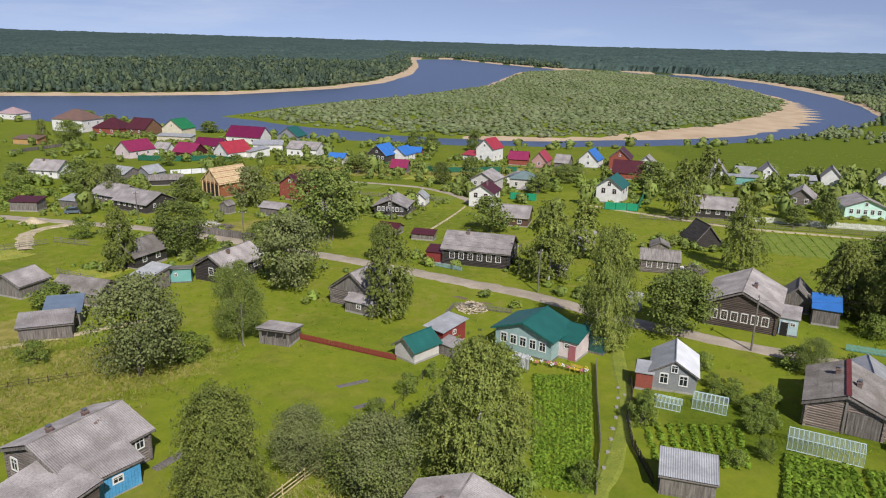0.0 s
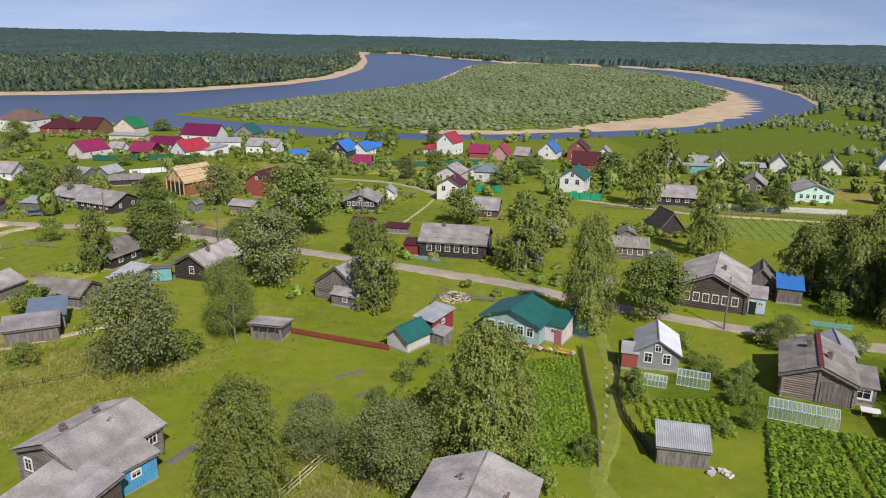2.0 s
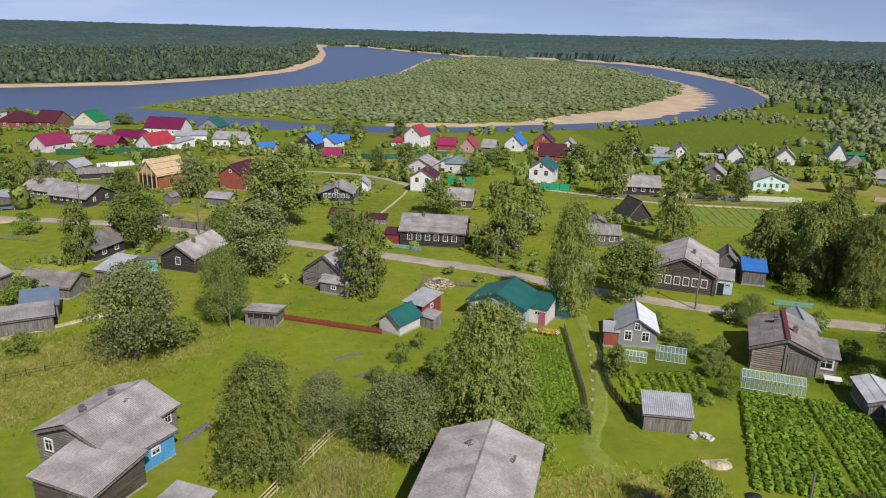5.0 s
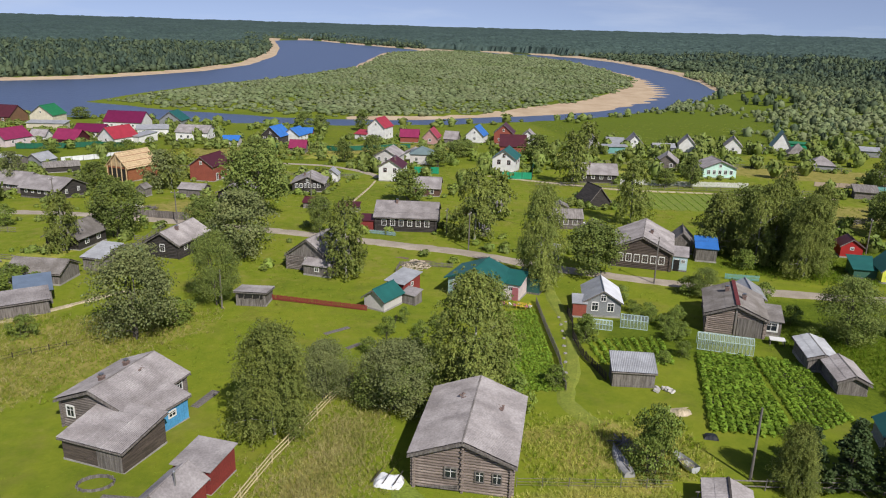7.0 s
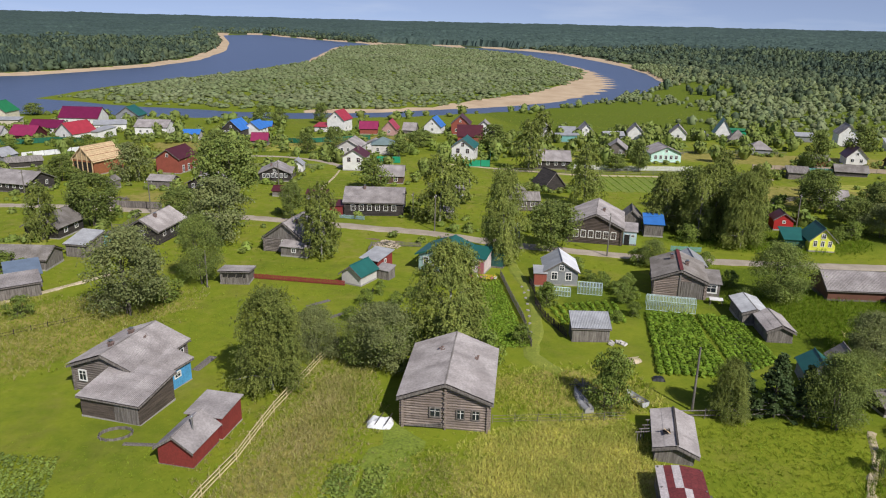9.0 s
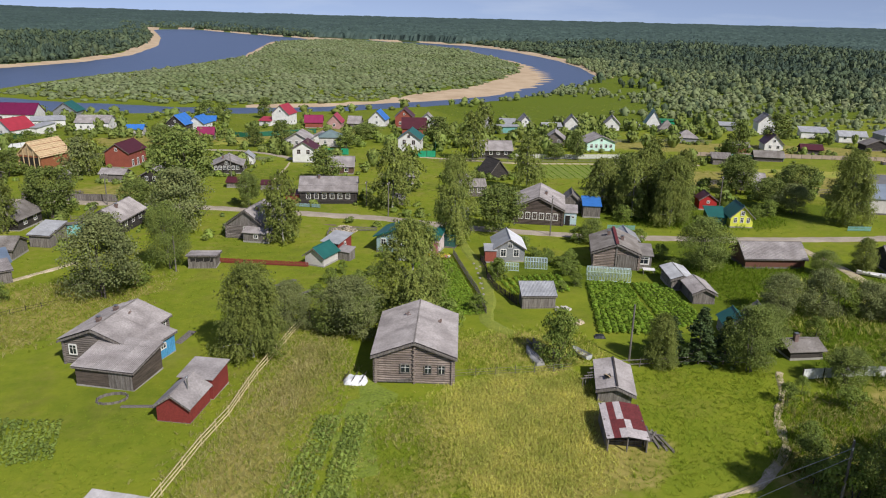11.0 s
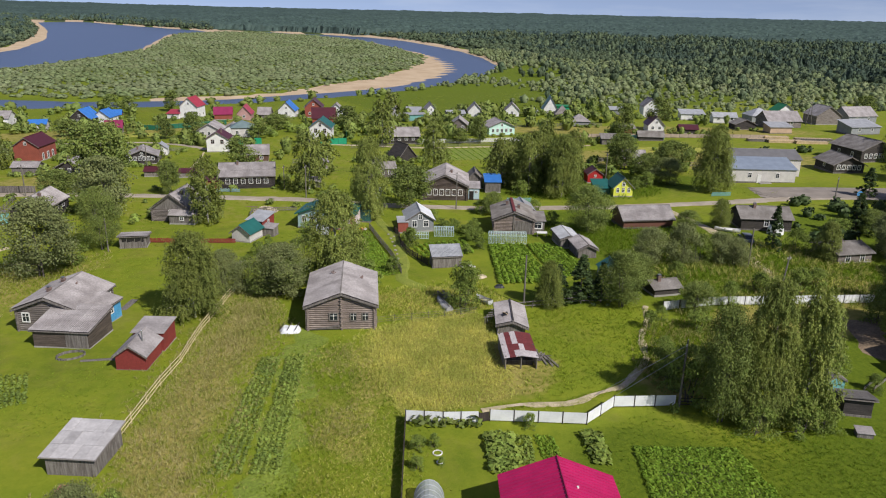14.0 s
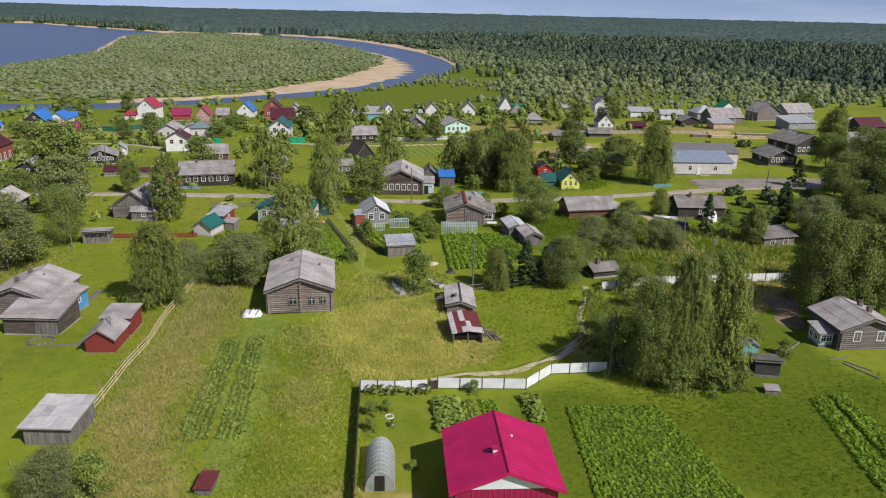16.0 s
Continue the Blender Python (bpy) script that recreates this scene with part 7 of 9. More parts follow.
# ---- greenhouses ----
def greenhouse(x, y, rot, w, d, h, r, bay, mat, label, panes=True):
    g = thing("greenhouse", x, y, rot, label, "greenhouse")
    n = max(2, round(w / bay))
    sill = {}
    for k in range(n + 1):
        xx = -w / 2 + w * k / n
        b = bmesh.new()
        pts = [(xx, 0, 0), (xx, 0, h), (xx, d / 2, h + r), (xx, d, h), (xx, d, 0)]
        for p, q in zip(pts, pts[1:]):
            tube(b, p, q, 0.035, sides=4)
        part("rib", b, mat, g)
    for yy, zz in ((0, 0.08), (0, h), (d / 2, h + r), (d, h)):
        b = bmesh.new()
        tube(b, (-w / 2, yy, zz), (w / 2, yy, zz), 0.04, sides=4)
        part("purlin", b, mat, g)
    if panes:
        for k in range(n):
            x0, x1 = -w / 2 + w * k / n + 0.04, -w / 2 + w * (k + 1) / n - 0.04
            for p, q in (((0, 0.1), (0, h - 0.03)), ((0.02, h + 0.02), (d / 2 - 0.02, h + r - 0.01)), ((d / 2 + 0.02, h + r - 0.01), (d - 0.02, h + 0.02))):
                b = bmesh.new()
                vs = [b.verts.new(v) for v in ((x0, p[0], p[1]), (x1, p[0], p[1]), (x1, q[0], q[1]), (x0, q[0], q[1]))]
                b.faces.new(vs)
                o = part("pane", b, film_pane, g)
                o.visible_shadow = False
    return g


frame_teal = paint("pale teal frame", (0.45, 0.58, 0.56), 0.6)
greenhouse(33.4, 60.2, -26, 6.3, 2.0, 1.4, 0.5, 0.42, frame_teal, "long pale green glazed greenhouse before the log house")
greenhouse(21.5, 69.4, -24, 2.8, 1.6, 0.8, 0.25, 0.4, frame_teal, "low glazed cold frame beside the cottage")
greenhouse(25.8, 69.0, -24, 3.4, 1.9, 1.2, 0.4, 0.42, frame_teal, "small glazed greenhouse beside the cottage")
tn = thing("polytunnel", -8.7, 0.0, -25, "silver polycarbonate arched greenhouse with ribs", "greenhouse")
tunnel_rib = paint("zinc grey ribs", (0.36, 0.38, 0.40), 0.6)
tunnel_skin = paint("milky polycarbonate", (0.50, 0.54, 0.56), 0.5)
tunnel_skin.node_tree.nodes["Principled BSDF"].inputs["Alpha"].default_value = 0.5
for k in range(9):
    b = bmesh.new()
    arc = [(1.2 * math.cos(a), 1.9 * math.sin(a)) for a in np.linspace(0, math.pi, 11)]
    for (p0, z0), (p1, z1) in zip(arc, arc[1:]):
        tube(b, (p0, k * 0.62, z0), (p1, k * 0.62, z1), 0.035, sides=4)
    part("rib", b, tunnel_rib, tn)
for k in range(8):
    b = bmesh.new()
    arc = [(1.185 * math.cos(a), 1.885 * math.sin(a)) for a in np.linspace(0, math.pi, 13)]
    v0 = [b.verts.new((p, k * 0.62 + 0.03, z)) for p, z in arc]
    v1 = [b.verts.new((p, k * 0.62 + 0.59, z)) for p, z in arc]
    for i in range(12):
        b.faces.new((v0[i], v0[i + 1], v1[i + 1], v1[i]))
    part("panel", b, tunnel_skin, tn)
for yy in (0.0, 4.96):
    b = bmesh.new()
    b.faces.new([b.verts.new((1.17 * math.cos(a), yy, 1.87 * math.sin(a))) for a in np.linspace(0, math.pi, 13)])
    part("end_wall", b, tunnel_skin, tn)
b = bmesh.new()
box(b, -0.4, 0.4, -0.06, -0.02, 0.1, 1.5)
part("door", b, dark_void, tn)


# ---- boats, piles and clutter ----
def boat(x, y, rot, length, width, mat, label, flip=True):
    o = thing("boat", x, y, rot, label, "boat")
    b = bmesh.new()
    n, m = 10, 7
    grid = []
    for i in range(n + 1):
        u = i / n
        half = width / 2 * math.sin(math.pi * min(1, 0.12 + 0.88 * u) ** 0.75) ** 0.6
        hgt = 0.42 + 0.18 * (2 * u - 1) ** 2
        row = []
        for k in range(m + 1):
            a = math.pi * k / m
            row.append(b.verts.new((half * math.cos(a), (u - 0.5) * length, (hgt * math.sin(a) ** 0.6 if flip else 0.05 + hgt * (1 - math.sin(a) ** 0.6)))))
        grid.append(row)
    for i in range(n):
        for k in range(m):
            b.faces.new((grid[i][k], grid[i][k + 1], grid[i + 1][k + 1], grid[i + 1][k]))
    b.faces.new(grid[0]), b.faces.new(grid[-1][::-1])
    part("hull", b, mat, o)
    b = bmesh.new()
    tube(b, (0, -length / 2, 0.58 if flip else 0.1), (0, length / 2, 0.62 if flip else 0.1), 0.04, sides=5)
    part("keel", b, pole_wood, o)
    for k in (-0.25, 0.1):
        b = bmesh.new()
        box(b, -width * 0.42, width * 0.42, k * length - 0.1, k * length + 0.1, 0.30, 0.34)
        part("thwart", b, plank_grey, o)
    return o


boat(11.6, 39.7, -4, 4.4, 1.3, paint("grey boat tar", (0.38, 0.375, 0.37)), "upturned grey wooden boat in the grass")
boat(17.0, 38.7, 10, 3.0, 1.2, paint("pale boat paint", (0.50, 0.51, 0.52)), "pale grey rowing boat in the grass", flip=False)


def heap(name, label, category, x, y, size, count, mat, seed, form="box", tall=0.5):
    """A loose heap of pieces, each lying its own way."""
    rng = random.Random(seed)
    o = thing(name, x, y, 0, label, category)
    for i in range(count):
        b = bmesh.new()
        r = size * math.sqrt(rng.random()) * 0.5
        a = rng.uniform(0, math.tau)
        z = tall * (1 - (r / size * 2) ** 1.5) * rng.uniform(0.4, 1) + 0.05
        if form == "log":
            tube(b, (-rng.uniform(0.2, 0.35), 0, 0), (0.3, 0, 0), rng.uniform(0.07, 0.12), sides=6)
        elif form == "board":
            box(b, -1.0, rng.uniform(0.6, 1.4), -0.07, 0.07, -0.02, 0.02)
        else:
            box(b, -0.3, 0.3, -0.2, 0.2, -0.12, 0.12)
        p = part({"log": "log", "board": "board"}.get(form, "piece"), b, mat, o)
        p.matrix_local = pose(r * math.cos(a), r * math.sin(a), z, rng.uniform(-25, 25), rng.uniform(-25, 25), rng.uniform(0, 180))
    return o


split_wood = material("split firewood", (0.55, 0.48, 0.36), second=(0.34, 0.28, 0.2), vary=0.2, rough=0.85, per=0.2)
heap("firewood_heap", "big pale heap of split firewood", "firewood", 1.7, 100.2, 4.6, 130, split_wood, 3, "log", 1.0)
heap("board_heap", "heap of grey boards in the yard", "boards", -50.5, 149.0, 5.0, 40, plank_grey, 4, "board", 0.7)
heap("board_heap", "white boards and rubble in the yard", "boards", -54.5, 151.5, 5.0, 40, paint("pale boards", (0.62, 0.58, 0.52)), 5, "board", 0.6)
heap("board_heap", "loose grey boards beside the rusty shed", "boards", 14.9, 21.8, 2.0, 16, plank_grey, 6, "board", 0.4)
heap("board_heap", "weathered planks beside the boats", "boards", 12.8, 42.2, 1.8, 14, plank_grey, 7, "board", 0.4)
heap("roof_debris", "broken roof boards of the ruined house", "debris", 40.6, 122.0, 5.0, 60, plank_grey, 8, "board", 1.9)
heap("roof_debris", "white slate pieces fallen from the ruin", "debris", 38.2, 122.4, 2.6, 16, white_paint, 9, "box", 2.4)
heap("junk_heap", "pale crates and scrap by the tin shed", "crates", 21.4, 51.6, 1.8, 9, paint("pale crates", (0.55, 0.52, 0.48)), 10, "box", 0.4)
heap("flower_stones", "white stones edging the garden bed", "stones", 6.9, 0.6, 1.8, 10, white_paint, 11, "box", 0.15)
for i, (x, y, w) in enumerate(((169, 127, 9), (174, 122, 11), (180, 117, 10), (186, 121, 12), (178, 129, 8))):
    o = thing("timber_stack", x, y, -28, "stack of pale sawn timber on the yard", "timber", "timber stacks")
    for k in range(3):
        for j in range(5):
            b = bmesh.new()
            box(b, -w / 2, w / 2, j * 0.45, j * 0.45 + 0.38, k * 0.3, k * 0.3 + 0.24)
            part("beam", b, plank_new if (i + j) % 3 else plank_grey, o)
# tarpaulin-covered pile beside the log house
tp = thing("tarpaulin_pile", -8.7, 39.6, -20, "white tarpaulin thrown over a pile beside the house", "tarpaulin")
b = bmesh.new()
n = 12
g = []
rng_ = random.Random(4)
for i in range(n + 1):
    row = []
    for k in range(n + 1):
        u, v = i / n * 2 - 1, k / n * 2 - 1
        r2 = max(abs(u), abs(v))
        z = 0.65 * (1 - r2 ** 3) * (0.8 + 0.25 * math.sin(5 * u + 1) * math.cos(4 * v)) + rng_.uniform(0, 0.05)
        row.append(b.verts.new((u * 1.25 * (1 - 0.15 * v * v), v * 0.95 * (1 - 0.1 * u * u), z)))
    g.append(row)
for i in range(n):
    for k in range(n):
        b.faces.new((g[i][k], g[i + 1][k], g[i + 1][k + 1], g[i][k + 1]))
part("sheet", b, sheet_white, tp)
for k in range(3):
    b = bmesh.new()
    tube(b, (-1.2 + k * 0.9, -0.9, 0.5), (-0.8 + k * 0.9, 0.8, 0.72), 0.05, sides=5)
    part("weighting_pole", b, dark_post, tp)
# old well ring
wr = thing("well_ring", -32.2, 42.7, 0, "low ring of old boards round a weedy pit", "well")
for k in range(14):
    a = k / 14 * math.tau
    b = bmesh.new()
    box(b, -0.35, 0.35, -0.05, 0.05, 0, 0.28)
    p = part("board", b, plank_grey, wr)
    p.matrix_local = pose(1.4 * math.cos(a), 1.0 * math.sin(a), 0, 0, 0, math.degrees(a) + 90)
# open rusty shed
rs = thing("open_shed", 11.6, 20.4, -22, "open timber shed with rusty red and pale sheet roof", "outbuilding")
SHEETS = ("PRPRRR", "PRPRRR", "PRRPRR", "PRPPPP")
pale_sheet = paint("chalky pale sheet", (0.52, 0.47, 0.46), 0.75, vary=0.2)
for row, line in enumerate(SHEETS):
    for k, c in enumerate(line):
        x0, y1, y0 = -1.9 + k * 0.62, 5.2 - row * 1.375, 5.2 - (row + 1) * 1.375 - 0.06
        h0, h1 = 2.08 - 0.15 * abs(x0), 2.08 - 0.15 * abs(x0 + 0.64)
        b = bmesh.new()
        slab(b, (x0, y1, h0 + y1 * 0.06 - 0.3), (x0 + 0.64, y1, h1 + y1 * 0.06 - 0.3), (x0 + 0.64, y0, h1 + y0 * 0.06 - 0.285), (x0, y0, h0 + y0 * 0.06 - 0.285), 0.03)
        part("roof_sheet", b, rust if c == "R" else pale_sheet, rs)
for px in (-1.7, 0, 1.7):
    for py in (0, 2.5, 5.0):
        b = bmesh.new()
        tube(b, (px, py, -0.3), (px, py, 1.6 + py * 0.06), 0.08, sides=6)
        part("post", b, pole_wood, rs)
for k in range(26):
    b = bmesh.new()
    tube(b, (-1.5, 0, 0), (1.5, 0, 0), 0.09, sides=6)
    p = part("log", b, plank_grey, rs)
    p.matrix_local = pose(0, 1.0 + (k % 9) * 0.42, 0.1 + (k // 9) * 0.2, 0, 0, (k * 7) % 5 - 2)
for side in (0, 1):
    for k in range(6):
        b = bmesh.new()
        box(b, -0.03, 0.03, 0.1 + k * 0.85, 0.85 + k * 0.85, 0.0, 1.4)
        p = part("wall_board", b, plank_grey, rs)
        p.location.x = -1.75 + side * 3.5


def car(x, y, rot, mat, label):
    c = thing("car", x, y, rot, label, "car")
    b = bmesh.new()
    prism(b, [(-2.0, 0.35), (2.0, 0.35), (2.05, 0.75), (1.2, 0.9), (-1.9, 0.95), (-2.05, 0.7)], -0.8, 0.8)
    bmesh.ops.bevel(b, geom=list(b.edges), offset=0.06, segments=2, affect="EDGES")
    part("body", b, mat, c)
    b = bmesh.new()
    prism(b, [(-1.7, 0.93), (1.0, 0.9), (0.4, 1.42), (-1.3, 1.45)], -0.7, 0.7)
    cab = part("cabin", b, glass, c, "dark glazed cabin")
    b = bmesh.new()
    box(b, -1.25, 0.38, -0.68, 0.68, 1.44, 1.49)
    part("roof", b, mat, cab)
    for wx in (-1.25, 1.25):
        for wy in (-0.8, 0.66):
            b = bmesh.new()
            tube(b, (wx, wy, 0.32), (wx, wy + 0.16, 0.32), 0.32, sides=14)
            wl = part("wheel", b, dark_post, c)
            b = bmesh.new()
            tube(b, (wx, wy - 0.01, 0.32), (wx, wy + 0.17, 0.32), 0.17, sides=10)
            part("rim", b, steel, wl)
    return c


car(23.6, 135.6, 60, paint("silver car paint", (0.42, 0.44, 0.46), 0.3), "silver car parked by a grey shed")
car(-88.5, 160.5, 20, paint("blue grey car paint", (0.12, 0.16, 0.20), 0.3), "blue-grey car parked by the road")
sp = thing("sand_pile", -92, 150, 0, "pale heap of sand beside the road", "sand")
b = bmesh.new()
g = [[b.verts.new(((i - 6) * 0.5, (k - 6) * 0.4, max(0, 1.3 * math.exp(-((i - 6) ** 2 + (k - 6) ** 2) / 12) - 0.08))) for k in range(13)] for i in range(13)]
for i in range(12):
    for k in range(12):
        b.faces.new((g[i][k], g[i + 1][k], g[i + 1][k + 1], g[i][k + 1]))
part("heap", b, path_mat, sp)
sg = thing("road_sign", 112, 53, -30, "round blue road sign on a grey post", "sign")
b = bmesh.new()
tube(b, (0, 0, 0), (0, 0, 2.6), 0.05, sides=6)
part("post", b, steel, sg)
b = bmesh.new()
tube(b, (0, -0.1, 2.9), (0, -0.06, 2.9), 0.6, sides=20)
part("disc", b, paint("sign blue", (0.10, 0.32, 0.62)), sg)
# stair and door of the shop
st = thing("shop_step", 114.8, 78.6, -26, "concrete step at the shop door", "step")
b = bmesh.new()
box(b, -1.4, 1.4, -0.7, 0.3, -0.2, 0.18)
part("slab", b, concrete, st)
b = bmesh.new()
box(b, -1.4, 1.4, -1.05, -0.7, -0.2, 0.02)
part("tread", b, concrete, st)
# porch of the log house
po = thing("plank_porch", 39.0, 64.9, -27, "little plank porch with slate roof and lattice windows", "porch")
b = bmesh.new()
box(b, -0.9, 0.9, 0, 1.0, 0, 2.0)
part("wall", b, plank_grey, po)
b = bmesh.new()
slab(b, (-1.1, 1.0, 2.5), (1.1, 1.0, 2.5), (1.1, -0.3, 2.0), (-1.1, -0.3, 2.0), 0.07)
part("roof", b, slate_dark, po)
window(po, 0, -0.01, 1.45, 0.9, 0.6, 0, plank_grey)
tb = thing("garden_table", 41.2, 61.7, -27, "pale boarded garden table with a cloth", "table")
b = bmesh.new()
box(b, -0.9, 0.9, -0.6, 0.6, 0.72, 0.78)
part("tabletop", b, white_paint, tb)
for sx in (-0.8, 0.8):
    for sy in (-0.5, 0.5):
        b = bmesh.new()
        box(b, sx - 0.04, sx + 0.04, sy - 0.04, sy + 0.04, 0, 0.72)
        part("leg", b, plank_grey, tb)
# boards laid on the lawns as paths
for x, y, rot, n, label in ((-25.2, 56.5, 62, 4, "grey board walk beside the blue lean-to"), (-29.6, 40.2, -15, 2, "short plank path to the bathhouse"), (-9.3, 68.6, 35, 3, "pale boards lying across the lawn"), (-11.8, 73.5, 30, 3, "thin boards lying across the lawn")):
    bw = thing("board_walk", x, y, rot, label, "boards")
    for k in range(n):
        b = bmesh.new()
        box(b, -1.8, 1.8, k * 0.24, k * 0.24 + 0.2, 0.02, 0.08)
        part("board", b, plank_grey, bw)


# ---- fields and grass ----
def tuft(blades, seed, wide=0.06):
    rng = np.random.default_rng(seed)
    v, f = [], []
    for k in range(blades):
        a, r = rng.uniform(0, math.tau), rng.uniform(0, 0.3)
        x, y = r * math.cos(a), r * math.sin(a)
        lx, ly = rng.normal(0, 0.22), rng.normal(0, 0.22)
        px, py = -math.sin(a) * wide, math.cos(a) * wide
        h = rng.uniform(0.6, 1.0)
        v += [(x - px, y - py, 0), (x + px, y + py, 0), (x + lx + px * 0.5, y + ly + py * 0.5, h * 0.8), (x + lx * 1.4 - px * 0.2, y + ly * 1.4 - py * 0.2, h)]
        f.append([4 * k, 4 * k + 1, 4 * k + 2, 4 * k + 3])
    return np.array(v), np.array(f)


def gz_all(x, y):
    return np.interp(y - 0.12 * x, SLOPE_AT, SLOPE_Z)


TUFTS = [tuft(9, s, 0.03) for s in (1, 2, 3)]
PLANTS = [cloud(20, 0.26, s) for s in (21, 22)]


def clear_of_roofs(x, y):
    keep = np.ones(len(x), bool)
    for cx, cy, hw, hd, rot in ((-3.0 + 1.8, 37.6 + 4.9, 4.2, 5.5, -20), (-34.45 + 1.9, 51.45 + 3.4, 4.0, 4.2, -28), (-33.1 + 1.2, 45.5 + 2.3, 3.4, 2.8, -29), (-24.6, 40.2, 1.9, 4.2, -26), (-30.9, 21.2, 2.3, 2.5, -29), (16.4, 30.9, 1.9, 3.2, -27), (12.5, 23.4, 2.0, 2.8, -22)):
        a = radians(rot)
        u, v = (x - cx) * math.cos(a) + (y - cy) * math.sin(a), -(x - cx) * math.sin(a) + (y - cy) * math.cos(a)
        keep &= (abs(u) > hw) | (abs(v) > hd)
    return keep


def grow(name, label, outline, gap, mat, tall, wide, seed, forms=None, patch=0.0):
    xs, ys = [p[0] for p in outline], [p[1] for p in outline]
    x, y, rng = spread(min(xs), max(xs), min(ys), max(ys), gap, seed)
    keep = (inside(outline, x, y) > rng.normal(0, 1.6, len(x))) & clear_of_roofs(x, y)
    if patch:
        keep &= waves(x, y, 4.5) + rng.uniform(-0.5, 0.5, len(x)) > patch - 0.6
    x, y = x[keep], y[keep]
    rng = np.random.default_rng(seed + 50)
    t = rng.uniform(*tall, len(x)) * (1 + 0.3 * waves(x, y, 3.1))
    scatter(name, label, "grass", x, y, gz_all(x, y) - 0.03, rng.uniform(*wide, len(x)), t, forms or TUFTS, mat, seed + 9)


STRIP = [(-10.5, 58), (-13.5, 53.5), (-18.5, 43), (-24.5, 31), (-30, 18), (-36, 4), (-40, -8), (-26, -10), (-21.5, 13), (-13.5, 33), (-8.5, 43), (-7.5, 52)]
MID = [(-8.6, 33), (-17.6, 12.5), (-24, -8), (-14, -10), (-11.5, 0), (-4.5, 15.5), (-2.0, 27), (-4.5, 35)]
FIELD = [(0.8, 36.6), (14.5, 35), (13.2, 27), (9.3, 20), (7, 15.6), (-3.9, 16.6), (-3.5, 24), (-1.5, 33)]
BEHIND = [(4, 49), (12.5, 45), (20, 45), (19.5, 36.5), (3.2, 38.4)]
LEFT = [(-72, 52), (-50, 55), (-40, 62), (-31, 73), (-27, 83), (-36, 84), (-58, 84), (-70, 72)]
GREEN = [(17.4, 34), (30, 32.5), (36, 29), (27.5, 18), (19, 14), (10, 15.4), (14.8, 21), (17.5, 27)]
RIGHT = [(38, 25), (48, 23.5), (62, 18), (72, 15), (82, 26), (74, 46), (62, 52), (48, 44), (45, 30)]
grow("weeds", "brown seeding weeds and tall meadow grass", STRIP, 0.34, weed_blade, (0.25, 0.6), (0.45, 0.8), 31)
grow("meadow_grass", "rough green meadow grass", STRIP, 0.6, grass_blade, (0.2, 0.5), (0.45, 0.8), 32)
grow("meadow_grass", "rough green meadow grass", MID, 0.33, grass_blade, (0.15, 0.4), (0.45, 0.75), 33)
grow("straw_grass", "ripe yellow tall grass", MID, 0.36, straw_blade, (0.2, 0.42), (0.35, 0.6), 34, patch=0.42)
grow("straw_grass", "ripe yellow tall grass", FIELD, 0.21, straw_blade, (0.3, 0.55), (0.4, 0.7), 35)
grow("meadow_grass", "rough green meadow grass", FIELD, 1.0, grass_blade, (0.2, 0.5), (0.5, 0.8), 36)
grow("straw_grass", "ripe yellow tall grass", BEHIND, 0.36, straw_blade, (0.3, 0.6), (0.4, 0.7), 37)
grow("meadow_grass", "rough green meadow grass", BEHIND, 0.6, grass_blade, (0.3, 0.7), (0.7, 1.1), 38)
grow("straw_grass", "ripe yellow tall grass", LEFT, 0.50, pale_blade, (0.25, 0.6), (0.5, 0.8), 39, patch=0.3)
grow("meadow_grass", "rough green meadow grass", LEFT, 0.55, grass_blade, (0.2, 0.5), (0.5, 0.9), 29)
grow("weeds", "brown seeding weeds and tall meadow grass", LEFT, 0.65, weed_blade, (0.3, 0.7), (0.5, 0.9), 40, patch=0.4)
grow("meadow_grass", "lush green meadow grass", GREEN, 0.5, grass_blade, (0.2, 0.45), (0.7, 1.1), 41)
grow("weeds", "tall green weeds beside the bushes", RIGHT, 0.7, lush_blade, (0.5, 1.1), (0.9, 1.4), 42)
grow("straw_grass", "ripe yellow tall grass", RIGHT, 1.1, straw_blade, (0.5, 1.1), (0.9, 1.4), 43, patch=0.3)
grow("lawn_grass", "short lawn grass", [(-30, 62), (-13, 56), (-3, 66), (-6, 80), (-20, 87), (-30, 82)], 0.75, grass_blade, (0.06, 0.16), (0.5, 0.9), 44)
grow("lawn_grass", "short lawn grass", [(-46, 30), (-34, 26), (-26, 30), (-20, 42), (-14, 54), (-22, 60), (-24, 50), (-28, 42), (-36, 42), (-44, 44)], 0.6, grass_blade, (0.06, 0.18), (0.5, 0.9), 45)
grow("lawn_grass", "short lawn grass", [(10, 8), (22, 7), (34, -3), (48, -6), (46, -22), (20, -20), (4, -14), (6, -2)], 0.6, lush_blade, (0.08, 0.2), (0.5, 0.9), 46)


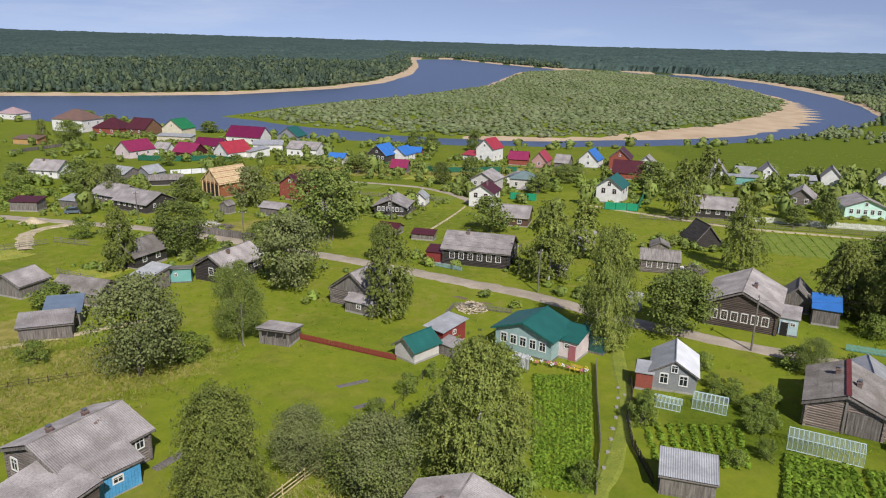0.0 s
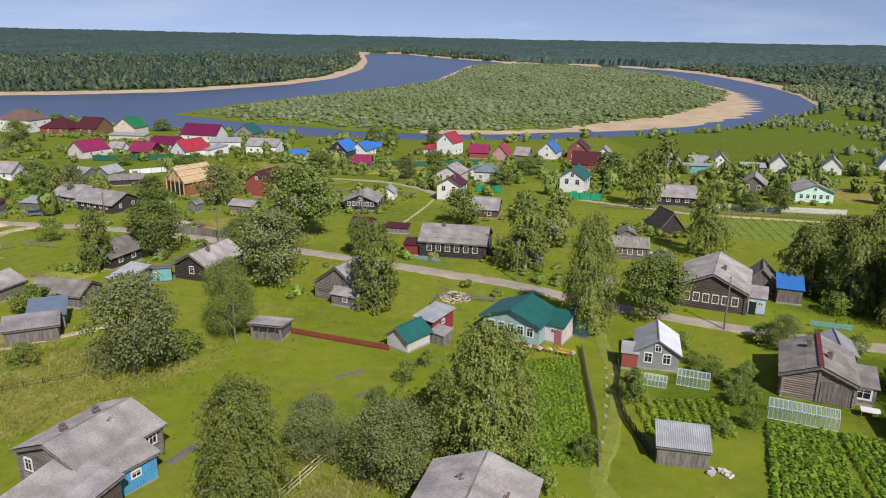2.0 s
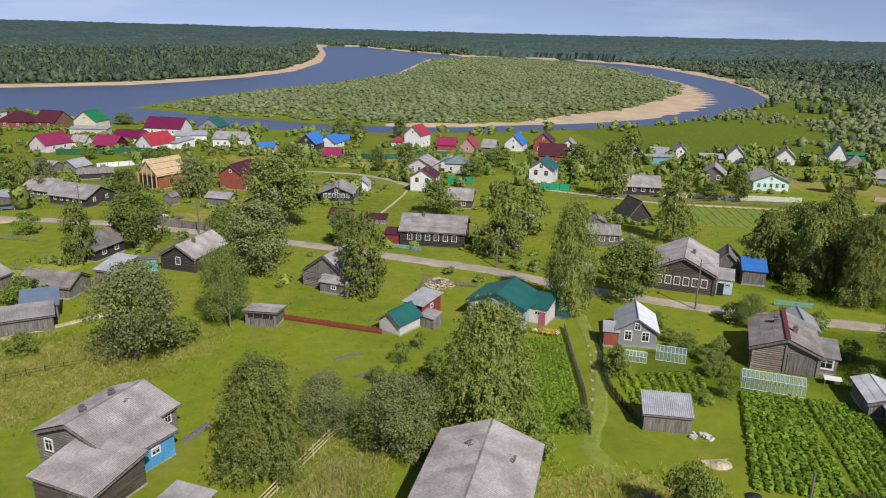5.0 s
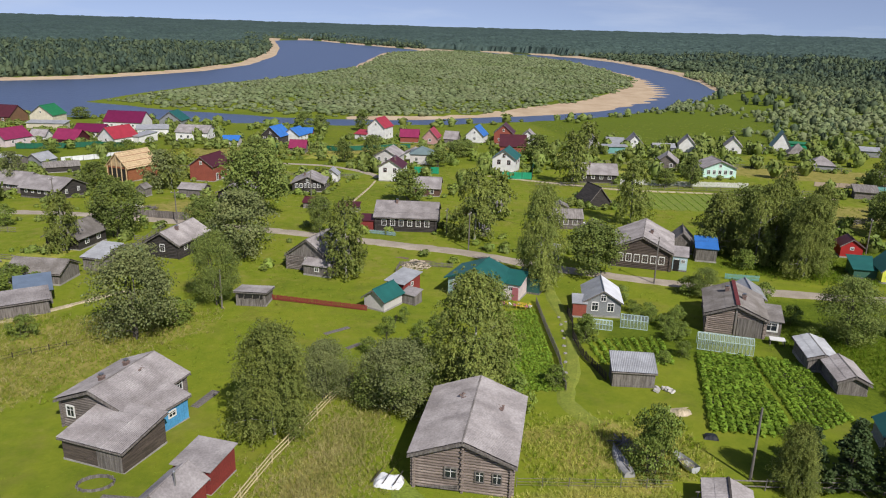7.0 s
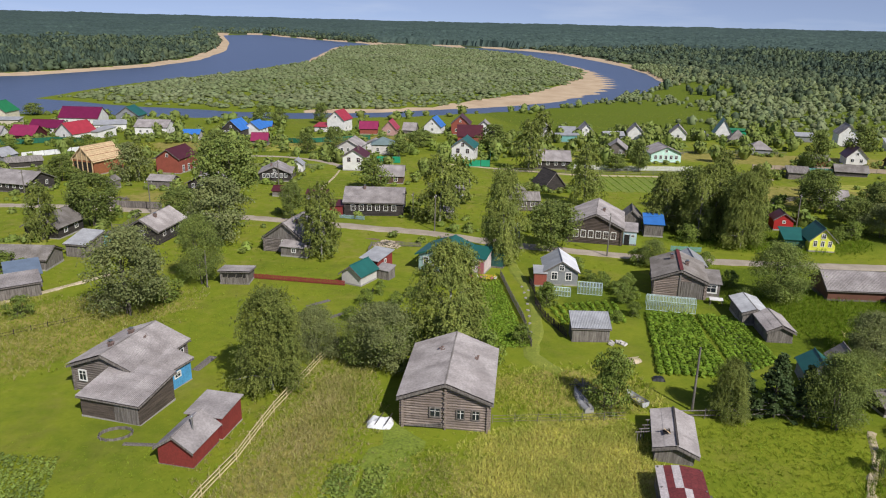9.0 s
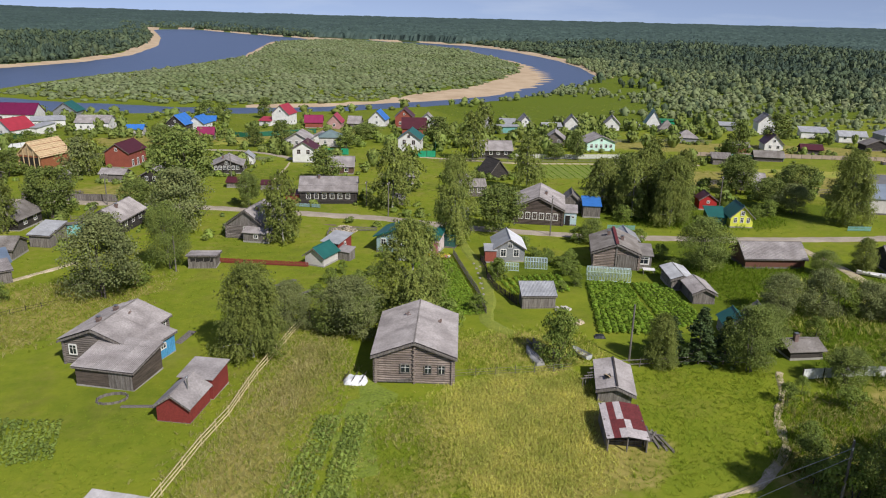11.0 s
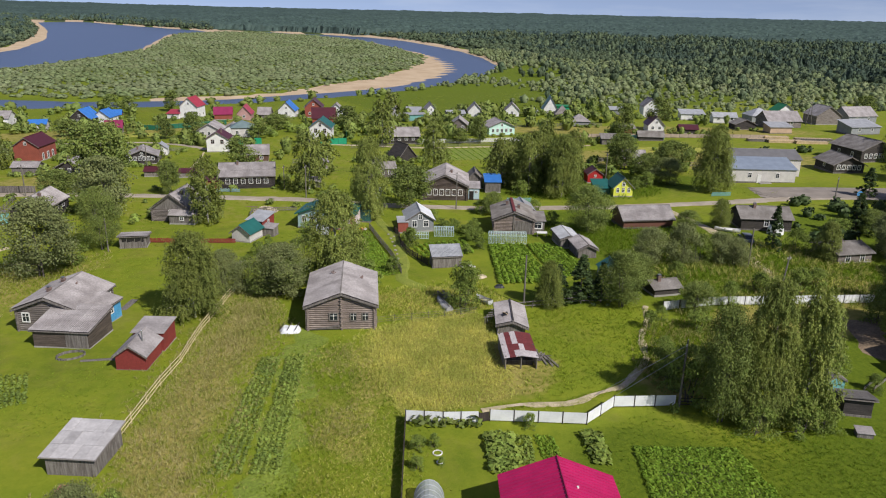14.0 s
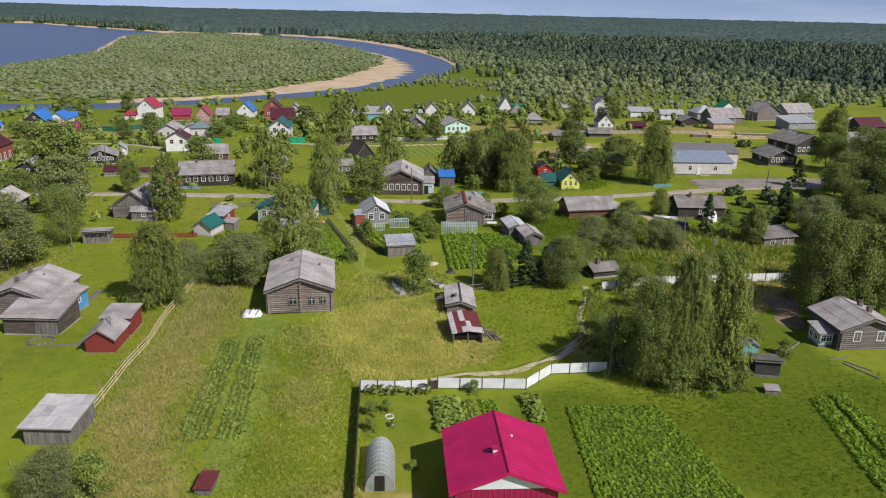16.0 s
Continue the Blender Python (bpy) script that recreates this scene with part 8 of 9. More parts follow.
def crop_rows(name, label, a, b, c, d, rows, step, size, mat, seed, soil=True):
    """Planted rows on a four-cornered bed: rows run from a-b to d-c."""
    a, b, c, d = (np.array(p, float) for p in (a, b, c, d))
    rng = np.random.default_rng(seed)
    xs, ys = [], []
    for k in range(rows):
        u = (k + 0.5) / rows
        p, q = a + (b - a) * u, d + (c - d) * u
        n = int(np.linalg.norm(q - p) / step)
        v = (np.arange(n) + rng.uniform(-0.3, 0.3, n)) / n
        ok = rng.uniform(0, 1, n) > 0.04
        pts = p + (q - p) * v[ok][:, None] + rng.normal(0, 0.05, (ok.sum(), 2))
        xs.append(pts[:, 0]), ys.append(pts[:, 1])
    x, y = np.concatenate(xs), np.concatenate(ys)
    s = rng.uniform(0.75, 1.2, len(x)) * size
    scatter(name, label, "crop", x, y, gz_all(x, y) - 0.05, s, s * rng.uniform(0.6, 0.85, len(x)), PLANTS, mat, seed + 1)
    if soil:
        flat_patch("soil_bed", "dark garden soil between planted rows", "soil", [tuple(a), tuple(b), tuple(c), tuple(d)], soil_mat, 0.05)


crop_rows("potato_rows", "dense green potato rows before the log house", (30.0, 60.6), (35.2, 58.2), (29.6, 41.0), (22.0, 43.4), 9, 0.24, 0.76, leaf_potato, 61)
crop_rows("potato_rows", "separate green vegetable rows in dark soil", (35.9, 58.4), (40.4, 55.8), (37.3, 43.2), (30.4, 41.2), 8, 0.24, 0.60, leaf_potato, 62)
crop_rows("potato_rows", "narrow strip of low potato plants in the meadow", (-13.4, 33.8), (-11.4, 33.1), (-19.5, 13.4), (-22.2, 14.6), 5, 0.30, 0.46, leaf_garden, 63, False)
crop_rows("potato_rows", "narrow strip of low potato plants beside the grass", (-10.8, 32.9), (-9.0, 32.2), (-16.6, 12.2), (-19.0, 13.3), 5, 0.30, 0.46, leaf_garden, 64, False)
crop_rows("potato_field", "large dense potato field beyond the crimson house", (13.0, 3.5), (21.3, -0.3), (16.6, -16.5), (4.6, -12.0), 24, 0.20, 0.47, leaf_potato, 65)
crop_rows("potato_field", "long potato bed at the field edge", (36.4, -6.6), (38.2, -7.0), (30.2, -20), (28, -19), 4, 0.3, 0.6, leaf_potato, 66, False)
crop_rows("potato_field", "second potato bed at the field edge", (38.9, -7.1), (40.7, -7.5), (33.2, -20.5), (31.0, -20), 4, 0.3, 0.6, leaf_potato, 76, False)
crop_rows("vegetable_bed", "green vegetable bed along the lane fence", (8.4, 77.4), (15.2, 77.6), (11.0, 53.3), (6.0, 53.6), 13, 0.34, 0.5, leaf_potato, 67, False)
crop_rows("potato_patch", "potato patch on the lawn by the grey house", (-45.5, 43.0), (-36.0, 39.4), (-35.9, 33.0), (-44, 33.0), 16, 0.34, 0.46, leaf_garden, 68, False)
crop_rows("garden_bed", "vegetable beds behind the white fence", (1.7, 10.4), (3.9, 9.4), (1.9, 4.3), (-0.4, 5.4), 5, 0.3, 0.95, leaf_garden, 69)
crop_rows("garden_bed", "low vegetable bed behind the crimson house", (4.2, 9.3), (5.5, 8.7), (3.6, 4.6), (2.4, 5.2), 3, 0.3, 0.5, leaf_garden, 70)
crop_rows("garden_bed", "short rows of greens by the white fence", (5.9, 8.6), (7.4, 7.9), (5.6, 3.2), (4.2, 3.9), 5, 0.28, 0.42, leaf_potato, 71)
crop_rows("garden_bed", "leafy garden bed by the white fence", (9.8, 7.0), (11.6, 6.4), (9.6, 2.2), (8.2, 2.8), 3, 0.4, 0.9, leaf_garden, 72)
crop_rows("currant_hedge", "dense currant bushes along the white fence", (-3.3, 15.0), (2.0, 12.4), (1.7, 11.8), (-3.6, 14.4), 9, 0.5, 1.25, leaf_alder, 73, False)
crop_rows("garden_bed", "green rows in the cottage garden", (18.0, 65.8), (28.0, 65.4), (26.0, 57.5), (17.2, 58.5), 9, 0.42, 0.62, leaf_potato, 74, False)
crop_rows("field_rows", "striped green field before the far fence", (62, 160), (92, 151), (84, 128), (58, 138), 14, 0.5, 0.34, leaf_potato, 75, False)
flat_patch("field_sward", "smooth bright green field strip before the fence", "field", [(60, 159), (92, 150), (85, 126), (57, 137)], fresh_mat, 0.05)
for x, y, h, w in ((-4.7, 11.1, 1.5, 1.7), (-3.2, 10.9, 1.4, 1.3), (-5.8, 8.6, 1.2, 1.5), (-3.7, 8.3, 0.8, 0.9), (6.2, 10.1, 1.6, 1.5), (29.5, 71.5, 1.9, 2.6), (31.8, 70, 2.0, 2.6), (28, 60, 2.0, 2.2), (30, 74, 1.8, 2.4),
                   (19.5, 69.5, 2.4, 2.2), (46, 80, 2.6, 3), (50, 78, 2.6, 3), (10.5, 54.5, 2.6, 2.6), (43.5, 6, 2.2, 2.6), (41, 4.5, 1.8, 2.4), (43, 1.5, 2.0, 2.2), (-5.0, 1.5, 0.9, 1.2)):
    shrub(x, y, h, w)


# ---- greenery between the houses ----
ROADS = [[(-190, 175), (-102, 155), (-46, 138.5), (-1, 114), (25, 96), (66, 75), (107, 64), (165, 40)], [(75, 68), (71, 52), (67.8, 43), (64, 36), (57.5, 24)], [(-75, 226), (-19, 215), (3, 186)], [(20, 89), (16, 66), (11, 52)], [(108, 64), (128, 60), (148, 50)]]


def free(x, y, room):
    """Places clear of houses and roads."""
    ok = np.ones(len(x), bool)
    for hx, hy, rot, w, d in FOOT:
        a = radians(rot)
        cx, cy = hx - math.sin(a) * d / 2, hy + math.cos(a) * d / 2
        u, v = (x - cx) * math.cos(a) + (y - cy) * math.sin(a), -(x - cx) * math.sin(a) + (y - cy) * math.cos(a)
        ok &= (abs(u) > w / 2 + room) | (abs(v) > d / 2 + room)
    for line in ROADS:
        for (ax, ay), (bx, by) in zip(line, line[1:]):
            dx, dy = bx - ax, by - ay
            k = np.clip(((x - ax) * dx + (y - ay) * dy) / (dx * dx + dy * dy), 0, 1)
            ok &= np.hypot(x - ax - k * dx, y - ay - k * dy) > 3.0 + room
    return ok


def greenery(name, label, category, area, gap, chance, room, size, tall, forms, mat, seed, near=0):
    x, y, rng = spread(*area, gap, seed)
    keep = (rng.uniform(0, 1, len(x)) < chance + 0.35 * waves(x, y, 14)) & free(x, y, room) & (~free(x, y, room + near) if near else True) & (inside(OUTER, x, y) < -6) & (np.abs(x - 30) < 0.75 * y + 60)
    x, y = x[keep], y[keep]
    rng = np.random.default_rng(seed + 70)
    s = rng.uniform(*size, len(x))
    scatter(name, label, category, x, y, land(x, y)[0] - 0.06, s, s * rng.uniform(*tall, len(x)), forms, mat, seed + 3)


greenery("garden_bushes", "garden bushes between the village houses", "bushes", (-150, 190, 105, 300), 2.4, 0.30, 0.9, (1.0, 2.6), (0.6, 0.9), BUSHES, leaf_alder, 81, 2.6)
greenery("garden_bushes", "light green garden bushes between the houses", "bushes", (-150, 190, 100, 300), 2.4, 0.30, 0.9, (0.8, 2.2), (0.6, 0.9), BUSHES, leaf_garden, 82, 3.4)
greenery("rough_grass", "tufts of rough grass over the village meadows", "grass", (-90, 110, 60, 190), 1.5, 0.42, 0.3, (0.7, 1.4), (0.2, 0.35), TUFTS, grass_blade, 83)
greenery("rough_grass", "tufts of ripening grass over the village meadows", "grass", (-90, 110, 85, 190), 1.9, 0.30, 0.3, (0.6, 1.1), (0.3, 0.5), TUFTS, pale_blade, 84)
greenery("field_weeds", "low green weeds across the far meadows", "grass", (-200, 260, 190, 340), 3.6, 0.45, 0.3, (1.6, 3.2), (0.10, 0.18), TUFTS, pale_blade, 85)
grow("lush_grass", "dense lush grass at the field edge", [(22, 4), (36, -4), (48, -7), (50, -24), (20, -22), (19, -8)], 0.45, lush_blade, (0.12, 0.3), (0.6, 1.0), 47)

for i, (x, y) in enumerate(((17.6, 74.5), (17.0, 71.8), (16.4, 69.6), (15.8, 67.2), (15.0, 64.8), (14.4, 62.6), (13.6, 60.2), (12.7, 57.4), (17.9, 72.6), (16.9, 66.4))):
    o = thing("lane_stone", x, y, i * 37, "pale flat stone in the mown lane", "stone", "stones along the lane")
    b = bmesh.new()
    n = 7
    ring = [(0.32 * (0.8 + 0.3 * ((i * 7 + k * 5) % 5) / 5) * math.cos(k * math.tau / n), 0.24 * math.sin(k * math.tau / n)) for k in range(n)]
    lo, hi = [b.verts.new((x_, y_, -0.05)) for x_, y_ in ring], [b.verts.new((x_ * 0.8, y_ * 0.8, 0.16)) for x_, y_ in ring]
    b.faces.new(hi)
    for k in range(n):
        b.faces.new((lo[k], lo[(k + 1) % n], hi[(k + 1) % n], hi[k]))
    part("stone", b, concrete, o)

for x, y, h, w in ((25.2, 0.8, 3.6, 4.2), (28.8, -0.6, 3.8, 4.4), (31.6, -1.2, 3.2, 3.6), (26.4, 4.6, 5.0, 5.2), (30.2, 2.0, 5.2, 5.4), (27.8, 7.4, 4.4, 5.0)):
    shrub(x, y, h, w)
earth_mat = material("bare brown earth", (0.24, 0.175, 0.11), second=(0.15, 0.11, 0.07), rough=0.97, vary=0.25, scale=0.5, fine=4, bump=0.4)
flat_patch("soil_yard", "bare brown earth yard beside the dark house", "soil", [(57.3, 17.4), (63.6, 14.2), (58.5, 9.0), (52.4, 4.4), (48.6, 6.2), (51, 10.5), (53.6, 14.5)], earth_mat, 0.06)

BAND = [(-8.6, 42), (-13, 33), (-21, 14), (-27, -4), (-18, -6), (-9, 14), (-5, 27), (-3.5, 36)]
flat_patch("grass_strip", "fresh green sward round the potato strips", "grass", [(-7.2, 43), (-12.8, 33), (-20.6, 14), (-23.4, 6), (-18.6, 4), (-13, 14), (-7.2, 29), (-3.6, 36.4)], fresh_mat, 0.045)
grow("lawn_grass", "bright short grass round the potato strips", BAND, 0.30, fresh_blade, (0.05, 0.16), (0.4, 0.7), 48)
grow("lawn_grass", "short lawn grass before the crimson house", [(-3.2, 14.5), (2.4, 12.2), (0, 5.2), (-2.8, 0), (-7, 0.5)], 0.4, lush_blade, (0.03, 0.09), (0.4, 0.7), 49)

# garden odds and ends
for x, y, r in ((-3.3, 9.9, 0.4), (-3.7, 8.6, 0.25)):
    o = thing("flowerbed_edging", x, y, 0, "white painted ring edging round a small flowerbed", "edging")
    b = bmesh.new()
    for k in range(14):
        a0, a1 = k * math.tau / 14, (k + 1) * math.tau / 14
        tube(b, (r * math.cos(a0), r * math.sin(a0), 0.05), (r * math.cos(a1), r * math.sin(a1), 0.05), 0.06, sides=5)
    part("ring", b, white_paint, o)
for x, y, rot, w, d, mat in ((-32.6, 17.5, -29, 0.9, 0.9, paint("faded pink boards", (0.42, 0.16, 0.14), 0.8)), (-31.6, 17.1, -29, 0.8, 0.7, plank_grey)):
    o = thing("wooden_pallet", x, y, rot, "old boarded pallet lying in the grass by the shed", "pallet")
    b = bmesh.new()
    for k in range(4):
        box(b, -w / 2 + k * w / 4 + 0.01, -w / 2 + (k + 1) * w / 4 - 0.01, -d / 2, d / 2, 0.0, 0.09 + 0.015 * (k % 2))
    part("boards", b, mat, o)
o = thing("rusty_lid", -20.9, 6.9, -28, "rusty red sheet cover over a low box in tall grass", "box")
b = bmesh.new()
box(b, -0.65, 0.65, -1.1, 1.1, 0, 0.62)
part("body", b, plank_grey, o)
b = bmesh.new()
box(b, -0.75, 0.75, -1.25, 1.25, 0.63, 0.70)
for k in range(6):
    box(b, -0.7 + k * 0.26, -0.66 + k * 0.26, -1.24, 1.24, 0.70, 0.73)
part("cover", b, rust, o)
o = thing("wooden_box", 34.1, -3.6, -35, "small grey wooden box with a sloping lid", "box")
b = bmesh.new()
box(b, -0.7, 0.7, -0.45, 0.45, 0, 0.5)
part("body", b, plank_grey, o)
b = bmesh.new()
prism_z = [(-0.8, -0.55, 0.5), (0.8, -0.55, 0.5), (0.8, 0.55, 0.72), (-0.8, 0.55, 0.72)]
lo, hi = [b.verts.new(q) for q in prism_z], [b.verts.new((q[0], q[1], q[2] + 0.05)) for q in prism_z]
b.faces.new(lo[::-1]), b.faces.new(hi)
for k in range(4):
    b.faces.new((lo[k], lo[(k + 1) % 4], hi[(k + 1) % 4], hi[k]))
part("lid", b, slate, o)
for (x0, y0), (x1, y1), w, h in (((42.2, 2.1), (45.8, 3.1), 0.09, 0.35), ((43.2, 1.7), (47.4, 2.8), 0.09, 0.3), ((47.4, -2.8), (47.5, -7.0), 0.22, 0.1), ((48.0, -2.6), (48.6, -5.6), 0.2, 0.08), ((46.6, -1.6), (49.4, -2.2), 0.2, 0.08), ((-29.2, 40.2), (-27.6, 39.6), 0.16, 0.1)):
    o = thing("plank", (x0 + x1) / 2, (y0 + y1) / 2, math.degrees(math.atan2(y1 - y0, x1 - x0)), "long grey plank lying on the lawn", "plank")
    l = math.hypot(x1 - x0, y1 - y0)
    b = bmesh.new()
    box(b, -l / 2, l / 2, -w / 2, w / 2, 0, h)
    bmesh.ops.bevel(b, geom=b.edges[:], offset=0.012, segments=1, affect="EDGES")
    part("board", b, plank_grey, o)

rail_fence("rail_fence", "grey rail fence along the roadside meadow", [(-92, 121), (-83.4, 126.1), (-78.2, 131.5)], 1.1, 2.4, 3, plank_grey, seed=21)
rail_fence("rail_fence", "grey pole fence beside the turquoise shed", [(-46.9, 106.4), (-45.4, 117.5), (-43.5, 131)], 1.1, 2.4, 3, plank_grey, seed=22)
panel_fence("plank_fence", "dark plank fence across the far meadow", [(-172.7, 273.8), (-165.7, 300.5)], 1.4, 3.0, plank_grey, plank_grey, gap=0.1)

SHADY = [(23, 14.5), (28, 19.5), (33.5, 24), (40, 23), (42, 14), (36, 7), (28, 8.5)]
grow("weeds", "tall brownish weeds below the white fence", SHADY, 0.5, weed_blade, (0.4, 0.9), (0.6, 1.0), 51, patch=0.35)
grow("meadow_grass", "rank green grass below the white fence", SHADY, 0.42, lush_blade, (0.4, 0.9), (0.6, 1.0), 52)
for x, y, h, w in ((25.6, 13.6, 3.2, 4.0), (24.0, 11.4, 2.8, 3.4), (28.2, 16.6, 2.4, 3.0), (37.0, 20.5, 2.6, 3.4), (33.5, 13.0, 3.0, 3.8), (38.5, 11.0, 3.4, 4.0)):
    shrub(x, y, h, w)
# grass creeping over the edges of the footpath
rng = np.random.default_rng(91)
line = np.array([(36, 29), (33.5, 25.5), (29, 21.5), (26.5, 17.5), (23, 15), (19.4, 13), (15, 12.6), (12, 12.4), (7.7, 13.9), (3.6, 14.6)])
u = rng.uniform(0, len(line) - 1.001, 900)
k = u.astype(int)
pt = line[k] + (line[k + 1] - line[k]) * (u - k)[:, None] + rng.choice([-1, 1], (900, 1)) * rng.uniform(0.15, 0.75, (900, 1)) * np.array([[0.5, 0.8]])
scatter("path_grass", "grass creeping over the footpath edges", "grass", pt[:, 0], pt[:, 1], gz_all(pt[:, 0], pt[:, 1]) - 0.03, rng.uniform(0.4, 0.8, 900), rng.uniform(0.08, 0.25, 900), TUFTS, grass_blade, 92)

# leaning shed: dark split ridge, torn hole and jutting beams
b = bmesh.new()
box(b, -0.09, 0.09, -0.3, 6.3, 2.08, 2.13)
part("ridge_gap", b, log_dark, lean_shed, "dark split along the ridge")
b = bmesh.new()
slab(b, (-1.15, 2.1, 1.86), (-0.55, 2.2, 2.06), (-0.5, 1.5, 2.08), (-1.05, 1.3, 1.9), 0.03)
part("torn_hole", b, dark_void, lean_shed, "torn dark hole in the roof sheets")
for k, (x0, y0, a) in enumerate(((-1.0, 1.8, 25), (-0.8, 1.6, -40), (-0.7, 1.9, 70))):
    b = bmesh.new()
    box(b, -0.35, 0.35, -0.05, 0.05, 0, 0.03)
    local_part("loose_board", b, plank_new if k == 1 else plank_grey, lean_shed, pose(x0, y0, 2.07 + 0.02 * k, 0, 8, a))
for k, y0 in enumerate((2.4, 2.9, 3.5, 4.4)):
    b = bmesh.new()
    tube(b, (-3.3 + 0.3 * k, y0, 0.9 + 0.1 * k), (-1.4, y0 + 0.2, 1.35), 0.06, 0.05, 6)
    tube(b, (-3.1 + 0.3 * k, y0, 0.95 + 0.1 * k), (-3.0 + 0.3 * k, y0, -0.4), 0.05, 0.05, 6)
    part("beam", b, plank_grey, lean_shed)
# boards leaning by the rusty shed
for k in range(3):
    o = thing("board_stack", 15.0 + 0.35 * k, 21.4 - 0.4 * k, -12 + 4 * k, "pale grey boards stacked in the grass", "boards")
    b = bmesh.new()
    for q in range(3):
        box(b, -0.12, 0.12, -1.6 + 0.1 * q, 1.5 - 0.12 * q, 0.06 * q, 0.06 * q + 0.055)
    part("boards", b, plank_grey, o)
# clutter by the torn-roofed house
o = thing("tarpaulin_cover", 80.4, 46.2, -20, "white rounded cover standing beside the old house", "cover")
b = bmesh.new()
bmesh.ops.create_uvsphere(b, u_segments=16, v_segments=8, radius=1.0)
for v in b.verts:
    v.co = Vector((v.co.x * 1.5, v.co.y * 1.2, max(0, v.co.z) * 2.1 + 0.3 * (v.co.z > 0)))
part("cover", b, sheet_white, o)
boat(73.4, 50.6, 40, 4.4, 1.5, white_paint, "pale boat lying beside the side road", flip=False)
car(71.6, 44.8, 60, paint("faded blue grey car", (0.16, 0.18, 0.22), 0.4), "dark parked car beside the side road")
# vertical boards and door on the plank wing of the log house
for k in range(11):
    b = bmesh.new()
    box(b, 0.55 + k * 0.235, 0.765 + k * 0.235, -0.06, -0.02 + 0.008 * (k % 3), 0.15, 1.92)
    q = part("board", b, plank_grey, WING)

greenery("garden_trees", "small leafy trees among the far houses", "trees", (-200, 260, 150, 330), 5.0, 0.10, 1.6, (2.2, 4.6), (1.0, 1.6), SAPLINGS, leaf_alder, 86, 7)
greenery("hedges", "dark bushes along the far plots", "bushes", (-220, 280, 180, 340), 3.0, 0.12, 1.2, (1.6, 3.4), (0.6, 0.9), BUSHES, leaf_alder, 87, 8)
# flat patched roof sheets of the plank shed
patch_mat = material("patched tar sheet", (0.50, 0.48, 0.47), second=(0.40, 0.38, 0.37), rough=0.85, vary=0.1, scale=0.8, fine=4, per=0.22)
for row in range(3):
    for k in range(5):
        x0, y0 = -2.36 + k * 0.95, -0.33 + row * 1.76
        z0, z1 = 1.70 + (y0 / 4.6) * 0.35 + 0.165 + 0.012 * ((k + row) % 3), 1.70 + ((y0 + 1.74) / 4.6) * 0.35 + 0.165 + 0.012 * ((k + row) % 3)
        b = bmesh.new()
        slab(b, (x0, y0 + 1.74, z1), (x0 + 0.93, y0 + 1.74, z1), (x0 + 0.93, y0, z0), (x0, y0, z0), 0.02)
        part("roof_sheet", b, patch_mat, FLAT)

grow("weeds", "rank green weeds between the barn and the sheds", [(41, 62), (48, 66), (58, 64), (66, 57), (58, 47), (47, 44), (44, 52)], 0.6, lush_blade, (0.4, 0.9), (0.7, 1.2), 55)
grow("weeds", "tall weeds and young growth along the road", [(54, 92), (62, 96), (80, 92), (88, 84), (80, 78), (62, 84)], 0.8, lush_blade, (0.4, 1.0), (0.8, 1.4), 56)
for x, y, h, w in ((47.5, 68.0, 2.6, 3.2), (57.0, 66.5, 2.4, 3.0), (45.5, 61.5, 2.2, 2.8), (66.5, 88.5, 3.0, 3.6), (70.5, 92.5, 3.4, 4.0), (82.5, 86.5, 3.0, 3.6), (87.0, 88.0, 3.6, 4.4), (92.0, 92.0, 4.0, 5.0), (24.8, 58.6, 1.6, 2.0), (31.0, 66.2, 1.9, 2.4), (33.2, 71.8, 2.0, 2.4)):
    shrub(x, y, h, w)

# odds and ends round the turquoise house and the gardens
def bench(x, y, rot, mat, label):
    o = thing("garden_bench", x, y, rot, label, "bench")
    b = bmesh.new()
    for k in range(3):
        box(b, -0.75, 0.75, -0.22 + k * 0.15, -0.10 + k * 0.15, 0.42, 0.46)
    part("seat", b, mat, o)
    b = bmesh.new()
    for k in range(2):
        box(b, -0.75, 0.75, 0.22, 0.26, 0.62 + k * 0.16, 0.74 + k * 0.16)
    part("backrest", b, mat, o)
    for sx in (-0.65, 0.65):
        for sy in (-0.18, 0.2):
            b = bmesh.new()
            box(b, sx - 0.03, sx + 0.03, sy - 0.03, sy + 0.03, 0, 0.42 if sy < 0 else 0.92)
            part("leg", b, mat, o)


bench(13.5, 78.6, -30, paint("mustard bench paint", (0.62, 0.45, 0.05)), "mustard yellow slatted garden bench by the bed")
o = thing("white_sheeting", 7.2, 79.6, -33, "white sheeting hung over a frame before the turquoise house", "sheeting")
b = bmesh.new()
cols = [[b.verts.new((-1.1 + k * 0.2, -0.15 + 0.06 * math.sin(k * 1.7) + (0.5 if row == 2 else 0.0), z + 0.04 * math.sin(k * 2.3))) for k in range(12)] for row, z in enumerate((0.1, 1.45, 1.75))]
for lo_, hi_ in zip(cols, cols[1:]):
    for k in range(11):
        b.faces.new((lo_[k], lo_[k + 1], hi_[k + 1], hi_[k]))
bmesh.ops.solidify(b, geom=b.faces[:], thickness=0.02)
part("sheet", b, sheet_white, o)
for sx in (-1.05, 1.05):
    b = bmesh.new()
    tube(b, (sx, 0.0, -0.2), (sx, 0.05, 1.45), 0.04, sides=6)
    part("post", b, pole_wood, o)
ROSES = paint("white phlox", (0.80, 0.78, 0.80), 0.7), paint("pink phlox", (0.62, 0.16, 0.30), 0.7), paint("yellow daisies", (0.72, 0.52, 0.05), 0.7)
rng_ = random.Random(12)
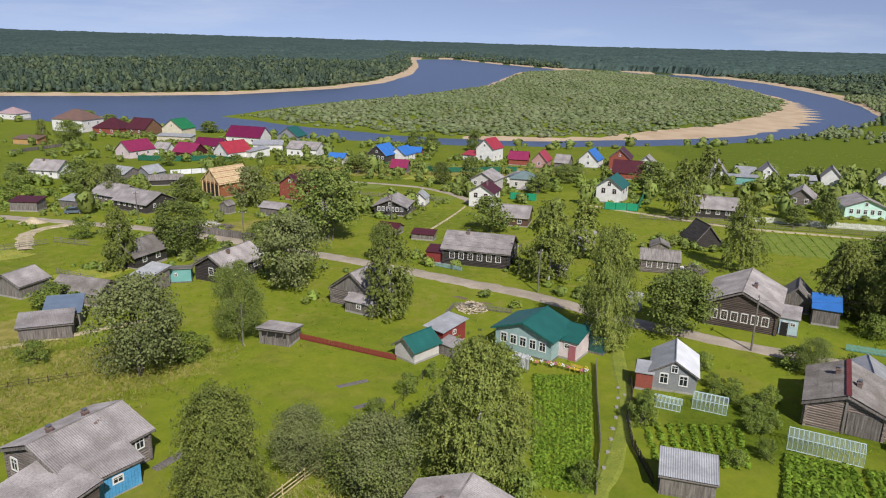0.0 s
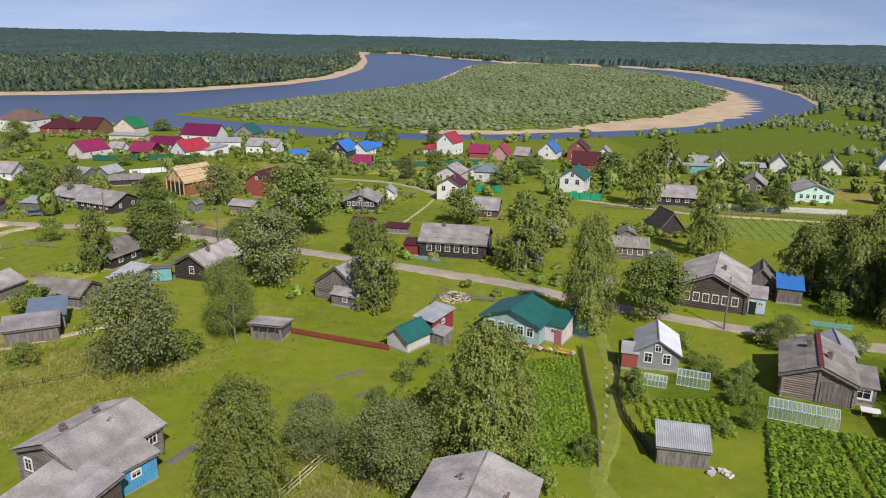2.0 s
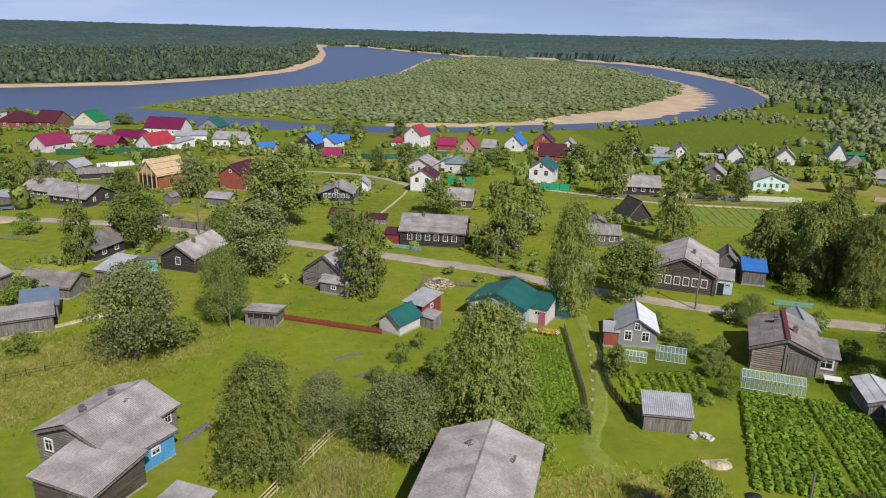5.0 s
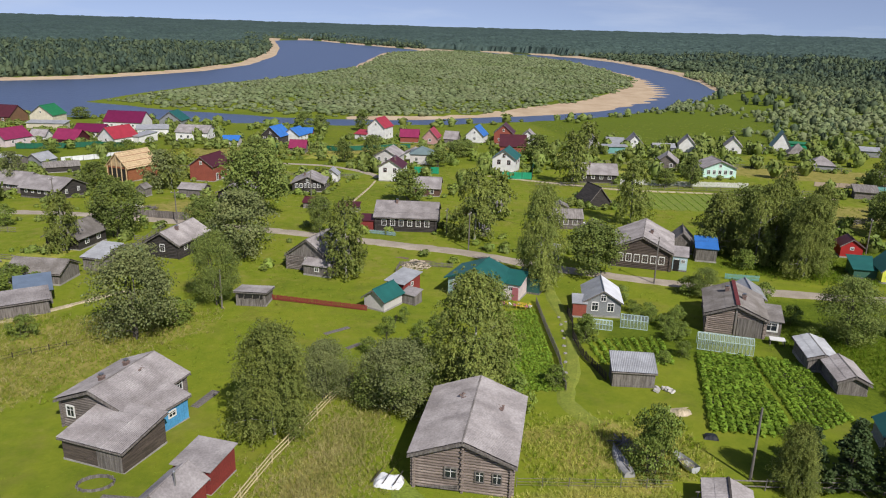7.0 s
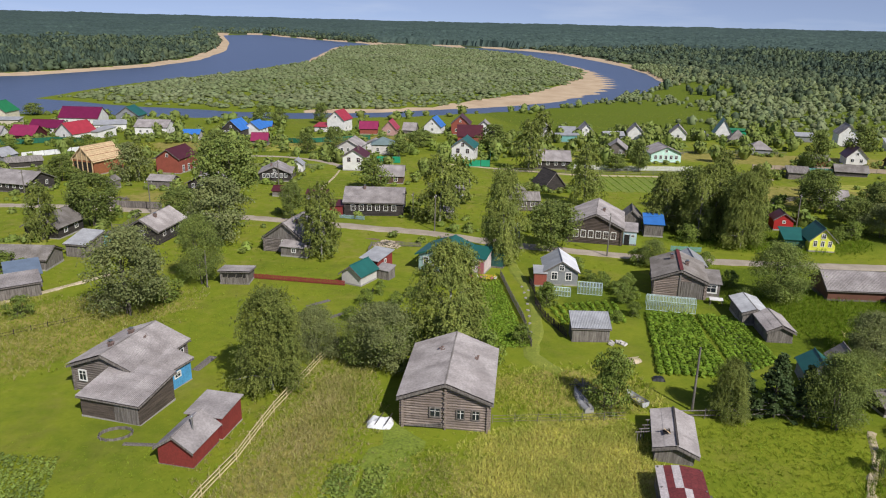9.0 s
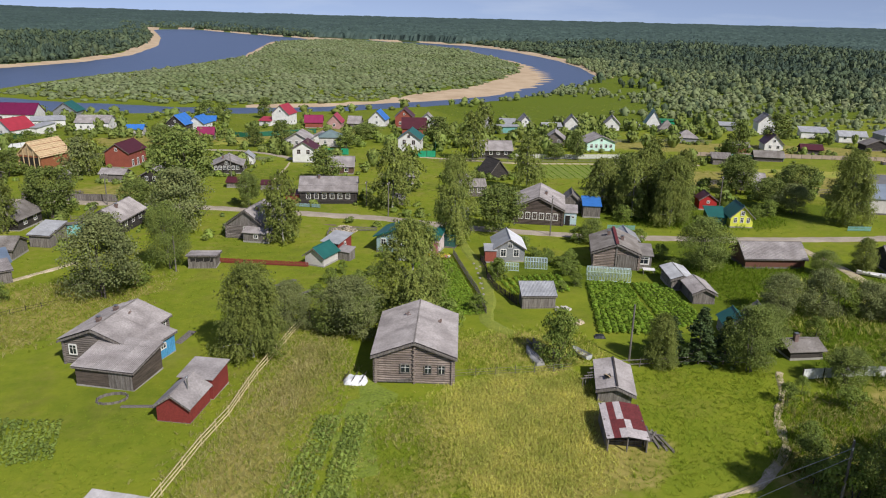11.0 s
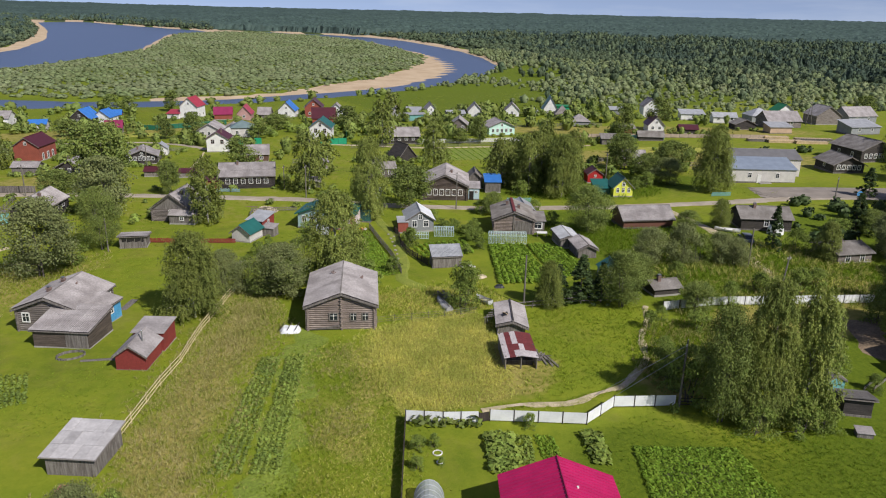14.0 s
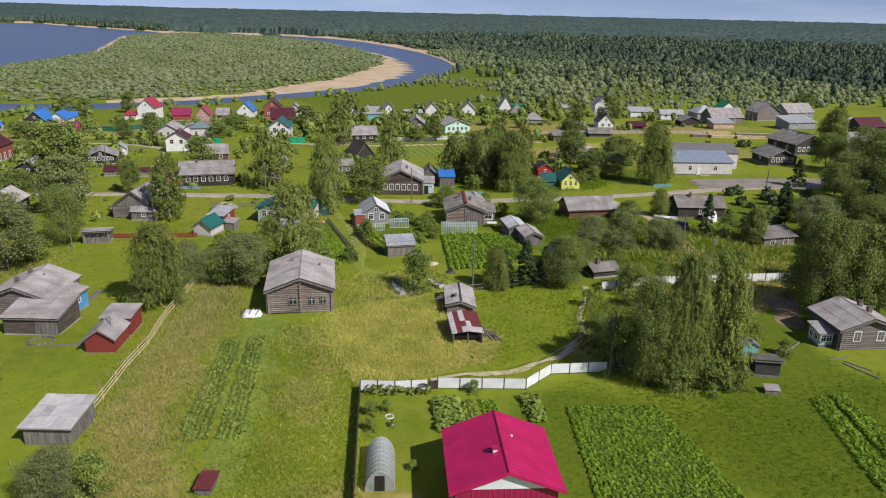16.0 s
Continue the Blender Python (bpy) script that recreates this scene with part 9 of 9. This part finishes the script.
for k in range(16):
    x, y = 8.6 + 0.42 * k + rng_.uniform(-0.3, 0.3), 80.9 - 0.18 * k + rng_.uniform(-0.5, 0.5)
    o = thing("flower_clump", x, y, k * 40, "clump of garden flowers on green stems by the house wall", "flowers", "flowers by the house")
    b = bmesh.new()
    for q in range(7):
        a = q * 0.9
        tube(b, (0, 0, 0), (0.16 * math.cos(a), 0.16 * math.sin(a), 0.45), 0.03, 0.015, 4)
    part("stems", b, leaf_garden, o)
    b = bmesh.new()
    for q in range(7):
        a = q * 0.9
        bmesh.ops.create_icosphere(b, subdivisions=1, radius=0.085, matrix=Matrix.Translation((0.18 * math.cos(a), 0.18 * math.sin(a), 0.45 + 0.1 * (q % 3))))
    part("blossoms", b, ROSES[k % 3], o)
o = thing("sand_heap", 21.1, 47.2, 0, "low spilt heap of pale sand on the grass", "sand")
b = bmesh.new()
g = [[b.verts.new(((i - 5) * 0.26, (k - 5) * 0.2, max(-0.05, 0.42 * math.exp(-((i - 5) ** 2 + (k - 5) ** 2) / 9) * (1 + 0.2 * math.sin(i * 2.1 + k)) - 0.07))) for k in range(11)] for i in range(11)]
for i in range(10):
    for k in range(10):
        b.faces.new((g[i][k], g[i + 1][k], g[i + 1][k + 1], g[i][k + 1]))
part("heap", b, path_mat, o)
o = thing("dark_tarpaulin", 21.6, 42.4, -20, "dark plastic cover over a low heap at the field end", "tarpaulin")
b = bmesh.new()
g = [[b.verts.new(((i - 4) * 0.17, (k - 3) * 0.15, 0.4 * max(0.0, 1 - ((i - 4) / 4) ** 4) * max(0.0, 1 - ((k - 3) / 3) ** 4) + 0.02 * math.sin(3 * i + 5 * k))) for k in range(7)] for i in range(9)]
for i in range(8):
    for k in range(6):
        b.faces.new((g[i][k], g[i + 1][k], g[i + 1][k + 1], g[i][k + 1]))
part("cover", b, material("black plastic", (0.02, 0.022, 0.025), rough=0.35, vary=0.15), o)
rail_fence("wire_fence", "thin dark fence between the lawn and the orchard", [(-10.2, 59.3), (-7.6, 65.5), (-5.2, 72.0), (-3.8, 77.5)], 1.0, 2.2, 3, dark_fence, thick=0.02, r_post=0.045, seed=31)
picket_fence("picket_fence", "low grey picket fence before the firewood heap", [(-2.0, 96.8), (-0.9, 100.6), (3.4, 99.6), (7.6, 98.4)], 0.9, 0.2, plank_grey, seed=32)
flat_patch("soil_strip", "dug brown earth beside the village road", "soil", [(-2.4, 108.0), (2.4, 104.6), (6.6, 102.4), (6.2, 100.9), (1.6, 102.8), (-2.6, 106.2)], earth_mat, 0.05)
# ridge board and log ends of the porch house
b = bmesh.new()
box(b, -0.24, 0.24, -0.55, 9.05, 4.30, 4.37)
part("ridge_board", b, rust, PORCH_HOUSE, "broad rust-red ridge sheet")
b = bmesh.new()
box(b, -0.11, 0.11, -0.24, -0.12, 0, 3.9)
part("corner_post", b, plank_grey, PORCH_HOUSE)
for k in range(14):
    b = bmesh.new()
    box(b, 0.25 + k * 0.21, 0.44 + k * 0.21, -0.20, -0.16 + 0.01 * (k % 2), 0.05, 2.45)
    part("board", b, plank_grey, PORCH_HOUSE)
for x, y, h, w in ((27.8, 72.5, 1.8, 2.6), (30.0, 68.5, 1.9, 2.8), (28.4, 75.5, 1.7, 2.4), (18.5, 67.3, 2.8, 2.0), (-4.5, 64.5, 1.6, 2.0), (-2.8, 67.5, 1.9, 2.4), (-6.9, 63.0, 1.3, 1.6), (-1.6, 71.5, 1.8, 2.2), (0.8, 74.0, 1.5, 2.2), (-3.2, 75.8, 2.3, 1.6), (3.0, 76.5, 1.4, 2.0)):
    shrub(x, y, h, w)

# paths, plots and small sheds of the middle village
ribbon("path_house", "narrow pale footpath to the white house", "path", [(-7.6, 147.8), (-3.7, 161), (-0.6, 172), (1.4, 181)], 0.8, path_mat, seed=5)
ribbon("road_lane", "pale lane before the long brown house", "road", [(34, 186), (41.9, 178), (52.1, 169.4), (62.6, 161.2), (77.2, 155.8), (91, 150.8), (112, 143)], 2.4, path_mat, wobble=0.4, seed=6)
ribbon("road_fork", "sandy fork of the village road", "road", [(-80, 126.5), (-84, 133), (-87, 139.5), (-85.4, 146.5), (-80, 150.5)], 3.2, path_mat, lift=0.16, wobble=0.5, seed=7)
building("low_shed", "low shed with maroon roof beside the tall trees", -15.2, 146.2, -20, 4.4, 3.4, 1.3, 0.8, "p", plank_grey, maroon_roof, (0, 0, 0), stack=0, over=0.25, category="outbuilding")
building("low_shed", "narrow low shed with maroon roof in the grass", -7.6, 141.8, -14, 4.6, 2.2, 1.2, 0.5, "s", plank_grey, maroon_roof, (0, 0, 0), stack=0, over=0.2, category="outbuilding")
FALLOW = [(-74, 243), (-60, 256), (-44.5, 192), (-54, 186)]
hay_mat = material("yellowing hay plot", (0.34, 0.32, 0.045), second=(0.23, 0.27, 0.03), rough=0.95, vary=0.3, scale=0.4, fine=3, bump=0.4)
flat_patch("hay_plot", "yellowing field behind the brick house", "field", FALLOW, hay_mat, 0.06)
grow("weeds", "yellow flowering weeds in the fallow field", FALLOW, 1.0, pale_blade, (0.4, 0.9), (0.9, 1.5), 61, forms=PLANTS)
for k, (a, b_, c, d, mat) in enumerate((((-20, 228), (-2, 224), (2, 236), (-16, 242), hay_mat), ((62, 226), (82, 220), (86, 230), (66, 236), hay_mat), ((104, 214), (128, 205), (134, 218), (110, 226), fresh_mat), ((58, 190), (84, 182), (88, 194), (62, 202), hay_mat), ((-12, 190), (-2, 187), (1, 196), (-9, 199), fresh_mat), ((-28, 178), (-18, 175), (-15, 186), (-25, 189), hay_mat),
                                       ((112, 128), (146, 112), (150, 122), (118, 138), hay_mat), ((-70, 104), (-58, 106), (-50, 124), (-62, 122), hay_mat), ((-100, 120), (-84, 112), (-74, 124), (-88, 132), hay_mat), ((-40, 212), (-24, 206), (-20, 214), (-36, 220), fresh_mat))):
    flat_patch("field_plot", "mown grass plot between the village gardens", "field", [a, b_, c, d], mat, 0.05)
for k, (pts, h) in enumerate((([(-24, 174), (-12, 170), (-8, 184)], 1.1), ([(-30, 196), (-14, 190), (-4, 186)], 1.1), ([(20, 150), (30, 147), (33, 160)], 1.2), ([(60, 212), (78, 206), (92, 201)], 1.2), ([(110, 196), (128, 189), (146, 181)], 1.2), ([(-60, 210), (-46, 206), (-40, 222)], 1.2), ([(-98, 190), (-84, 186), (-76, 196)], 1.2), ([(104, 98), (110, 106), (118, 102)], 1.1), ([(84, 108), (92, 116), (108, 122)], 1.1), ([(-66, 112), (-58, 108), (-52, 102)], 1.0))):
    rail_fence("rail_fence", "weathered grey rail fence between village plots", pts, h, 3.0, 3, plank_grey, seed=40 + k, thick=0.06)
for k, (x0, x1, y0, y1, gap) in enumerate(((-140, -92, 166, 214, 3.2), (-70, -30, 196, 222, 4.0), (12, 60, 204, 226, 4.2), (-20, 30, 232, 262, 5.0), (84, 130, 100, 130, 4.2), (150, 215, 60, 110, 4.4), (84, 120, 20, 60, 3.2))):
    greenery("garden_bushes", "dense bushes and young trees on the plots", "bushes", (x0, x1, y0, y1), gap, 0.42, 1.0, (1.6, 3.8), (0.6, 1.1), BUSHES, leaf_spruce if k > 4 else leaf_alder if k % 2 else leaf_garden, 101 + 5 * k)

# standing seams of the crimson roof
b = bmesh.new()
for side in (-1, 1):
    for k in range(22):
        yy = -0.48 + k * 0.407
        e = 3.5 - 1.55 / 3.9 * 0.5
        slab(b, (0.03 * side, yy, 5.05 + 0.165), (0.03 * side, yy + 0.045, 5.05 + 0.165), (side * 4.4, yy + 0.045, e + 0.165), (side * 4.4, yy, e + 0.165), 0.04)
part("seams", b, pink_roof, CRIMSON)
for k in range(38):
    if k % 2 == 0:
        b = bmesh.new()
        box(b, -3.85 + k * 0.205, -3.75 + k * 0.205, -0.03, 0.0, 0.3, 3.42)
        part("rib", b, pink_roof, CRIMSON)
# window and boards of the blue lean-to, open front of the fence shed
window(LEAN, 0.3, -0.01, 1.45, 0.75, 0.45, 0, white_paint)
for k in range(16):
    b = bmesh.new()
    box(b, -2.28 + k * 0.286, -2.02 + k * 0.286, -0.035, -0.004 + 0.006 * (k % 3), 0.06, 1.1 if 7 <= k <= 11 else 2.1)
    part("board", b, blue_wall, LEAN)
b = bmesh.new()
box(b, -1.7, 1.7, -0.03, -0.005, 1.0, 1.62)
part("open_bay", b, dark_void, FSHED, "dark open bay under the eaves")
for k in range(15):
    b = bmesh.new()
    box(b, -2.06 + k * 0.276, -1.82 + k * 0.276, -0.06, -0.035 + 0.008 * (k % 3), 0.0, 1.02 + 0.05 * ((k * 5) % 4))
    part("board", b, plank_grey, FSHED)
for px in (-1.0, 0.2, 1.2):
    b = bmesh.new()
    tube(b, (px, -0.05, 1.0), (px + 0.15, -0.05, 1.75), 0.05, 0.045, 6)
    part("post", b, pole_wood, FSHED)
for x, y, h, w in ((106, 22, 11, 6), (112, 26, 12, 6.5), (104, 30, 10, 5.5), (118, 32, 12, 6.5), (126, 38, 12, 6), (133, 44, 11, 6), (111, 36, 9, 5), (140, 50, 11, 6), (99, 12, 11, 6), (92, 8, 12, 6.5), (85, 6, 11, 6), (122, 28, 12, 7)):
    spruce(x, y, h, w)

SANDY = [(4.9, 14.2), (7.6, 13.5), (10.8, 13.0), (13.9, 12.7), (16.8, 12.8), (15.1, 11.4), (11.4, 11.3), (8.3, 12.0), (4.9, 13.2)]
BROWN = [(-5.4, 33.4), (-2.7, 33.2), (-4.8, 26.7), (-9.5, 15.1), (-12.8, 16.3), (-10.3, 22.5)]
PALE = [(-12.1, 51.1), (-9.9, 48.6), (-15.1, 35.4), (-18.8, 30.4), (-19.7, 33.4), (-16.2, 39.6)]
grow("weeds", "brown seeding weeds standing in the meadow", BROWN, 0.30, weed_blade, (0.3, 0.65), (0.4, 0.7), 63, patch=0.4)
grow("weeds", "pale seeding weeds along the rail fence", PALE, 0.28, weed_blade, (0.35, 0.75), (0.4, 0.7), 64, patch=0.1)
flat_patch("sand_patch", "bare trodden sand behind the white fence", "sand", SANDY, path_mat, 0.05)
grow("path_grass", "grass tufts in the trodden sand", SANDY, 0.55, grass_blade, (0.08, 0.22), (0.4, 0.7), 62)

grow("weeds", "brown seeding weeds among the bushes", RIGHT, 0.9, weed_blade, (0.5, 1.1), (0.8, 1.3), 65, patch=0.25)
for x, y, h, w in ((26.2, 34.8, 5.4, 3.8), (31.4, 32.4, 5.8, 4.0)):
    spruce(x, y, h, w)
for x, y, h, w in ((36.4, 33.2, 5.6, 5.0), (40.0, 35.0, 5.0, 4.6)):
    alder(x, y, h, w)
# open porch frame and roof battens of the unfinished log house
for o_ in [c for c in bpy.data.objects if c.name.startswith("new_log_house")]:
    for k in range(5):
        b = bmesh.new()
        box(b, -0.1, 0.1, -0.1, 0.1, -0.3, 3.9 + 3.2 * (1 - abs(-3.4 + k * 1.7) / 3.7))
        local_part("post", b, plank_new, o_, pose(-3.4 + k * 1.7, -0.35, 0))
    b = bmesh.new()
    box(b, -3.2, 3.2, -0.06, -0.03, 0.2, 3.5)
    part("open_front", b, dark_void, o_, "dark open front between bare posts")
    for side in (-1, 1):
        for k in range(9):
            u = (k + 0.5) / 9
            b = bmesh.new()
            box(b, -0.05, 0.05, -0.5, 10.5, 0, 0.05)
            local_part("batten", b, log_new if k % 3 == 2 else plank_new, o_, pose(side * 4.15 * u, 0, 7.62 - 3.86 * u, 0, side * 42.6, 0))

greenery("hedges", "dark hedge trees behind the far houses", "bushes", (60, 190, 200, 262), 4.2, 0.20, 1.4, (2.4, 5.0), (0.8, 1.3), SAPLINGS, leaf_alder, 151)
greenery("hedges", "bushy trees among the houses by the lane", "bushes", (20, 130, 176, 216), 4.4, 0.16, 1.6, (2.6, 5.4), (0.8, 1.4), SAPLINGS, leaf_alder, 156)
greenery("hedges", "bushes among the riverside houses", "bushes", (-170, -20, 250, 340), 4.6, 0.18, 1.2, (2.0, 4.4), (0.7, 1.1), SAPLINGS, leaf_alder, 161)
